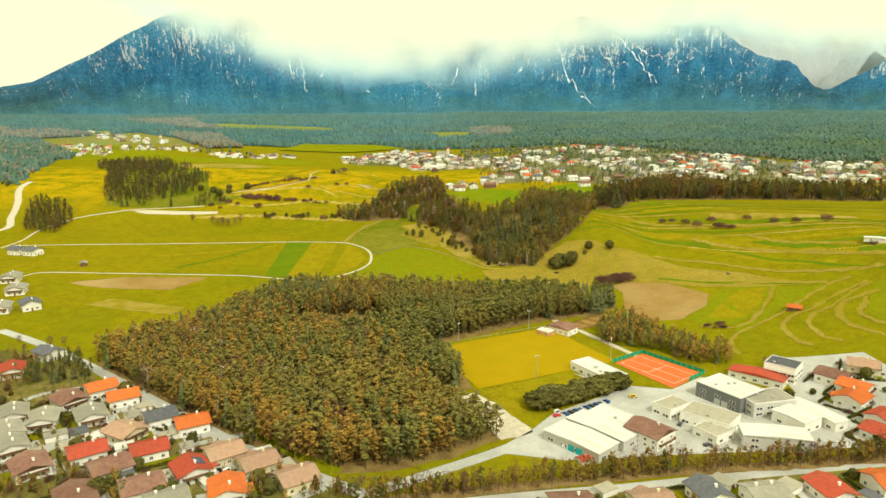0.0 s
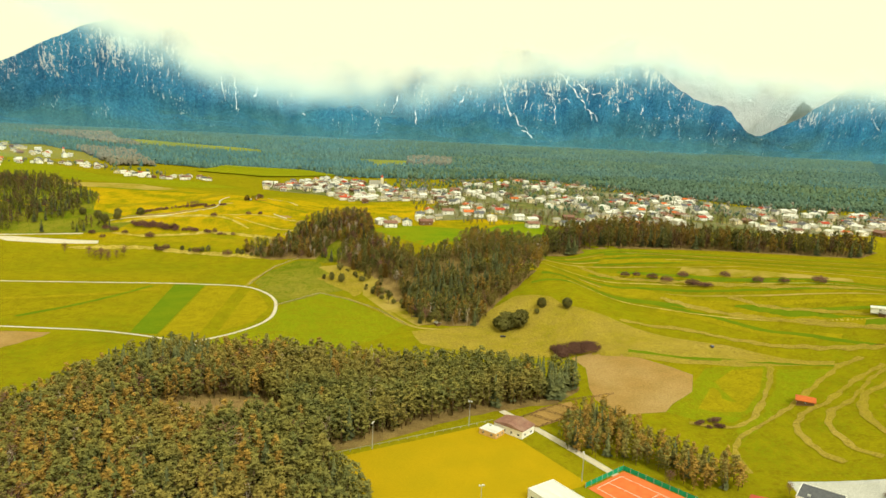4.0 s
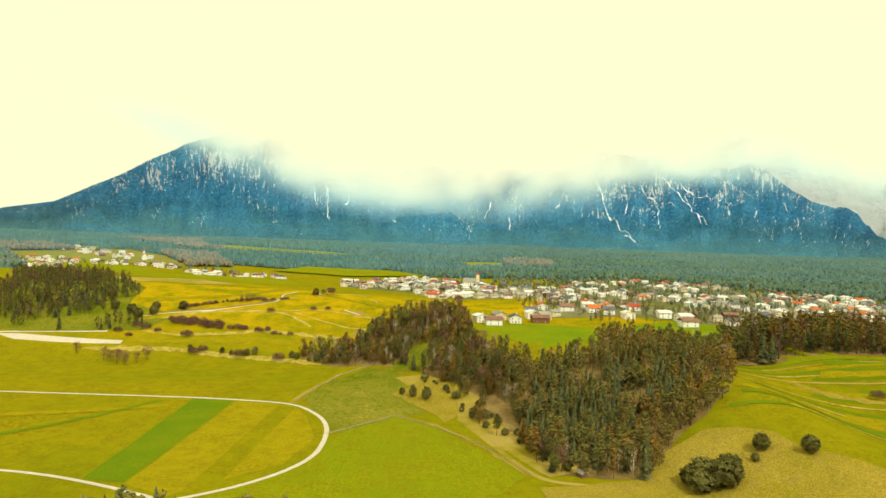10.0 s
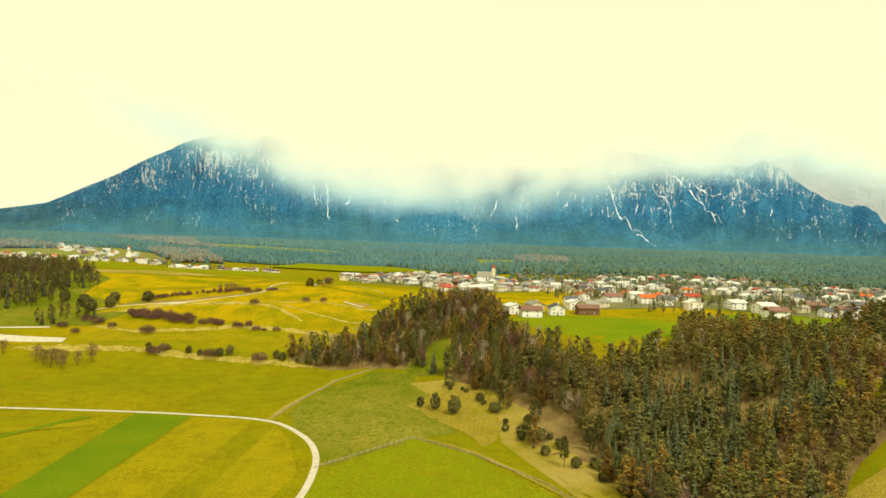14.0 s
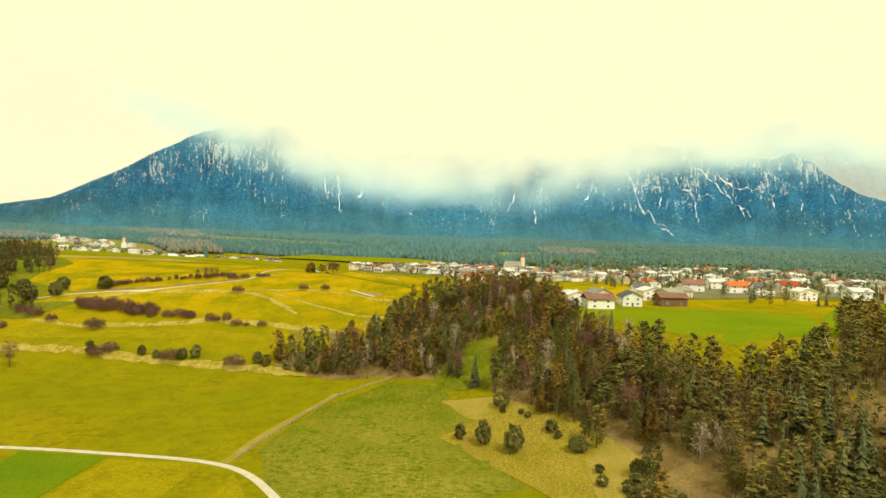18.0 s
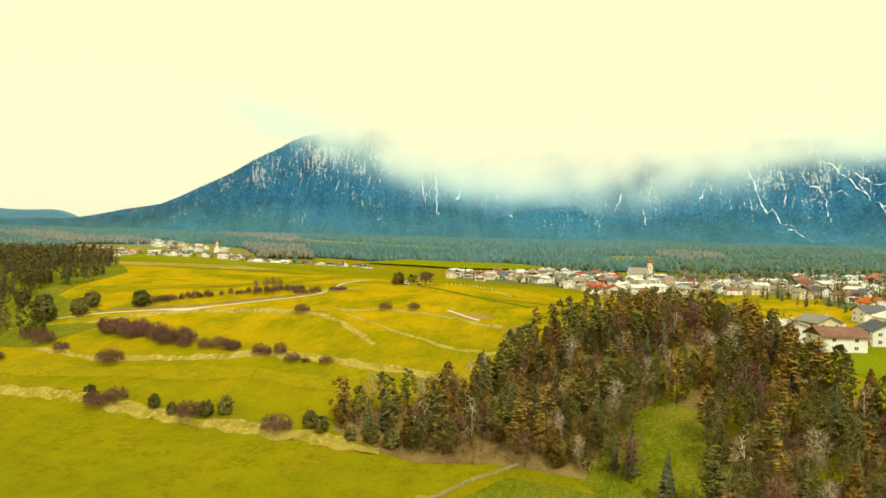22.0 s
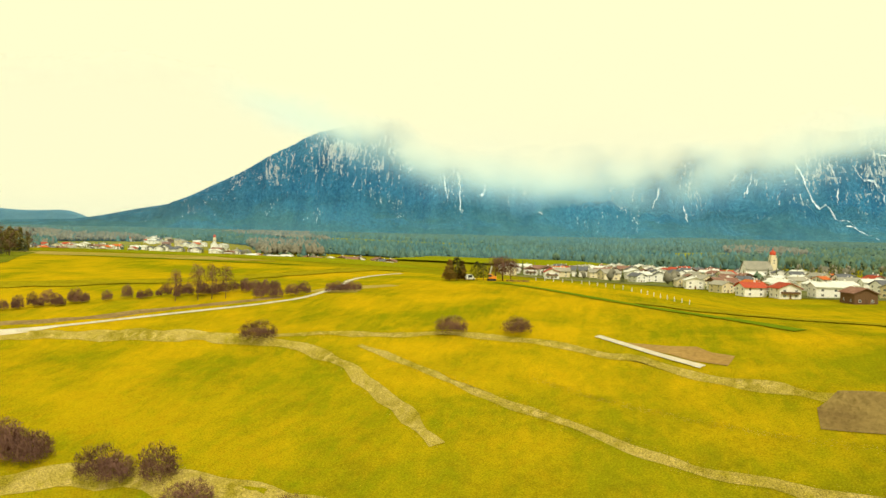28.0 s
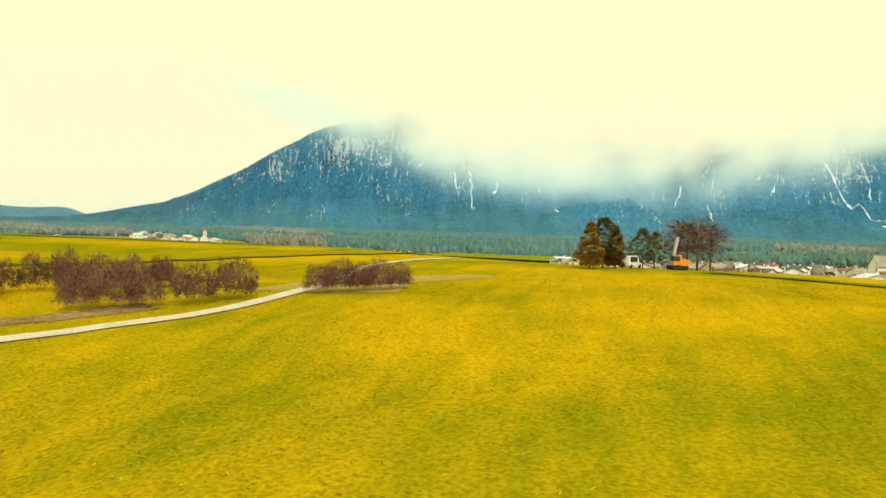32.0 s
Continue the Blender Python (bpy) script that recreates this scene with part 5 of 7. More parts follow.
BROWN = [[(93, 2330), (230, 2360), (200, 2120), (80, 2100)], [(-1262, 2828), (-1003, 2885), (-850, 2560), (-1068, 2643)], [(-878, 2280), (-693, 2217), (-520, 1850), (-600, 1830)], [(-1087, 2230), (-1256, 2120), (-1500, 2300), (-1300, 2420)], [(-1062, 2676), (-811, 2550), (-727, 2400), (-900, 2480)], [(-1900, 2500), (-1500, 2350), (-1450, 2450), (-1800, 2650)]]


def in_sight(points):
    return np.array([p for p in points if -1.12 * (p[1] - 1000) - 200 < p[0] < 0.68 * p[1] + 60])


woodland("valley_wood", in_sight(scatter(FAR_WOOD, 13.0, CLEARINGS + BROWN)), lambda x, y: "far_pine" if rng.uniform() < min(0.85, max(0.12, (x + 150) / 600)) else "far", (9, 15), "far conifer woods in haze-tinted colours covering the valley side")
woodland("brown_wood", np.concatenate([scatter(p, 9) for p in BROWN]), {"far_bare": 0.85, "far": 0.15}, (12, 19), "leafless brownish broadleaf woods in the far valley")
RAIL_TREES = scatter([(-60, 280), (-19, 290), (43, 301), (103, 312), (167, 318), (230, 326), (232, 318), (167, 310), (103, 304), (43, 294), (-19, 283)], 3.0)
woodland("cutting_trees", RAIL_TREES, {"bare": 0.38, "larch": 0.42, "pine": 0.2}, (7, 12), "row of brownish bushes and small trees along the railway")


# ---- buildings ----
def part(name, bm, mats, parent, label=""):
    """Links a bmesh as one mesh under a thing or a part."""
    me = bpy.data.meshes.new(name)
    bm.to_mesh(me)
    bm.free()
    for m in mats if isinstance(mats, list) else [mats]:
        me.materials.append(m)
    ob = new(name, me)
    ob.parent = parent
    if label:
        ob["label"] = label
    return ob


def box(bm, x0, x1, y0, y1, z0, z1, slot=0):
    v = [bm.verts.new((x, y, z)) for z in (z0, z1) for x, y in ((x0, y0), (x1, y0), (x1, y1), (x0, y1))]
    for f in ((3, 2, 1, 0), (4, 5, 6, 7), (0, 1, 5, 4), (1, 2, 6, 5), (2, 3, 7, 6), (3, 0, 4, 7)):
        bm.faces.new([v[i] for i in f]).material_index = slot
    return bm


def boxes(*list_of):
    bm = bmesh.new()
    for b in list_of:
        box(bm, *b)
    return bm


def prism(bm, outline, y0, y1):
    """An outline in x and z drawn out along y."""
    a, b = [bm.verts.new((x, y0, z)) for x, z in outline], [bm.verts.new((x, y1, z)) for x, z in outline]
    bm.faces.new(a)
    bm.faces.new(b[::-1])
    for i in range(len(a)):
        j = (i + 1) % len(a)
        bm.faces.new((a[j], a[i], b[i], b[j]))
    bmesh.ops.recalc_face_normals(bm, faces=bm.faces[:])
    return bm


def window_mesh(w, h):
    bm = bmesh.new()
    box(bm, -w / 2, w / 2, -0.06, 0.05, -h / 2, h / 2, 0)
    for x in (-0.25 * w, 0.25 * w):
        box(bm, x - 0.19 * w, x + 0.19 * w, -0.085, 0.0, -0.42 * h, 0.42 * h, 1)
    me = bpy.data.meshes.new("window")
    bm.to_mesh(me)
    bm.free()
    me.materials.append(M["frame"]), me.materials.append(M["glass"])
    return me


WINDOW = {"small": window_mesh(1.3, 1.3), "wide": window_mesh(2.4, 1.5), "band": window_mesh(3.6, 1.4)}


def windows_on(root, kind, places):
    """Windows as parts: each place is x, y, z and the turn of the wall."""
    for x, y, z, turn in places:
        ob = new("window", WINDOW[kind])
        ob.parent = root
        ob.matrix_basis = pose(x, y, z, 0, 0, turn)


def house(label, w, l, h, pitch, wall, roof, balcony=True, chimneys=1, solar=False, rows=2, cols=3, over=0.9, wood_gable=False, cross=False):
    """A house with its ridge along y, gable ends towards -y and +y."""
    root = tagged(new("house"), label, "house")
    rise = math.tan(radians(pitch)) * w / 2
    part("wall", prism(bmesh.new(), [(-w / 2, -1), (w / 2, -1), (w / 2, h), (0, h + rise), (-w / 2, h)], -l / 2, l / 2), wall, root)
    bm, t, k = bmesh.new(), 0.28, math.tan(radians(pitch))
    e = w / 2 + over
    prism(bm, [(0, h + rise + t + 0.1), (e, h - over * k + t + 0.1), (e, h - over * k + 0.06), (0, h + rise + 0.06), (-e, h - over * k + 0.06), (-e, h - over * k + t + 0.1)], -l / 2 - over, l / 2 + over)
    roof_ob = part("roof", bm, roof, root)
    for c in range(chimneys):
        cy = (-0.2 + 0.45 * c) * l
        part("chimney", boxes((0.6, 1.3, cy - 0.4, cy + 0.4, h + rise * 0.5, h + rise + 1.1), (0.5, 1.4, cy - 0.5, cy + 0.5, h + rise + 1.1, h + rise + 1.25)), wall, roof_ob)
    if solar:
        bm = boxes((0.0, w * 0.32, -0.22 * l, 0.22 * l, 0, 0.12))
        for i in range(1, 4):
            box(bm, w * 0.08 * i - 0.03, w * 0.08 * i + 0.03, -0.22 * l, 0.22 * l, 0.1, 0.14)
        ob = part("solar_panel", bm, M["solar"], roof_ob, "dark blue solar panels")
        ob.matrix_basis = pose(w * 0.1, 0, h + rise + 0.42 - k * w * 0.1, 0, pitch, 0)
    for r in range(rows):
        z = 1.5 + 2.7 * r
        if z + 0.9 > h + (0.5 if r else 0):
            continue
        for c in range(cols):
            y = (c + 0.5) / cols * l - l / 2
            windows_on(root, "small", [(w / 2, y, z, 90), (-w / 2, y, z, -90)])
        for x in (-w * 0.27, w * 0.27):
            windows_on(root, "small", [(x, -l / 2, z, 0), (x, l / 2, z, 180)])
    part("door", boxes((-0.5, 0.5, -l / 2 - 0.08, -l / 2 + 0.05, 0, 2.1)), M["wood"], root, "brown wooden house door")
    if balcony:
        z = 2.75
        bm = boxes((-w * 0.42, w * 0.42, -l / 2 - 1.3, -l / 2 + 0.02, z - 0.15, z))
        box(bm, -w * 0.42, w * 0.42, -l / 2 - 1.32, -l / 2 - 1.24, z, z + 0.95)
        for x in (-w * 0.42, w * 0.42 - 0.08):
            box(bm, x, x + 0.08, -l / 2 - 1.3, -l / 2, z, z + 0.95)
        part("balcony", bm, M["wood"], root, "brown wooden balcony")
    if wood_gable:
        for y0, y1 in ((-l / 2 - 0.1, -l / 2 + 0.02), (l / 2 - 0.02, l / 2 + 0.1)):
            part("gable_boarding", prism(bmesh.new(), [(-w / 2 + 0.1, h - 0.1), (w / 2 - 0.1, h - 0.1), (0, h + rise - 0.1)], y0, y1), M["wood"], root, "dark brown boarded gable")
    if cross:
        part("porch", prism(bmesh.new(), [(-2.4, -0.5), (2.4, -0.5), (2.4, 2.6), (0, 3.6), (-2.4, 2.6)], -3.0, 0), wall, root).matrix_basis = pose(w / 2 - 0.3, 0, 0, 0, 0, 90)
        part("porch_roof", prism(bmesh.new(), [(0, 3.95), (3.0, 2.7), (3.0, 2.45), (0, 3.65), (-3.0, 2.45), (-3.0, 2.7)], -3.6, 0), roof, root).matrix_basis = pose(w / 2 - 0.3, 0, 0, 0, 0, 90)
    return root


def place(proto, x, y, turn, size=1.0, up=0.0):
    """The prototype itself where it is first used, a copy after that."""
    m = pose(x, y, float(height(x, y)) + up, 0, 0, turn) @ Matrix.Scale(size, 4)
    if proto.name in used:
        return copy_thing(proto, m @ Matrix.Diagonal((*proto.scale, 1)).inverted())
    used.add(proto.name)
    proto.matrix_basis = m
    return proto


H = {
    "orange": house("white plastered house with a bright orange tiled roof", 11.5, 12.5, 4.4, 19, M["plaster"], M["tile_orange"], cross=True),
    "red": house("white plastered house with a red tiled roof", 11, 13, 4.0, 18, M["plaster"], M["tile_red"]),
    "solar": house("white house with solar panels on its red roof", 11.5, 12.5, 4.0, 20, M["plaster"], M["tile_red"], solar=True, cross=True),
    "brown": house("white house with a wide brown tiled roof", 12, 13.5, 4.0, 17, M["plaster"], M["tile_brown"], wood_gable=True),
    "pink": house("cream house with a faded pinkish tiled roof", 12, 13, 3.8, 18, M["cream"], M["tile_pink"], cross=True),
    "grey": house("white house with a pale grey tiled roof", 11.5, 13, 4.2, 18, M["plaster"], M["tile_grey"], chimneys=2),
    "slate": house("white house with a dark slate roof", 10.5, 12, 4.6, 21, M["plaster"], M["slate"], balcony=False),
}
NEAR_HOUSES = [("red", -259, 421, 30), ("brown", -202, 378, 50), ("orange", -192, 393, 130), ("orange", -174, 381, 120), ("grey", -203, 354, 20), ("grey", -181, 359, 35), ("grey", -213, 340, 40),
               ("pink", -155, 341, 60), ("slate", -144, 356, 125), ("orange", -125, 349, 120), ("red", -164, 321, 125), ("brown", -147, 307, 130), ("red", -136, 323, 120), ("pink", -100, 320, 125),
               ("brown", -126, 291, 120), ("solar", -110, 305, 35), ("orange", -89, 288, 20), ("pink", -82, 311, 125), ("pink", -62, 298, 125), ("brown", -183, 308, 40), ("slate", -252, 448, 60),
               ("grey", -222, 360, 30), ("grey", -203, 326, 40), ("grey", -111, 280, 120), ("brown", -230, 330, 30), ("red", -212, 302, 120), ("brown", -150, 283, 35),
               ("slate", 111, 284, 15), ("grey", 134, 283, 100), ("pink", 86, 278, 100), ("red", 163, 287, 10), ("orange", 190, 292, 100), ("brown", 53, 276, 95), ("brown", 227, 402, 40), ("orange", 222, 374, 130),
               ("red", 226, 352, 120), ("red", 215, 336, 30), ("orange", 230, 386, 40), ("pink", 248, 410, 60)]
for kind, x, y, turn in NEAR_HOUSES:
    tagged(place(H[kind], x, y, turn, 1.18), group="houses of the settlement")


def flat_block(name, label, corners, h, wall, roof, kind="band", gap=5.5, parapet=0.5, gate=None, slope=0.0, category="building"):
    """A flat or single-pitched building over four corners of its plan (given in turn)."""
    c = [Vector(p) for p in corners]
    mid = (c[0] + c[1] + c[2] + c[3]) / 4
    d = ((c[1] - c[0]) + (c[2] - c[3])) / 2
    w, l = d.length, (((c[3] - c[0]) + (c[2] - c[1])) / 2).length
    root = tagged(new(name), label, category)
    root.matrix_basis = pose(mid.x, mid.y, float(height(mid.x, mid.y)), 0, 0, math.degrees(math.atan2(d.y, d.x)))
    x, y = w / 2, l / 2
    part("wall", boxes((-x, x, -y, y, -1, h)), wall, root)
    if slope:
        part("roof", prism(bmesh.new(), [(-x - 0.5, h + 0.02), (x + 0.5, h + 0.02), (x + 0.5, h + 0.3), (0, h + 0.3 + slope), (-x - 0.5, h + 0.3)], -y - 0.5, y + 0.5), roof, root)
    else:
        bm = boxes((-x + 0.3, x - 0.3, -y + 0.3, y - 0.3, h, h + 0.12))
        part("roof", bm, roof, root)
        q = parapet
        part("parapet", boxes((-x - 0.05, x + 0.05, -y - 0.05, -y + 0.3, h, h + q), (-x - 0.05, x + 0.05, y - 0.3, y + 0.05, h, h + q), (-x - 0.05, -x + 0.3, -y + 0.3, y - 0.3, h, h + q), (x - 0.3, x + 0.05, -y + 0.3, y - 0.3, h, h + q)), M["frame"], root, "pale metal roof edge")
        for k in range(max(1, int(w * l / 160))):
            a, b = rng.uniform(-0.6, 0.6) * x, rng.uniform(-0.6, 0.6) * y
            part("roof_vent", boxes((a - 0.6, a + 0.6, b - 0.5, b + 0.5, h + 0.1, h + 0.8), (a - 0.7, a + 0.7, b - 0.6, b + 0.6, h + 0.8, h + 0.92)), M["steel"], root, "metal roof vent")
    for r in range(max(1, int(h / 3.2))):
        z = 1.7 + 3.1 * r
        for k in range(int(w / gap)):
            u = (k + 0.5) / int(w / gap) * w - x
            windows_on(root, kind, [(u, -y, z, 0), (u, y, z, 180)])
        for k in range(int(l / gap)):
            u = (k + 0.5) / int(l / gap) * l - y
            windows_on(root, kind, [(x, u, z, 90), (-x, u, z, -90)])
    if gate:
        part("gate", boxes((x * 0.2, x * 0.2 + 3.6, -y - 0.12, -y, 0, 3.4)), gate, root, "large sliding gate")
        part("gate", boxes((x * 0.2 - 4.6, x * 0.2 - 1.0, -y - 0.12, -y, 0, 3.4)), gate, root, "large sliding gate")
    return root


flat_block("club_house", "long white single-storey clubhouse of the sports ground", [(80, 427), (97, 399), (109, 408), (92, 436)][:4], 4.6, M["plaster"], M["sheet"], "wide", 6)
flat_block("market_hall", "long low hall with a pale sheet roof", [(51, 337), (72, 314), (84, 324), (62, 348)], 5.0, M["panel"], M["sheet"], "band", 7, slope=0.8, gate=M["teal"], category="hall")
flat_block("market_hall", "long low hall with a pale sheet roof and turquoise front", [(64, 350), (86, 325), (97, 334), (74, 359)], 5.2, M["panel"], M["sheet"], "band", 7, slope=0.8, gate=M["teal"], category="hall")
flat_block("market_hall", "low storage hall with a flat pale roof", [(72, 354), (88, 337), (101, 350), (86, 367)], 5.0, M["panel"], M["sheet"], "wide", 9, category="hall")
flat_block("workshop", "tall dark grey workshop with a pale flat roof", [(142, 387), (158, 364), (174, 376), (160, 399)], 8.5, M["cladding"], M["sheet"], "band", 8, gate=M["steel"], category="workshop")
flat_block("depot", "wide pale hall with a light metal roof", [(142, 328), (172, 322), (177, 333), (148, 339)], 7.0, M["panel"], M["sheet"], "band", 8, slope=0.7, gate=M["steel"], category="hall")
flat_block("school_wing", "low white wing with a gravelled flat roof", [(112, 366), (119, 357), (131, 366), (125, 376)], 5.5, M["plaster"], M["flat_roof"], "band", 5)
flat_block("school_wing", "white two-storey wing with a gravelled flat roof", [(122, 356), (140, 339), (153, 350), (134, 366)], 6.2, M["plaster"], M["flat_roof"], "band", 5)
flat_block("school_wing", "low wing with a brown flat roof and many windows", [(124, 342), (132, 331), (144, 337), (137, 349)], 4.5, M["plaster"], M["flat_roof"], "wide", 5)
flat_block("factory", "grey factory building with a slate-grey flat roof", [(160, 372), (164, 357), (186, 368), (183, 384)], 7.5, M["panel"], M["tile_grey"], "band", 6)
flat_block("factory", "white factory wing with a pale metal roof", [(170, 356), (180, 341), (191, 348), (183, 364)], 6.0, M["plaster"], M["sheet"], "wide", 6, slope=0.8)
flat_block("factory", "long narrow pale shed beside the factory", [(184, 370), (196, 343), (204, 347), (192, 374)], 5.0, M["plaster"], M["sheet"], "wide", 7, slope=0.6)
flat_block("row_building", "long low building with a red roof", [(170, 416), (194, 395), (202, 403), (179, 421)], 4.4, M["plaster"], M["tile_red"], "wide", 6, slope=1.6)
apartment = flat_block("apartment_house", "modern white three-storey terraced apartment house", [(190, 412), (204, 402), (214, 411), (202, 424)], 9.3, M["plaster"], M["slate"], "band", 4.2)
for z in (2.9, 5.9):
    part("balcony", boxes((-8.5, 8.5, -8.6, -6.0, z, z + 0.25), (-8.5, 8.5, -8.65, -8.5, z, z + 1.2)), M["plaster"], apartment, "white balcony with a solid parapet")
big = house("white guest house with a broad brown roof", 15, 18, 6.5, 20, M["plaster"], M["tile_brown"], rows=2, cols=4, wood_gable=True)
place(big, 102, 336, 40)
place(H["red"], 66, 322 - 6, 120, 0.45)

# sports ground
pitch_ob = patch("football_pitch", [(22, 398), (-6, 464), (77, 505), (111, 440)], M["pitch"], "yellow-green football pitch", "pitch", up=0.15)
patch("training_pitch", [(24, 394), (38, 362), (55, 376), (72, 394), (92, 404), (74, 421)], M["stripe"], "dry yellowish training pitch", "pitch", up=0.15)
court = patch("tennis_court", [(109, 436), (131, 452), (158, 419), (133, 397)], M["clay"], "red clay tennis courts", "tennis court", up=0.3)
for a, b in (((113, 436), (136, 404)), ((120, 441), (144, 410)), ((128, 447), (152, 416)), ((113, 436), (128, 447)), ((136, 404), (152, 416)), ((124, 420), (140, 431))):
    ribbon("court_line", [a, b], 0.25, M["white"], "white line on the clay court", "marking", up=0.36)


def fence_run(name, label, points, h, mat, gap=3.0, rails=(), panel=None, post=0.09):
    """A fence whose posts, rails and panels are parts of their own."""
    q = [Vector(p) for p in points]
    root = tagged(new(name), label, "fence")
    for a, b in zip(q, q[1:]):
        d = b - a
        k = max(1, int(d.length / gap))
        turn = math.degrees(math.atan2(d.y, d.x))
        for i in range(k):
            p, e = a + d * i / k, a + d * (i + 1) / k
            z0, z1 = float(height(p.x, p.y)), float(height(e.x, e.y))
            s, lift = d.length / k, math.degrees(math.atan2(z1 - z0, d.length / k))
            key = (name, round(s, 2), h)
            if key not in FENCE:
                FENCE[key] = [boxes((-post, post, -post, post, -0.3, h))] + [boxes((0, s, -0.03, 0.03, r - 0.06, r + 0.06)) for r in rails] + ([boxes((0, s, -0.02, 0.02, 0.2, h - 0.1))] if panel else [])
                for j, bm in enumerate(FENCE[key]):
                    me = bpy.data.meshes.new("fence_piece")
                    bm.to_mesh(me)
                    bm.free()
                    me.materials.append(panel if panel and j == len(FENCE[key]) - 1 else mat)
                    FENCE[key][j] = me
            for j, me in enumerate(FENCE[key]):
                ob = new("post" if j == 0 else ("screen" if panel and j == len(FENCE[key]) - 1 else "rail"), me)
                ob.parent = root
                ob.matrix_basis = pose(p.x, p.y, z0, 0, 0 if j == 0 else -lift, turn)
    return root


FENCE = {}
fence_run("court_fence", "green windscreen fence round the tennis courts", [(108, 437), (131, 453.5), (159, 419), (146, 408)], 2.6, M["steel"], 4, panel=M["fence_green"])
fence_run("pasture_fence", "weathered wooden post-and-rail fence beside the track", [(-110, 812), (-107, 838), (-103, 870), (-97, 895), (-86, 908), (-74, 914)], 1.3, M["rail"], 3.0, rails=(0.45, 0.8, 1.15))
fence_run("meadow_fence", "grey weathered wooden fence between two meadows", [(-74, 742), (-41, 788), (-14, 766), (12, 735), (36, 688)], 1.3, M["rail"], 3.5, rails=(0.5, 0.95))
fence_run("plain_fence", "thin white pasture fence on the upper meadow", [(-150, 1185), (-132, 1172), (-112, 1150), (-98, 1120)], 1.3, M["white"], 4.0, rails=(), post=0.07)
fence_run("pitch_fence", "low pale barrier along the football pitch", [(-8, 467), (77, 508)], 1.1, M["steel"], 5, rails=(1.0,))


def flood_mast(x, y, h=13.5):
    root = tagged(new("floodlight_mast"), "tall pale floodlight mast of the football pitch", "floodlight")
    root.matrix_basis = pose(x, y, float(height(x, y)), 0, 0, math.degrees(math.atan2(452 - y, 52 - x)) - 90)
    v, f = trunk_mesh(h, 0.22, n=8)
    ob = mesh_object("pole", v, f, [M["steel"]])
    ob.parent = root
    part("crossarm", boxes((-1.2, 1.2, -0.08, 0.08, h - 0.1, h + 0.1)), M["steel"], root)
    for u in (-0.9, 0.3, 0.9):
        part("lamp", boxes((u - 0.28, u + 0.28, -0.1, 0.3, h + 0.1, h + 0.55)), M["white"], root, "white floodlight head")


for x, y in ((57, 414), (12, 474), (63, 502), (108, 443)):
    flood_mast(x, y)


def car(label, paint, van=False):
    root = tagged(new("van" if van else "car"), label, "van" if van else "car")
    top = 2.0 if van else 1.45
    outline = [(-2.2, 0.35), (2.2, 0.35), (2.25, 0.8), (1.3, 0.95), (0.7, top), (-1.9 if not van else -2.15, top - 0.02), (-2.25, 0.95)]
    bm = prism(bmesh.new(), outline, -0.85, 0.85)
    bmesh.ops.bevel(bm, geom=bm.edges[:], offset=0.08, segments=1, affect="EDGES")
    part("body", bm, M[paint], root)
    part("glazing", boxes((-1.75, 0.55, -0.88, 0.88, 1.0, top - 0.12)), M["glass"], root)
    for x in (-1.4, 1.4):
        for y in (-0.78, 0.78):
            bm = bmesh.new()
            bmesh.ops.create_cone(bm, cap_ends=True, segments=12, radius1=0.33, radius2=0.33, depth=0.22)
            wheel = part("wheel", bm, M["rubber"], root)
            wheel.matrix_basis = pose(x, y, 0.33, 90, 0, 0)
    return root


CARS = {c: car(words, c, v) for c, words, v in (("car_blue", "dark blue car parked in the yard", False), ("car_red", "bright red car parked in the yard", False), ("car_white", "white parked delivery van", True), ("car_dark", "dark car parked beside the road", False), ("car_yellow", "bright yellow parked van", True), ("car_silver", "silver car parked in the yard", False))}
for k in range(9):
    place(CARS[("car_blue", "car_dark", "car_blue", "car_silver")[k % 4]], 66 + 3.1 * k, 364 + 1.9 * k, 122, up=0.15)
for c, x, y, turn in (("car_red", 61, 362, 30), ("car_red", 66, 357, 80), ("car_yellow", 107, 385, 10), ("car_yellow", 148, 362, 40), ("car_white", 95, 392, 30), ("car_white", 62, 366, 30), ("car_dark", 113, 347, 60), ("car_dark", 122, 352, 60), ("car_red", 167, 321, 20), ("car_silver", 180, 336, 60),
                     ("car_dark", 104, 351, 40), ("car_silver", 136, 372, 30), ("car_white", 60, 330, 50), ("car_blue", -116, 318, 30), ("car_silver", -133, 345, 120), ("car_dark", -160, 330, 40), ("car_red", -122, 312, 100), ("car_white", -95, 308, 60), ("car_dark", 108, 660, 20), ("car_dark", 247, 607, 80), ("car_white", -171, 1157, 60), ("car_blue", 80, 336, 40), ("car_dark", 128, 330, 10)):
    place(CARS[c], x, y, turn, up=0.15)

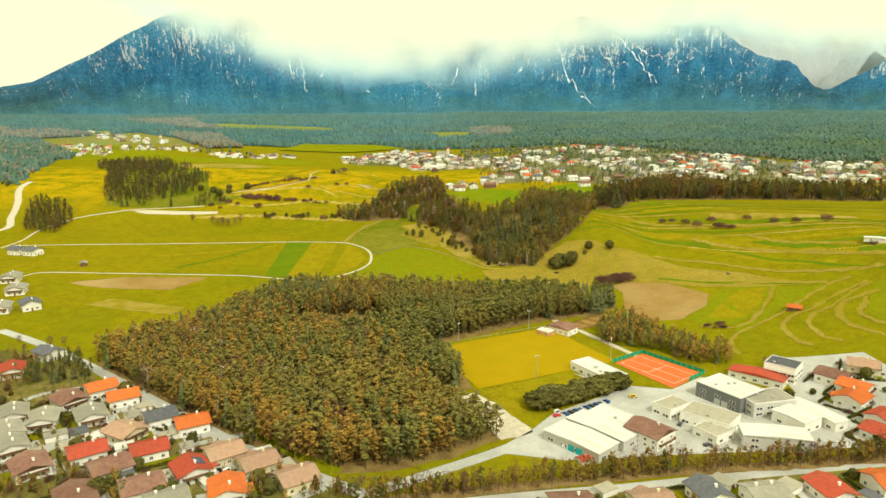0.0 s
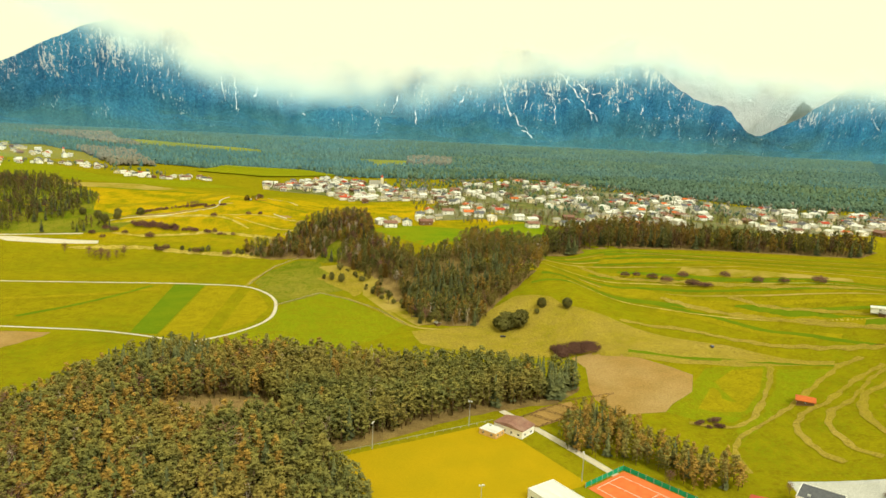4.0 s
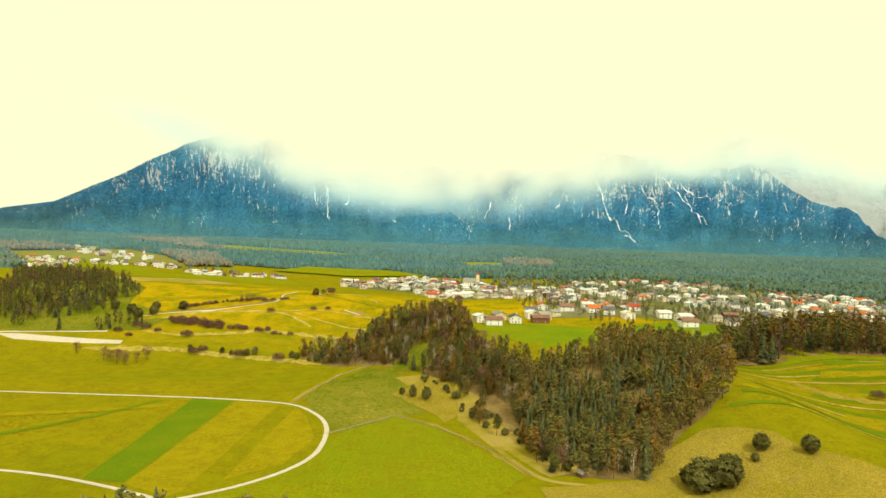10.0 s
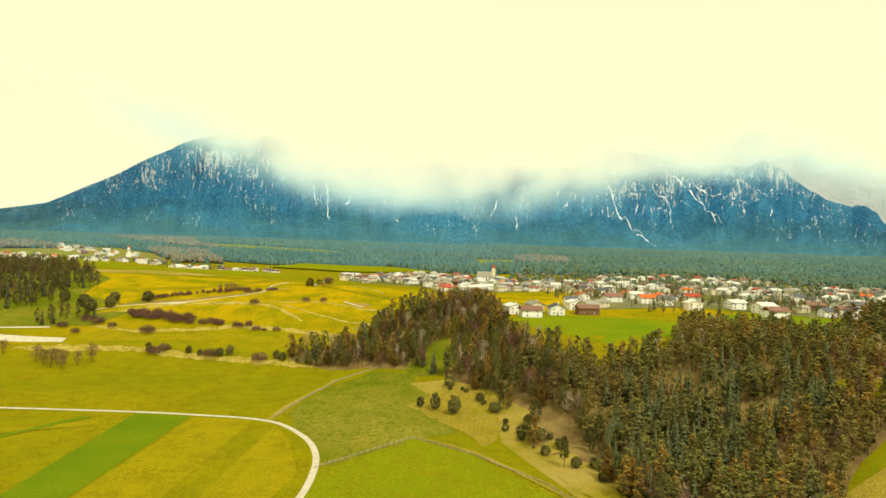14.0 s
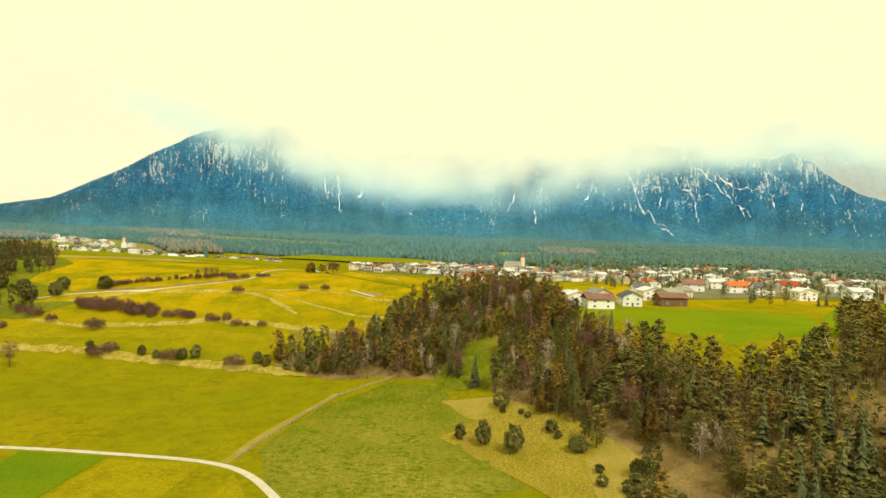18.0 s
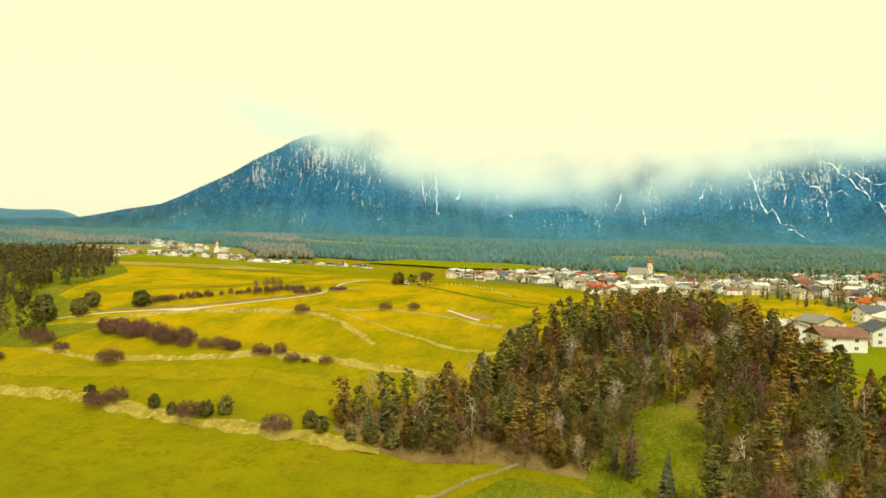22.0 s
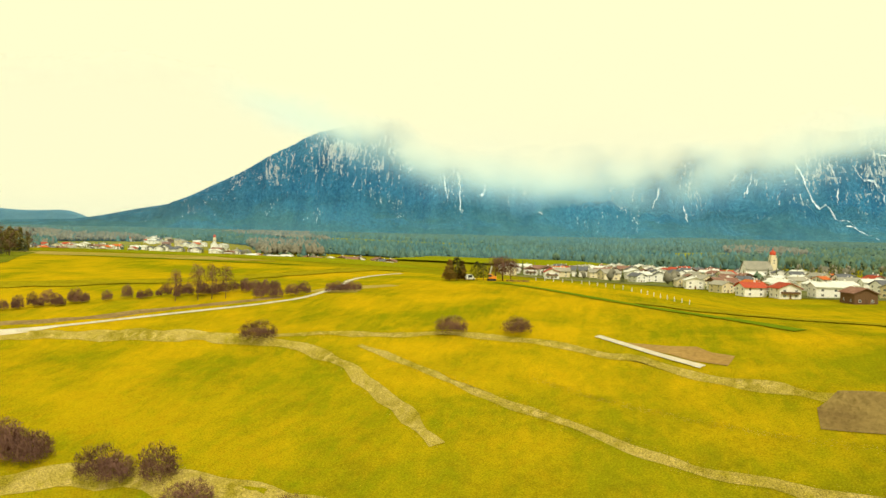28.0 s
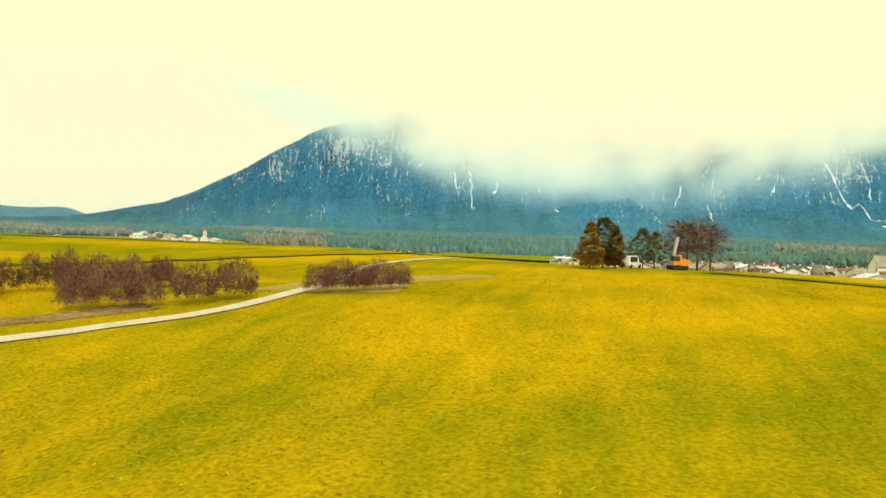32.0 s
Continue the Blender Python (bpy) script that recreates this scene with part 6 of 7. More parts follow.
# stable with paddocks
stable = flat_block("stable", "stable with a brown roof beside the paddocks", [(76, 498), (88, 486), (97, 494), (84, 506)], 4.2, M["plaster"], M["tile_brown"], "small", 4, slope=1.8, category="stable")
flat_block("shelter", "small flat shelter with a pale roof", [(67, 492), (75, 486), (80, 491), (73, 499)], 3.0, M["ochre"], M["sheet"], "small", 4, parapet=0.2, category="shed")
patch("paddock_ground", [(90, 508), (100, 500), (131, 520), (128, 537), (108, 527)], M["tan"], "sandy brown paddock ground", "paddock", up=0.2)
for a, b in (((89, 509), (127, 538)), ((100, 500), (131, 521)), ((89, 509), (100, 500)), ((99, 517), (110, 507)), ((108, 523), (120, 513)), ((118, 531), (130, 521)), ((127, 538), (158, 549))):
    fence_run("paddock_fence", "dark wooden paddock fence", [a, b], 1.5, M["wood"], 3.5, rails=(0.5, 0.95, 1.4))
barn = house("small field barn with an orange tiled roof", 6.5, 9, 2.6, 24, M["wood"], M["tile_orange"], balcony=False, chimneys=0, rows=1, cols=1)
place(barn, 259, 515, 60)
hut = house("tiny wooden field hut with a grey roof", 3.5, 4.5, 2.0, 25, M["wood"], M["tile_grey"], balcony=False, chimneys=0, rows=0, cols=0, over=0.4)
place(hut, 60, 690, 30), place(hut, 362, 596, 20), place(hut, -355, 698, 20, 1.6)
for x, y, t in ((-363, 600, 20), (-345, 548, 20), (-326, 556, 40), (-455, 757, 70), (-436, 752, 70), (-392, 640, 15), (-410, 610, 30)):
    place(H["slate" if x < -400 or t == 40 else "grey"], x, y, t, 1.25)

# sheds, drives, hedges and garden trees
def shed(x, y, turn, w, l, roof):
    root = tagged(new("garden_shed"), "low flat-roofed garage beside the houses", "shed", group="garages of the settlement")
    root.matrix_basis = pose(x, y, float(height(x, y)), 0, 0, turn)
    part("wall", boxes((-w / 2, w / 2, -l / 2, l / 2, -0.5, 2.7)), M["plaster"], root)
    part("roof", boxes((-w / 2 - 0.3, w / 2 + 0.3, -l / 2 - 0.3, l / 2 + 0.3, 2.7, 2.95)), M[roof], root, "flat grey roof")
    part("gate", boxes((-1.3, 1.3, -l / 2 - 0.06, -l / 2, 0, 2.2)), M["wood"], root, "brown garage gate")


for k, (x, y) in enumerate(((-260, 456), (-186, 394), (-160, 362), (-133, 340), (-99, 328), (-82, 322), (-177, 328), (-189, 340), (-190, 323), (-139, 303), (-100, 298), (-71, 310), (-120, 328), (-159, 372), (-179, 343), (-166, 340), (-119, 303), (-84, 302), (-240, 345), (-225, 316), (-150, 328), (70, 290), (122, 296), (148, 292), (178, 284), (206, 305))):
    shed(x, y, (30, 120, 40, 125)[k % 4], 6 + k % 3, 7 + (k * 5) % 4, ("sheet", "flat_roof", "tile_grey", "flat_roof", "slate")[k % 5])


def hedge(a, b, h, w):
    """A clipped hedge of many small leaves between two points."""
    a, b = np.array(a, float), np.array(b, float)
    n = int(60 * np.linalg.norm(b - a))
    c = a + (b - a) * rng.uniform(0, 1, (n, 1)) + rng.uniform(-w / 2, w / 2, (n, 2))
    z = height(c[:, 0], c[:, 1]) + rng.uniform(0.1, h, n)
    c = np.repeat(np.column_stack([c, z]), 3, 0) + rng.normal(0, 0.26, (3 * n, 3))
    return tagged(mesh_object("hedge", c, np.arange(3 * n).reshape(-1, 3), [M["hedge"]], flat=True), "clipped dark green garden hedge", "hedge", group="garden hedges")


for kind, x, y, turn in NEAR_HOUSES:
    c, s_ = math.cos(radians(turn)), math.sin(radians(turn))

    def spot(u, v):
        return (x + c * u - s_ * v, y + s_ * u + c * v)
    side = 1 if rng.uniform() < 0.5 else -1
    patch("drive", [spot(side * 6.5, -9), spot(side * 12.5, -9), spot(side * 12.5, 6), spot(side * 6.5, 6)], M["asphalt"], "pale paved drive beside a house", "yard", up=0.14, step=30)
    patch("lawn", [spot(-side * 6.8, -11), spot(-side * 12.5, -11), spot(-side * 12.5, 10), spot(-side * 6.8, 10)], M["bright" if rng.uniform() < 0.6 else "meadow"], "small green garden lawn", "lawn", up=0.12, step=30)
    hedge(spot(-side * 12.7, -11), spot(-side * 12.7, 11), 1.6, 1.1)
    if rng.uniform() < 0.7:
        hedge(spot(-12, 11.5), spot(10, 11.5), 1.4, 1.0)
    for k in range(2):
        u, v = spot(float(rng.uniform(-13, 13)), float(rng.choice([-12, 12]) + rng.uniform(-2, 2)))
        shrub("green" if rng.uniform() < 0.55 else "brown", u, v, float(rng.uniform(1.5, 3.8)))
    if rng.uniform() < 0.75:
        u, v = spot(-side * 10, float(rng.uniform(-9, 9)))
        plant(("round", "bare", "spruce", "larch")[int(rng.integers(4))], u, v, float(rng.uniform(4.5, 9)))
for x, y in ((-249, 426), (-233, 417), (-224, 412), (-221, 428), (-240, 405), (-212, 415), (-228, 440)):
    plant("pine", x, y, float(rng.uniform(8, 11)), 1.3)
for x, y in ((-163, 297), (-151, 288), (-163, 288), (-172, 292), (-146, 294), (-77, 284), (-94, 334), (208, 388), (192, 383), (201, 338), (210, 331), (-240, 380), (-226, 374), (-190, 340), (-120, 335), (-135, 300), (-100, 300)):
    plant("larch" if rng.uniform() < 0.3 else "round", x, y, float(rng.uniform(3.5, 6.5)))
for x, y in ((-254, 471), (-288, 477), (-262, 468), (-236, 455), (-275, 460), (148, 440), (200, 430)):
    plant("bare", x, y, float(rng.uniform(6, 9)))
for k in range(26):
    u = k / 25
    plant("round" if k % 3 else "pine", 52 + 52 * u + float(rng.uniform(-2, 2)), 374 + 27 * u + float(rng.uniform(-2.5, 2.5)), float(rng.uniform(7, 10)), 2.0)
for k in range(45):
    x, y = float(rng.uniform(-250, -50)), float(rng.uniform(270, 400))
    if y < 290 - (x + 50) * 0.62 and all(math.hypot(x - a, y - b) > 11 for _, a, b, _ in NEAR_HOUSES):
        shrub("green" if k % 3 else "brown", x, y, float(rng.uniform(1.2, 2.4)))
plant("spruce", -2, 424, 11, 1.2)
for x, y in ((-154, 297), (-153, 311), (-141, 297), (-159, 293), (-173, 293), (-183, 293), (-161, 304), (-132, 287), (-144, 290), (-81, 294), (-79, 301), (-72, 291), (-53, 294), (-43, 292), (-270, 443), (-264, 436), (-242, 391), (-248, 398), (-216, 346), (-262, 405), (-255, 395), (-268, 415)):
    plant(("larch", "bare", "round", "larch")[int(rng.integers(4))], x, y, float(rng.uniform(5.5, 9)), 1.25)
for x, y in ((-33, 292), (-25, 291), (-19, 291), (-11, 292), (-4, 291), (3, 292), (10, 292)):
    plant(("larch", "bare")[int(rng.integers(2))], x, y, float(rng.uniform(6, 9)), 1.2)
clumps = np.concatenate([scatter(p, d) for p, d in (([(-192, 284), (-130, 282), (-138, 300), (-165, 312), (-187, 302)], 5.5), ([(-92, 284), (-35, 284), (-45, 299), (-80, 304)], 6), ([(-285, 395), (-245, 385), (-236, 408), (-262, 452), (-295, 455)], 6))])
clumps = np.array([p for p in clumps if all(math.hypot(p[0] - a, p[1] - b) > 9 for _, a, b, _ in NEAR_HOUSES)])
woodland("garden_trees", clumps, {"larch": 0.4, "bare": 0.4, "pine": 0.2}, (5, 9), "brownish garden trees crowding round the houses")
woodland("dark_garden_pines", scatter([(-262, 418), (-228, 404), (-208, 424), (-238, 446)], 5.5), {"pine": 0.6, "spruce": 0.4}, (7, 11), "cluster of dark pines between the houses")
bushes = np.array([p for p in scatter([(-320, 470), (-216, 420), (-60, 300), (-60, 270), (-320, 270)], 5.0) if all(math.hypot(p[0] - a, p[1] - b) > 9.5 for _, a, b, _ in NEAR_HOUSES) and noise.noise((p[0] / 20, p[1] / 20, 2.2)) > -0.1])
woodland("garden_bushes", bushes, {"larch": 0.35, "bare": 0.45, "pine": 0.2}, (2.2, 5.5), "low bushes in the gardens of the settlement")
flat_block("greenhouse", "long white field shed on the terraced slope", [(356, 601), (374, 588), (378, 593), (360, 606)], 2.6, M["plaster"], M["sheet"], "small", 9, slope=0.8, category="shed")

# village houses
rng = np.random.default_rng(21)
V = {
    "red": house("white village house with a reddish tiled roof", 11, 13, 5.4, 24, M["plaster"], M["tile_red"], cols=2),
    "orange": house("white village house with an orange tiled roof", 11, 13, 5.2, 24, M["plaster"], M["tile_orange"], cols=2),
    "brown": house("white village house with a boarded gable and brown roof", 12, 15, 5.4, 22, M["plaster"], M["tile_brown"], cols=2, wood_gable=True),
    "pale": house("cream village house with a pale grey roof", 11, 13, 5.4, 24, M["cream"], M["tile_grey"], cols=2, balcony=False),
    "slate": house("white village house with a dark roof", 11, 12, 5.6, 26, M["plaster"], M["slate"], cols=2, balcony=False),
    "plain": house("white village house with a pale metal roof", 12, 13, 5.8, 18, M["plaster"], M["sheet"], cols=2, balcony=False),
    "barn": house("dark wooden farm building with a brown roof", 10, 16, 5.0, 24, M["wood"], M["tile_brown"], rows=1, cols=2, balcony=False, chimneys=0),
}
MIX = ["red", "brown", "pale", "slate", "plain", "brown", "plain", "pale", "slate", "plain", "barn", "slate", "plain", "pale", "slate", "plain", "brown", "plain", "slate", "pale", "orange", "plain"]
taken = []


def flattened(root):
    """All parts of a thing as triangles with their materials."""
    out = []
    for o in root.children_recursive:
        m = o.matrix_basis
        q = o.parent
        while q is not root:
            m, q = q.matrix_basis @ m, q.parent
        o.data.calc_loop_triangles()
        v = np.array([m @ w.co for w in o.data.vertices])
        f = np.array([t.vertices for t in o.data.loop_triangles])
        k = np.array([t.material_index for t in o.data.loop_triangles])
        out.append((v, f, [o.data.materials[i] for i in k]))
    return out


FAR_HOUSES = []


def settle(points, lo=0.85, hi=1.15, open_=1.0):
    for x, y in points:
        if noise.noise((x / 75, y / 75, 5.5)) < open_ + 0.22 * (y < 1120) and all(math.hypot(x - a, y - b) > 12 for a, b in taken):
            taken.append((x, y))
            kind, turn, size = MIX[int(rng.integers(len(MIX)))], float(rng.choice([8, 98, 30, 120, 188]) + rng.uniform(-10, 10)), float(rng.uniform(lo, hi))
            if y < 1345 and x < 190:
                tagged(place(V[kind], float(x), float(y), turn, size), group="village houses")
            else:
                FAR_HOUSES.append((kind, float(x), float(y), turn, size))


def far_village():
    """The houses farther off, in one mesh."""
    flat = {k: flattened(V[k]) for k in V}
    mats, vs, fs, ks, n = [], [], [], [], 0
    for kind, x, y, turn, size in FAR_HOUSES:
        m = pose(x, y, float(height(x, y)), 0, 0, turn) @ Matrix.Scale(size, 4)
        r, t = np.array(m.to_3x3()), np.array(m.translation)
        for v, f, mm in flat[kind]:
            vs.append(v @ r.T + t)
            fs.append(f + n)
            n += len(v)
            for q in mm:
                if q not in mats:
                    mats.append(q)
            ks.append([mats.index(q) for q in mm])
    return tagged(mesh_object("far_village", np.concatenate(vs), np.concatenate(fs), mats, np.concatenate(ks), flat=True), "white houses with red, brown and grey roofs, far off", "village", kind="stuff")


for kind, x, y, turn in (("plain", 13, 990, 20), ("brown", 24, 972, 100), ("slate", 44, 990, 5), ("pale", 30, 1010, 20), ("barn", 67, 994, 100), ("orange", 128, 1069, 95), ("brown", 101, 1076, 95), ("red", 176, 1107, 95), ("plain", 190, 1041, 100), ("brown", 195, 978, 100), ("slate", 140, 1056, 90), ("plain", 62, 1024, 10), ("plain", -16, 1297, 95), ("barn", -13, 1258, 5), ("red", -36, 1290, 10), ("orange", -45, 1323, 20), ("brown", -57, 1342, 110), ("red", 38, 1392, 10)):
    taken.append((x, y))
    tagged(place(V[kind], x, y, turn, 0.95), group="village houses")
settle(scatter([(-190, 1400), (-100, 1400), (-80, 1345), (-45, 1290), (-13, 1262), (73, 1283), (140, 1455), (70, 1479), (11, 1565), (-36, 1682), (-103, 1728), (-164, 1609), (-211, 1507)], 22), 0.7, 0.95)
settle(scatter([(60, 1010), (150, 1030), (235, 975), (373, 985), (520, 995), (700, 1000), (890, 1322), (716, 1330), (610, 1480), (457, 1700), (346, 1800), (195, 1650), (110, 1350), (60, 1180)], 29), 0.75, 1.05, 0.1)
settle(scatter([(-1105, 1818), (-807, 1776), (-648, 1764), (-590, 1725), (-600, 1800), (-700, 1870), (-820, 1890), (-1040, 1930)], 36))
settle(scatter([(-1169, 2394), (-767, 2039), (-820, 1980), (-1220, 2300)], 40))
settle(scatter([(-560, 1640), (-420, 1530), (-330, 1530), (-300, 1570), (-330, 1600), (-430, 1620), (-540, 1700)], 27), 0.75, 1.0)
settle(scatter([(-860, 1620), (-780, 1640), (-790, 1740), (-1000, 1770), (-1030, 1700)], 34), 0.8, 1.1)
far_village()
VILLAGE = [(60, 1010), (235, 975), (373, 985), (700, 1000), (960, 1400), (680, 1560), (400, 1900), (195, 1760), (40, 1690), (60, 1250)]
village_trees = np.concatenate([scatter(VILLAGE, 12.0), scatter([(-196, 1430), (-90, 1370), (40, 1300), (120, 1440), (-70, 1740), (-200, 1510)], 19), scatter([(-1069, 1830), (-632, 1760), (-520, 1650), (-420, 1600), (-430, 1680), (-600, 1830), (-1000, 1930)], 22)])
spots = np.array(taken)
village_trees = np.array([p for p in village_trees if np.min(np.hypot(spots[:, 0] - p[0], spots[:, 1] - p[1] - 4)) > 11 and (p[0] < 60 or noise.noise((p[0] / 55, p[1] / 55, 9.1)) > -0.18) and not (p[0] < 130 and p[1] < 985)])


def village_kind(x, y):
    u = rng.uniform()
    if y < 1380 and x < 260 or y < 1180:
        return "spruce" if u < 0.4 else ("pine" if u < 0.7 else "bare")
    return "spruce" if u < 0.6 else ("far_pine" if u < 0.8 else "far_bare")


woodland("village_trees", village_trees, village_kind, (5.5, 11), "dark garden trees and conifers between the village houses")


def church(x, y, turn, size=1.0):
    root = tagged(new("church"), "village church with a grey roof and red-domed pale tower", "church")
    root.matrix_basis = pose(x, y, float(height(x, y)), 0, 0, turn) @ Matrix.Scale(size, 4)
    part("nave", prism(bmesh.new(), [(-6, -1), (6, -1), (6, 9), (0, 16), (-6, 9)], -14, 12), M["plaster"], root)
    part("roof", prism(bmesh.new(), [(0, 16.8), (7, 8.6), (7, 8.2), (0, 16.3), (-7, 8.2), (-7, 8.6)], -14.6, 12.6), M["tile_grey"], root)
    tower = part("tower", boxes((-3, 3, 12, 18, -1, 20), (-3.3, 3.3, 11.7, 18.3, 20, 20.5), (-2.4, 2.4, 12.6, 17.4, 20.5, 23)), M["cream"], root, "pale yellow church tower")
    bm = bmesh.new()
    bmesh.ops.create_uvsphere(bm, u_segments=12, v_segments=8, radius=2.9)
    part("dome", bm, M["copper"], tower, "red onion dome").matrix_basis = pose(0, 15, 24.4)
    bm = bmesh.new()
    bmesh.ops.create_cone(bm, cap_ends=True, segments=8, radius1=0.8, radius2=0.05, depth=4)
    part("spire", bm, M["copper"], tower).matrix_basis = pose(0, 15, 28.6)
    for z in (15, 17.5):
        windows_on(root, "small", [(0, 12, z, 0), (3, 15, z, 90), (-3, 15, z, -90)])
    for y0 in (-10, -5, 0, 5):
        windows_on(root, "small", [(6, y0, 5, 90), (-6, y0, 5, -90)])
    return root


church(0, 1540, -75, 0.85)
church(-790, 2010, 30, 0.9)


# ---- single trees, shrubs and machines along the flight ----
rng = np.random.default_rng(5)
for k, (x, y) in enumerate(((-237, 948), (-226, 947), (-207, 943), (-198, 940), (-190, 938), (-178, 941), (-156, 934), (-145, 936), (-140, 934), (-129, 931), (-115, 929), (-122, 931), (-184, 939), (-232, 945))):
    if k in (6, 4, 13, 1):
        shrub("brown", x, y, float(rng.uniform(6.0, 8)), 0.9)
    else:
        shrub("green", x, y, float(rng.uniform(5.0, 7.5)), 0.85)
for k in range(30):
    u = k / 29
    if 0.6 < u < 0.66 or 0.86 < u < 0.9:
        continue
    shrub("brown", -283 + 96 * u + float(rng.uniform(-3, 3)), 1014 - 30 * u + 12 * u * u + float(rng.uniform(-3, 3)), float(rng.uniform(6.5, 9.5) if u < 0.6 else rng.uniform(4.5, 6.5)), float(rng.uniform(0.5, 0.85)))
for x, y, s in ((-177, 994, 3.0), (-171, 994, 1.6), (-162, 994, 2.4), (-254, 981, 4.8), (-299, 995, 4.5), (-285, 989, 3.0), (-310, 1000, 4), (-197, 1050, 3.3), (-156, 1059, 2.9), (-142, 1061, 2.7), (-320, 985, 3.5), (-305, 975, 3)):
    shrub("brown", x, y, s * 1.65, 0.95)
for x, y in ((-298, 920), (-290, 915), (-282, 910), (-274, 908), (-268, 916), (-263, 924), (-278, 918), (-286, 922), (-328, 931)):
    plant("bare", x, y, float(rng.uniform(9, 13)), 1.1)
for k in range(54):
    u = k / 53
    x, y = -288 + 72 * u, 1046 + 56 * u
    if rng.uniform() < 0.86:
        shrub("brown", x - 1.5 + float(rng.uniform(-1.6, 1.6)), y + 2.5 + float(rng.uniform(-1.6, 1.6)), float(rng.uniform(2.4, 5.2)), float(rng.uniform(0.4, 0.6)))
for x, y, s in ((-217, 1088, 3.8), (-215, 1089.5, 4.4), (-212.5, 1090.5, 3.6), (-209.5, 1093, 4.2), (-207.5, 1096, 4.6), (-201.5, 1101.5, 3.4), (-199.8, 1102.5, 3.9), (-198.2, 1103.5, 3.5), (-196.8, 1105, 3.8), (-195.2, 1107, 3.2)):
    shrub("brown", x, y, s, 0.62)
for x, y, s in ((-237, 1079, 8.5), (-232, 1082, 10), (-229, 1084, 9.5), (-226, 1086, 9)):
    plant("bare", x, y, s, 0.8)
for x, y in ((-311, 1042), (-285, 1046), (-307, 1028), (-318, 1018), (-352, 1040), (-330, 1030)):
    plant("round", x, y, float(rng.uniform(8, 11)))
for x, y in ((110, 672), (116, 670), (120, 680), (114, 682), (122, 674), (126, 682), (108, 680)):
    plant("round" if x != 116 else "pine", x, y, float(rng.uniform(9, 13)), 1.35)
for x, y, s in ((144, 692, 9), (139, 686, 4.5), (162, 682, 9)):
    plant("round", x, y, s)
for x, y in ((236, 761), (245, 756), (255, 744), (263, 732), (277, 732), (278, 715), (285, 707), (305, 712), (321, 688), (336, 676), (359, 665), (281, 712), (288, 704)):
    shrub("brown", x, y, float(rng.uniform(4, 7)), 1.1)
for k in range(26):
    shrub("brown", 150 + float(rng.uniform(-9, 16)), 622 + float(rng.uniform(-6, 6)), float(rng.uniform(5, 8)))
for k in range(12):
    shrub("brown", 196 + float(rng.uniform(-12, 14)), 505 + float(rng.uniform(-5, 5)), float(rng.uniform(2, 3)))
for k in range(46):
    u = rng.uniform(0, 1)
    x, y = -34 + 84 * u + float(rng.uniform(0, 16)), 862 - 165 * u + float(rng.uniform(0, 14))
    shrub("green", x, y, float(rng.uniform(2.5, 7.0)))
for x, y, s in ((-34, 836, 12), (-24, 828, 13.5), (-42, 842, 8), (-38, 884, 13.5)):
    if y < 880:
        shrub("green", x, y, s * 0.8, 0.7)
    else:
        plant("spruce", x, y, s, 1.2)
for kind, x, y, s in (("larch", -177.5, 1153, 8), ("pine", -175.5, 1155, 8.5), ("larch", -173.5, 1156, 7.5), ("pine", -169, 1161, 7), ("pine", -167, 1163, 6.5), ("bare", -163, 1165, 8.5), ("bare", -160, 1164, 9), ("bare", -157.5, 1167, 8), ("bare", -161, 1170, 8.5)):
    plant(kind, x, y, s, 1.5)


def excavator(x, y, turn):
    root = tagged(new("excavator"), "orange excavator with a raised grey boom", "excavator")
    root.matrix_basis = pose(x, y, float(height(x, y)), 0, 0, turn)
    for s in (-0.9, 0.9):
        bm = boxes((-1.5, 1.5, s - 0.25, s + 0.25, 0.05, 0.75))
        bmesh.ops.bevel(bm, geom=bm.edges[:], offset=0.15, segments=2, affect="EDGES")
        part("crawler", bm, M["rubber"], root)
    part("body", boxes((-1.6, 0.6, -1.1, 1.1, 0.85, 1.8)), M["orange"], root)
    part("cab", boxes((-0.2, 1.2, 0.1, 1.1, 0.85, 2.5)), M["orange"], root)
    part("cab_window", boxes((0.1, 1.23, 0.05, 1.13, 1.5, 2.3)), M["glass"], root)
    arm = part("boom", boxes((-0.2, 0.2, -0.25, 0.25, 0, 4.2)), M["steel"], root, "grey metal boom")
    arm.matrix_basis = pose(0.8, -0.4, 1.3, 0, -12, 0)


excavator(-163.5, 1160, 200)
fence_run("timber_stack", "low stack of pale planks beside the trees", [(-158, 1160), (-150, 1161)], 0.8, M["wood"], 2.0, rails=(0.2, 0.4, 0.6))


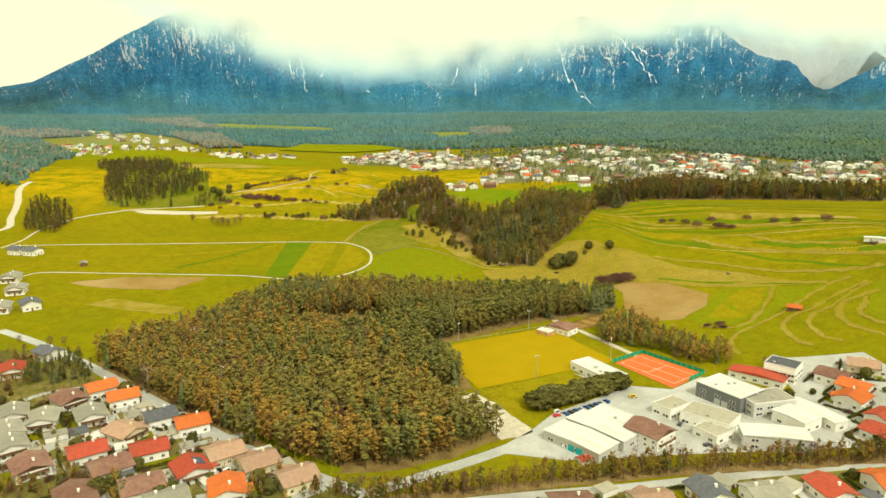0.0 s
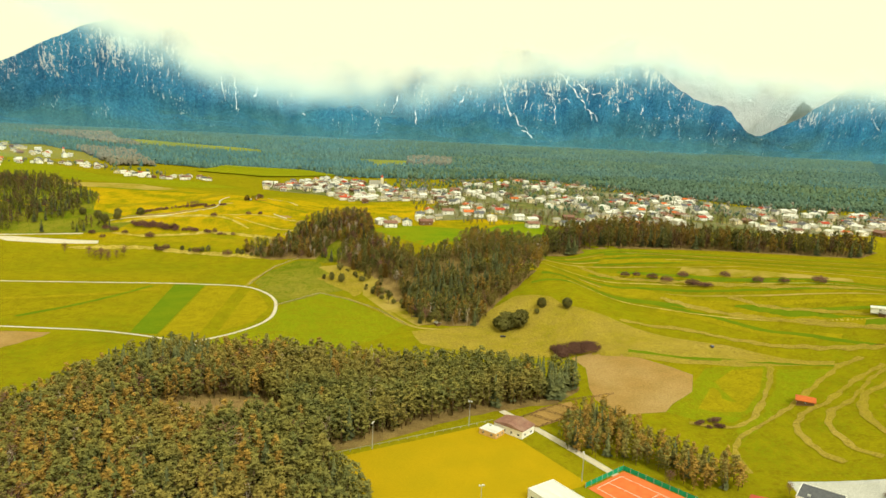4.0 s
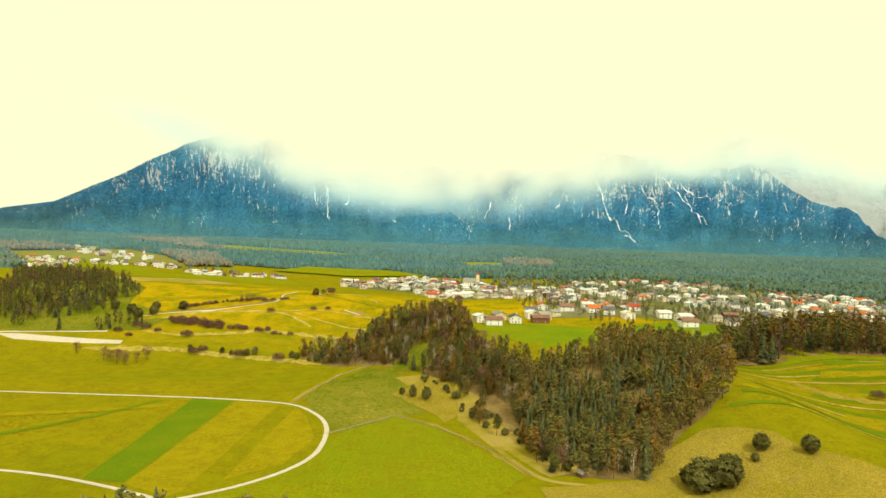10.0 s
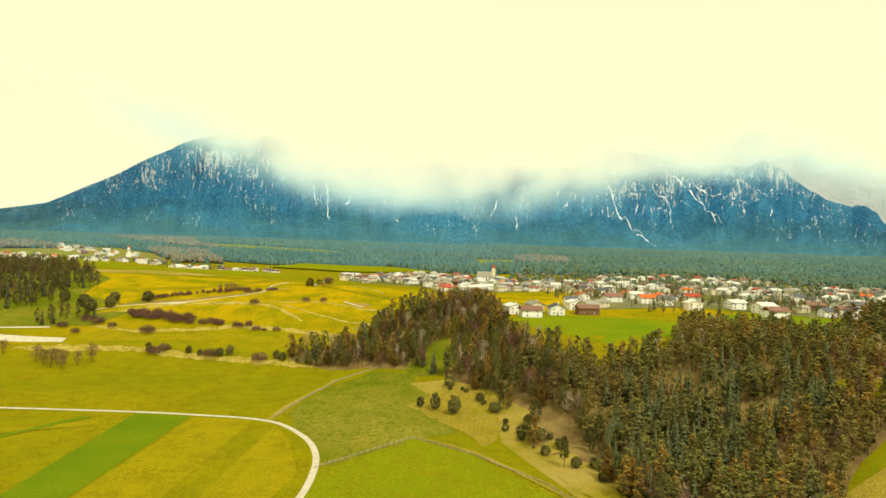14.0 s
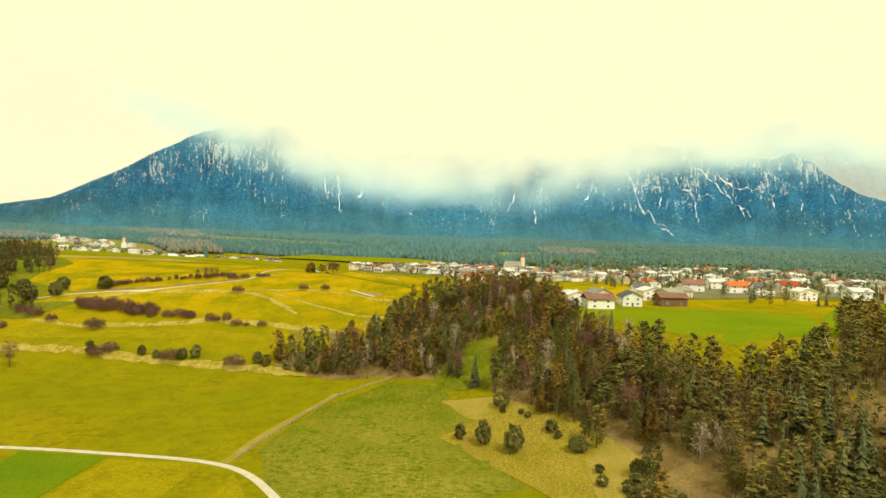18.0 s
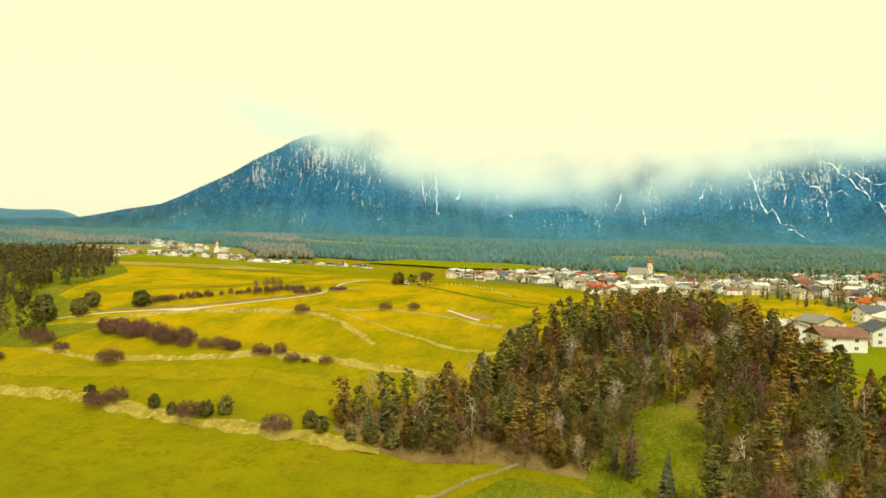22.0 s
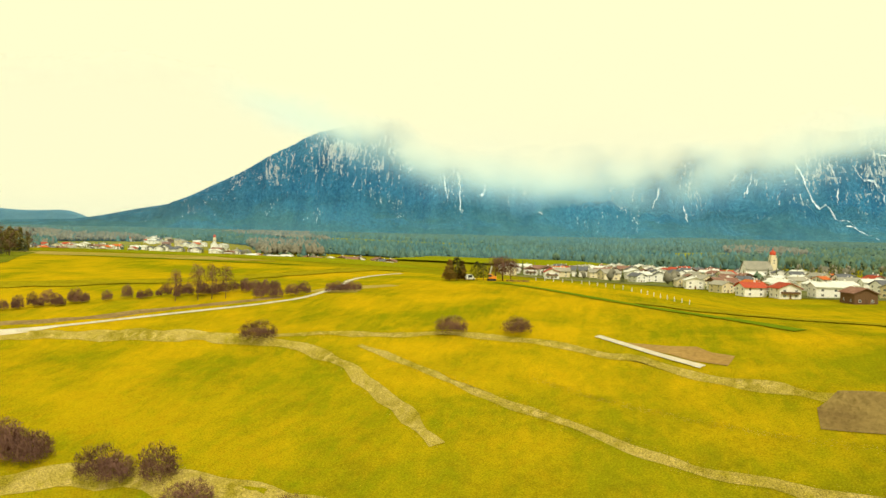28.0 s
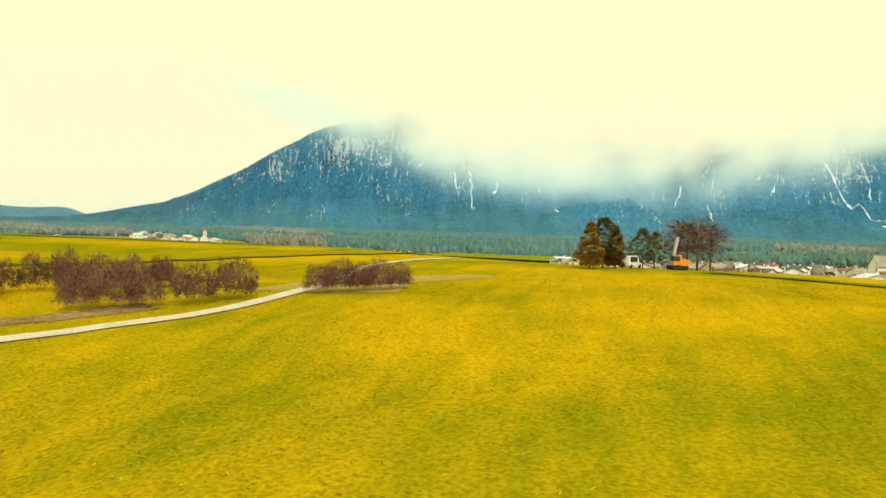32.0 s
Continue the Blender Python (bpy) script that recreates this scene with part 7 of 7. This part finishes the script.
def tufted(name, line, wide, n, size, mat, label):
    """Uneven tufts of long dry grass along a bank."""
    q = np.array([tuple(p) for p in along(line, 2.0)])
    c = q[rng.integers(len(q), size=n)] + rng.normal(0, 0.3, (n, 2)) * wide + rng.uniform(-0.6, 0.6, (n, 2))
    base = np.repeat(np.column_stack([c, height(c[:, 0], c[:, 1]) + 0.04]), 5, 0)
    a, s = rng.uniform(0, 6.28, 5 * n), size * rng.uniform(0.5, 1.5, 5 * n)
    d = np.stack([np.cos(a) * s * 0.5, np.sin(a) * s * 0.5, 0 * a], 1)
    tip = np.stack([rng.uniform(-1, 1, 5 * n) * s, rng.uniform(-1, 1, 5 * n) * s, 0.3 * s], 1)
    v = np.stack([base - d, base + d, base + tip], 1)
    down = np.cross(v[:, 1] - v[:, 0], v[:, 2] - v[:, 0])[:, 2] < 0
    v[down] = v[down][:, ::-1]
    v = v.reshape(-1, 3)
    ob = mesh_object(name, v, np.arange(len(v)).reshape(-1, 3), [mat])
    return tagged(ob, label, "grass", kind="stuff")


for line, wide in BANKS[:5]:
    tufted("bank_grass", line, wide * 0.6, 2200, 0.11, M["straw"], "tufts of long dry grass on the terrace bank")
tufted("bank_grass", [(-136, 1039), (-122, 1032), (-112, 1027), (-97, 1019), (-85, 1013)], 1.6, 900, 0.11, M["straw"], "tufts of long dry grass on the terrace bank")
for line, wide in BANKS[5:10]:
    tufted("bank_grass", line, wide * 1.1, 900, 0.4, M["straw"], "tufts of long dry grass on the terrace bank")


def sward(n, x0, x1, y0, y1, tall, mat, label):
    """Blades of meadow grass strewn in uneven patches over a stretch of the upper meadow."""
    c = np.stack([rng.uniform(x0, x1, n), rng.uniform(y0, y1, n)], 1)
    c = np.array([p for p in c if noise.noise((p[0] / 3.1, p[1] / 3.1, 1.3)) + 0.6 * noise.noise((p[0] / 17, p[1] / 17, 4.4)) > rng.uniform(-0.5, 0.5)])
    n = len(c)
    a, h, w = rng.uniform(0, 6.28, n), tall * rng.uniform(0.5, 1.4, n), rng.uniform(0.03, 0.08, n)
    base = np.column_stack([c, height(c[:, 0], c[:, 1]) + 0.01])
    d = np.stack([np.cos(a) * w, np.sin(a) * w, 0 * a], 1)
    tip = np.stack([rng.normal(0, 0.9, n) * h, rng.normal(0, 0.9, n) * h, 0.5 * h], 1)
    v = np.stack([base - d, base + d, base + tip], 1)
    down = np.cross(v[:, 1] - v[:, 0], v[:, 2] - v[:, 0])[:, 2] < 0
    v[down] = v[down][:, ::-1]
    v = v.reshape(-1, 3)
    ob = mesh_object("meadow_grass", v, np.arange(len(v)).reshape(-1, 3), [mat])
    return tagged(ob, label, "grass", kind="stuff")


sward(90000, -245, -70, 1052, 1135, 0.16, M["blade"], "olive and golden blades of meadow grass")
sward(50000, -260, -90, 960, 1052, 0.18, M["blade"], "olive and golden blades of meadow grass")
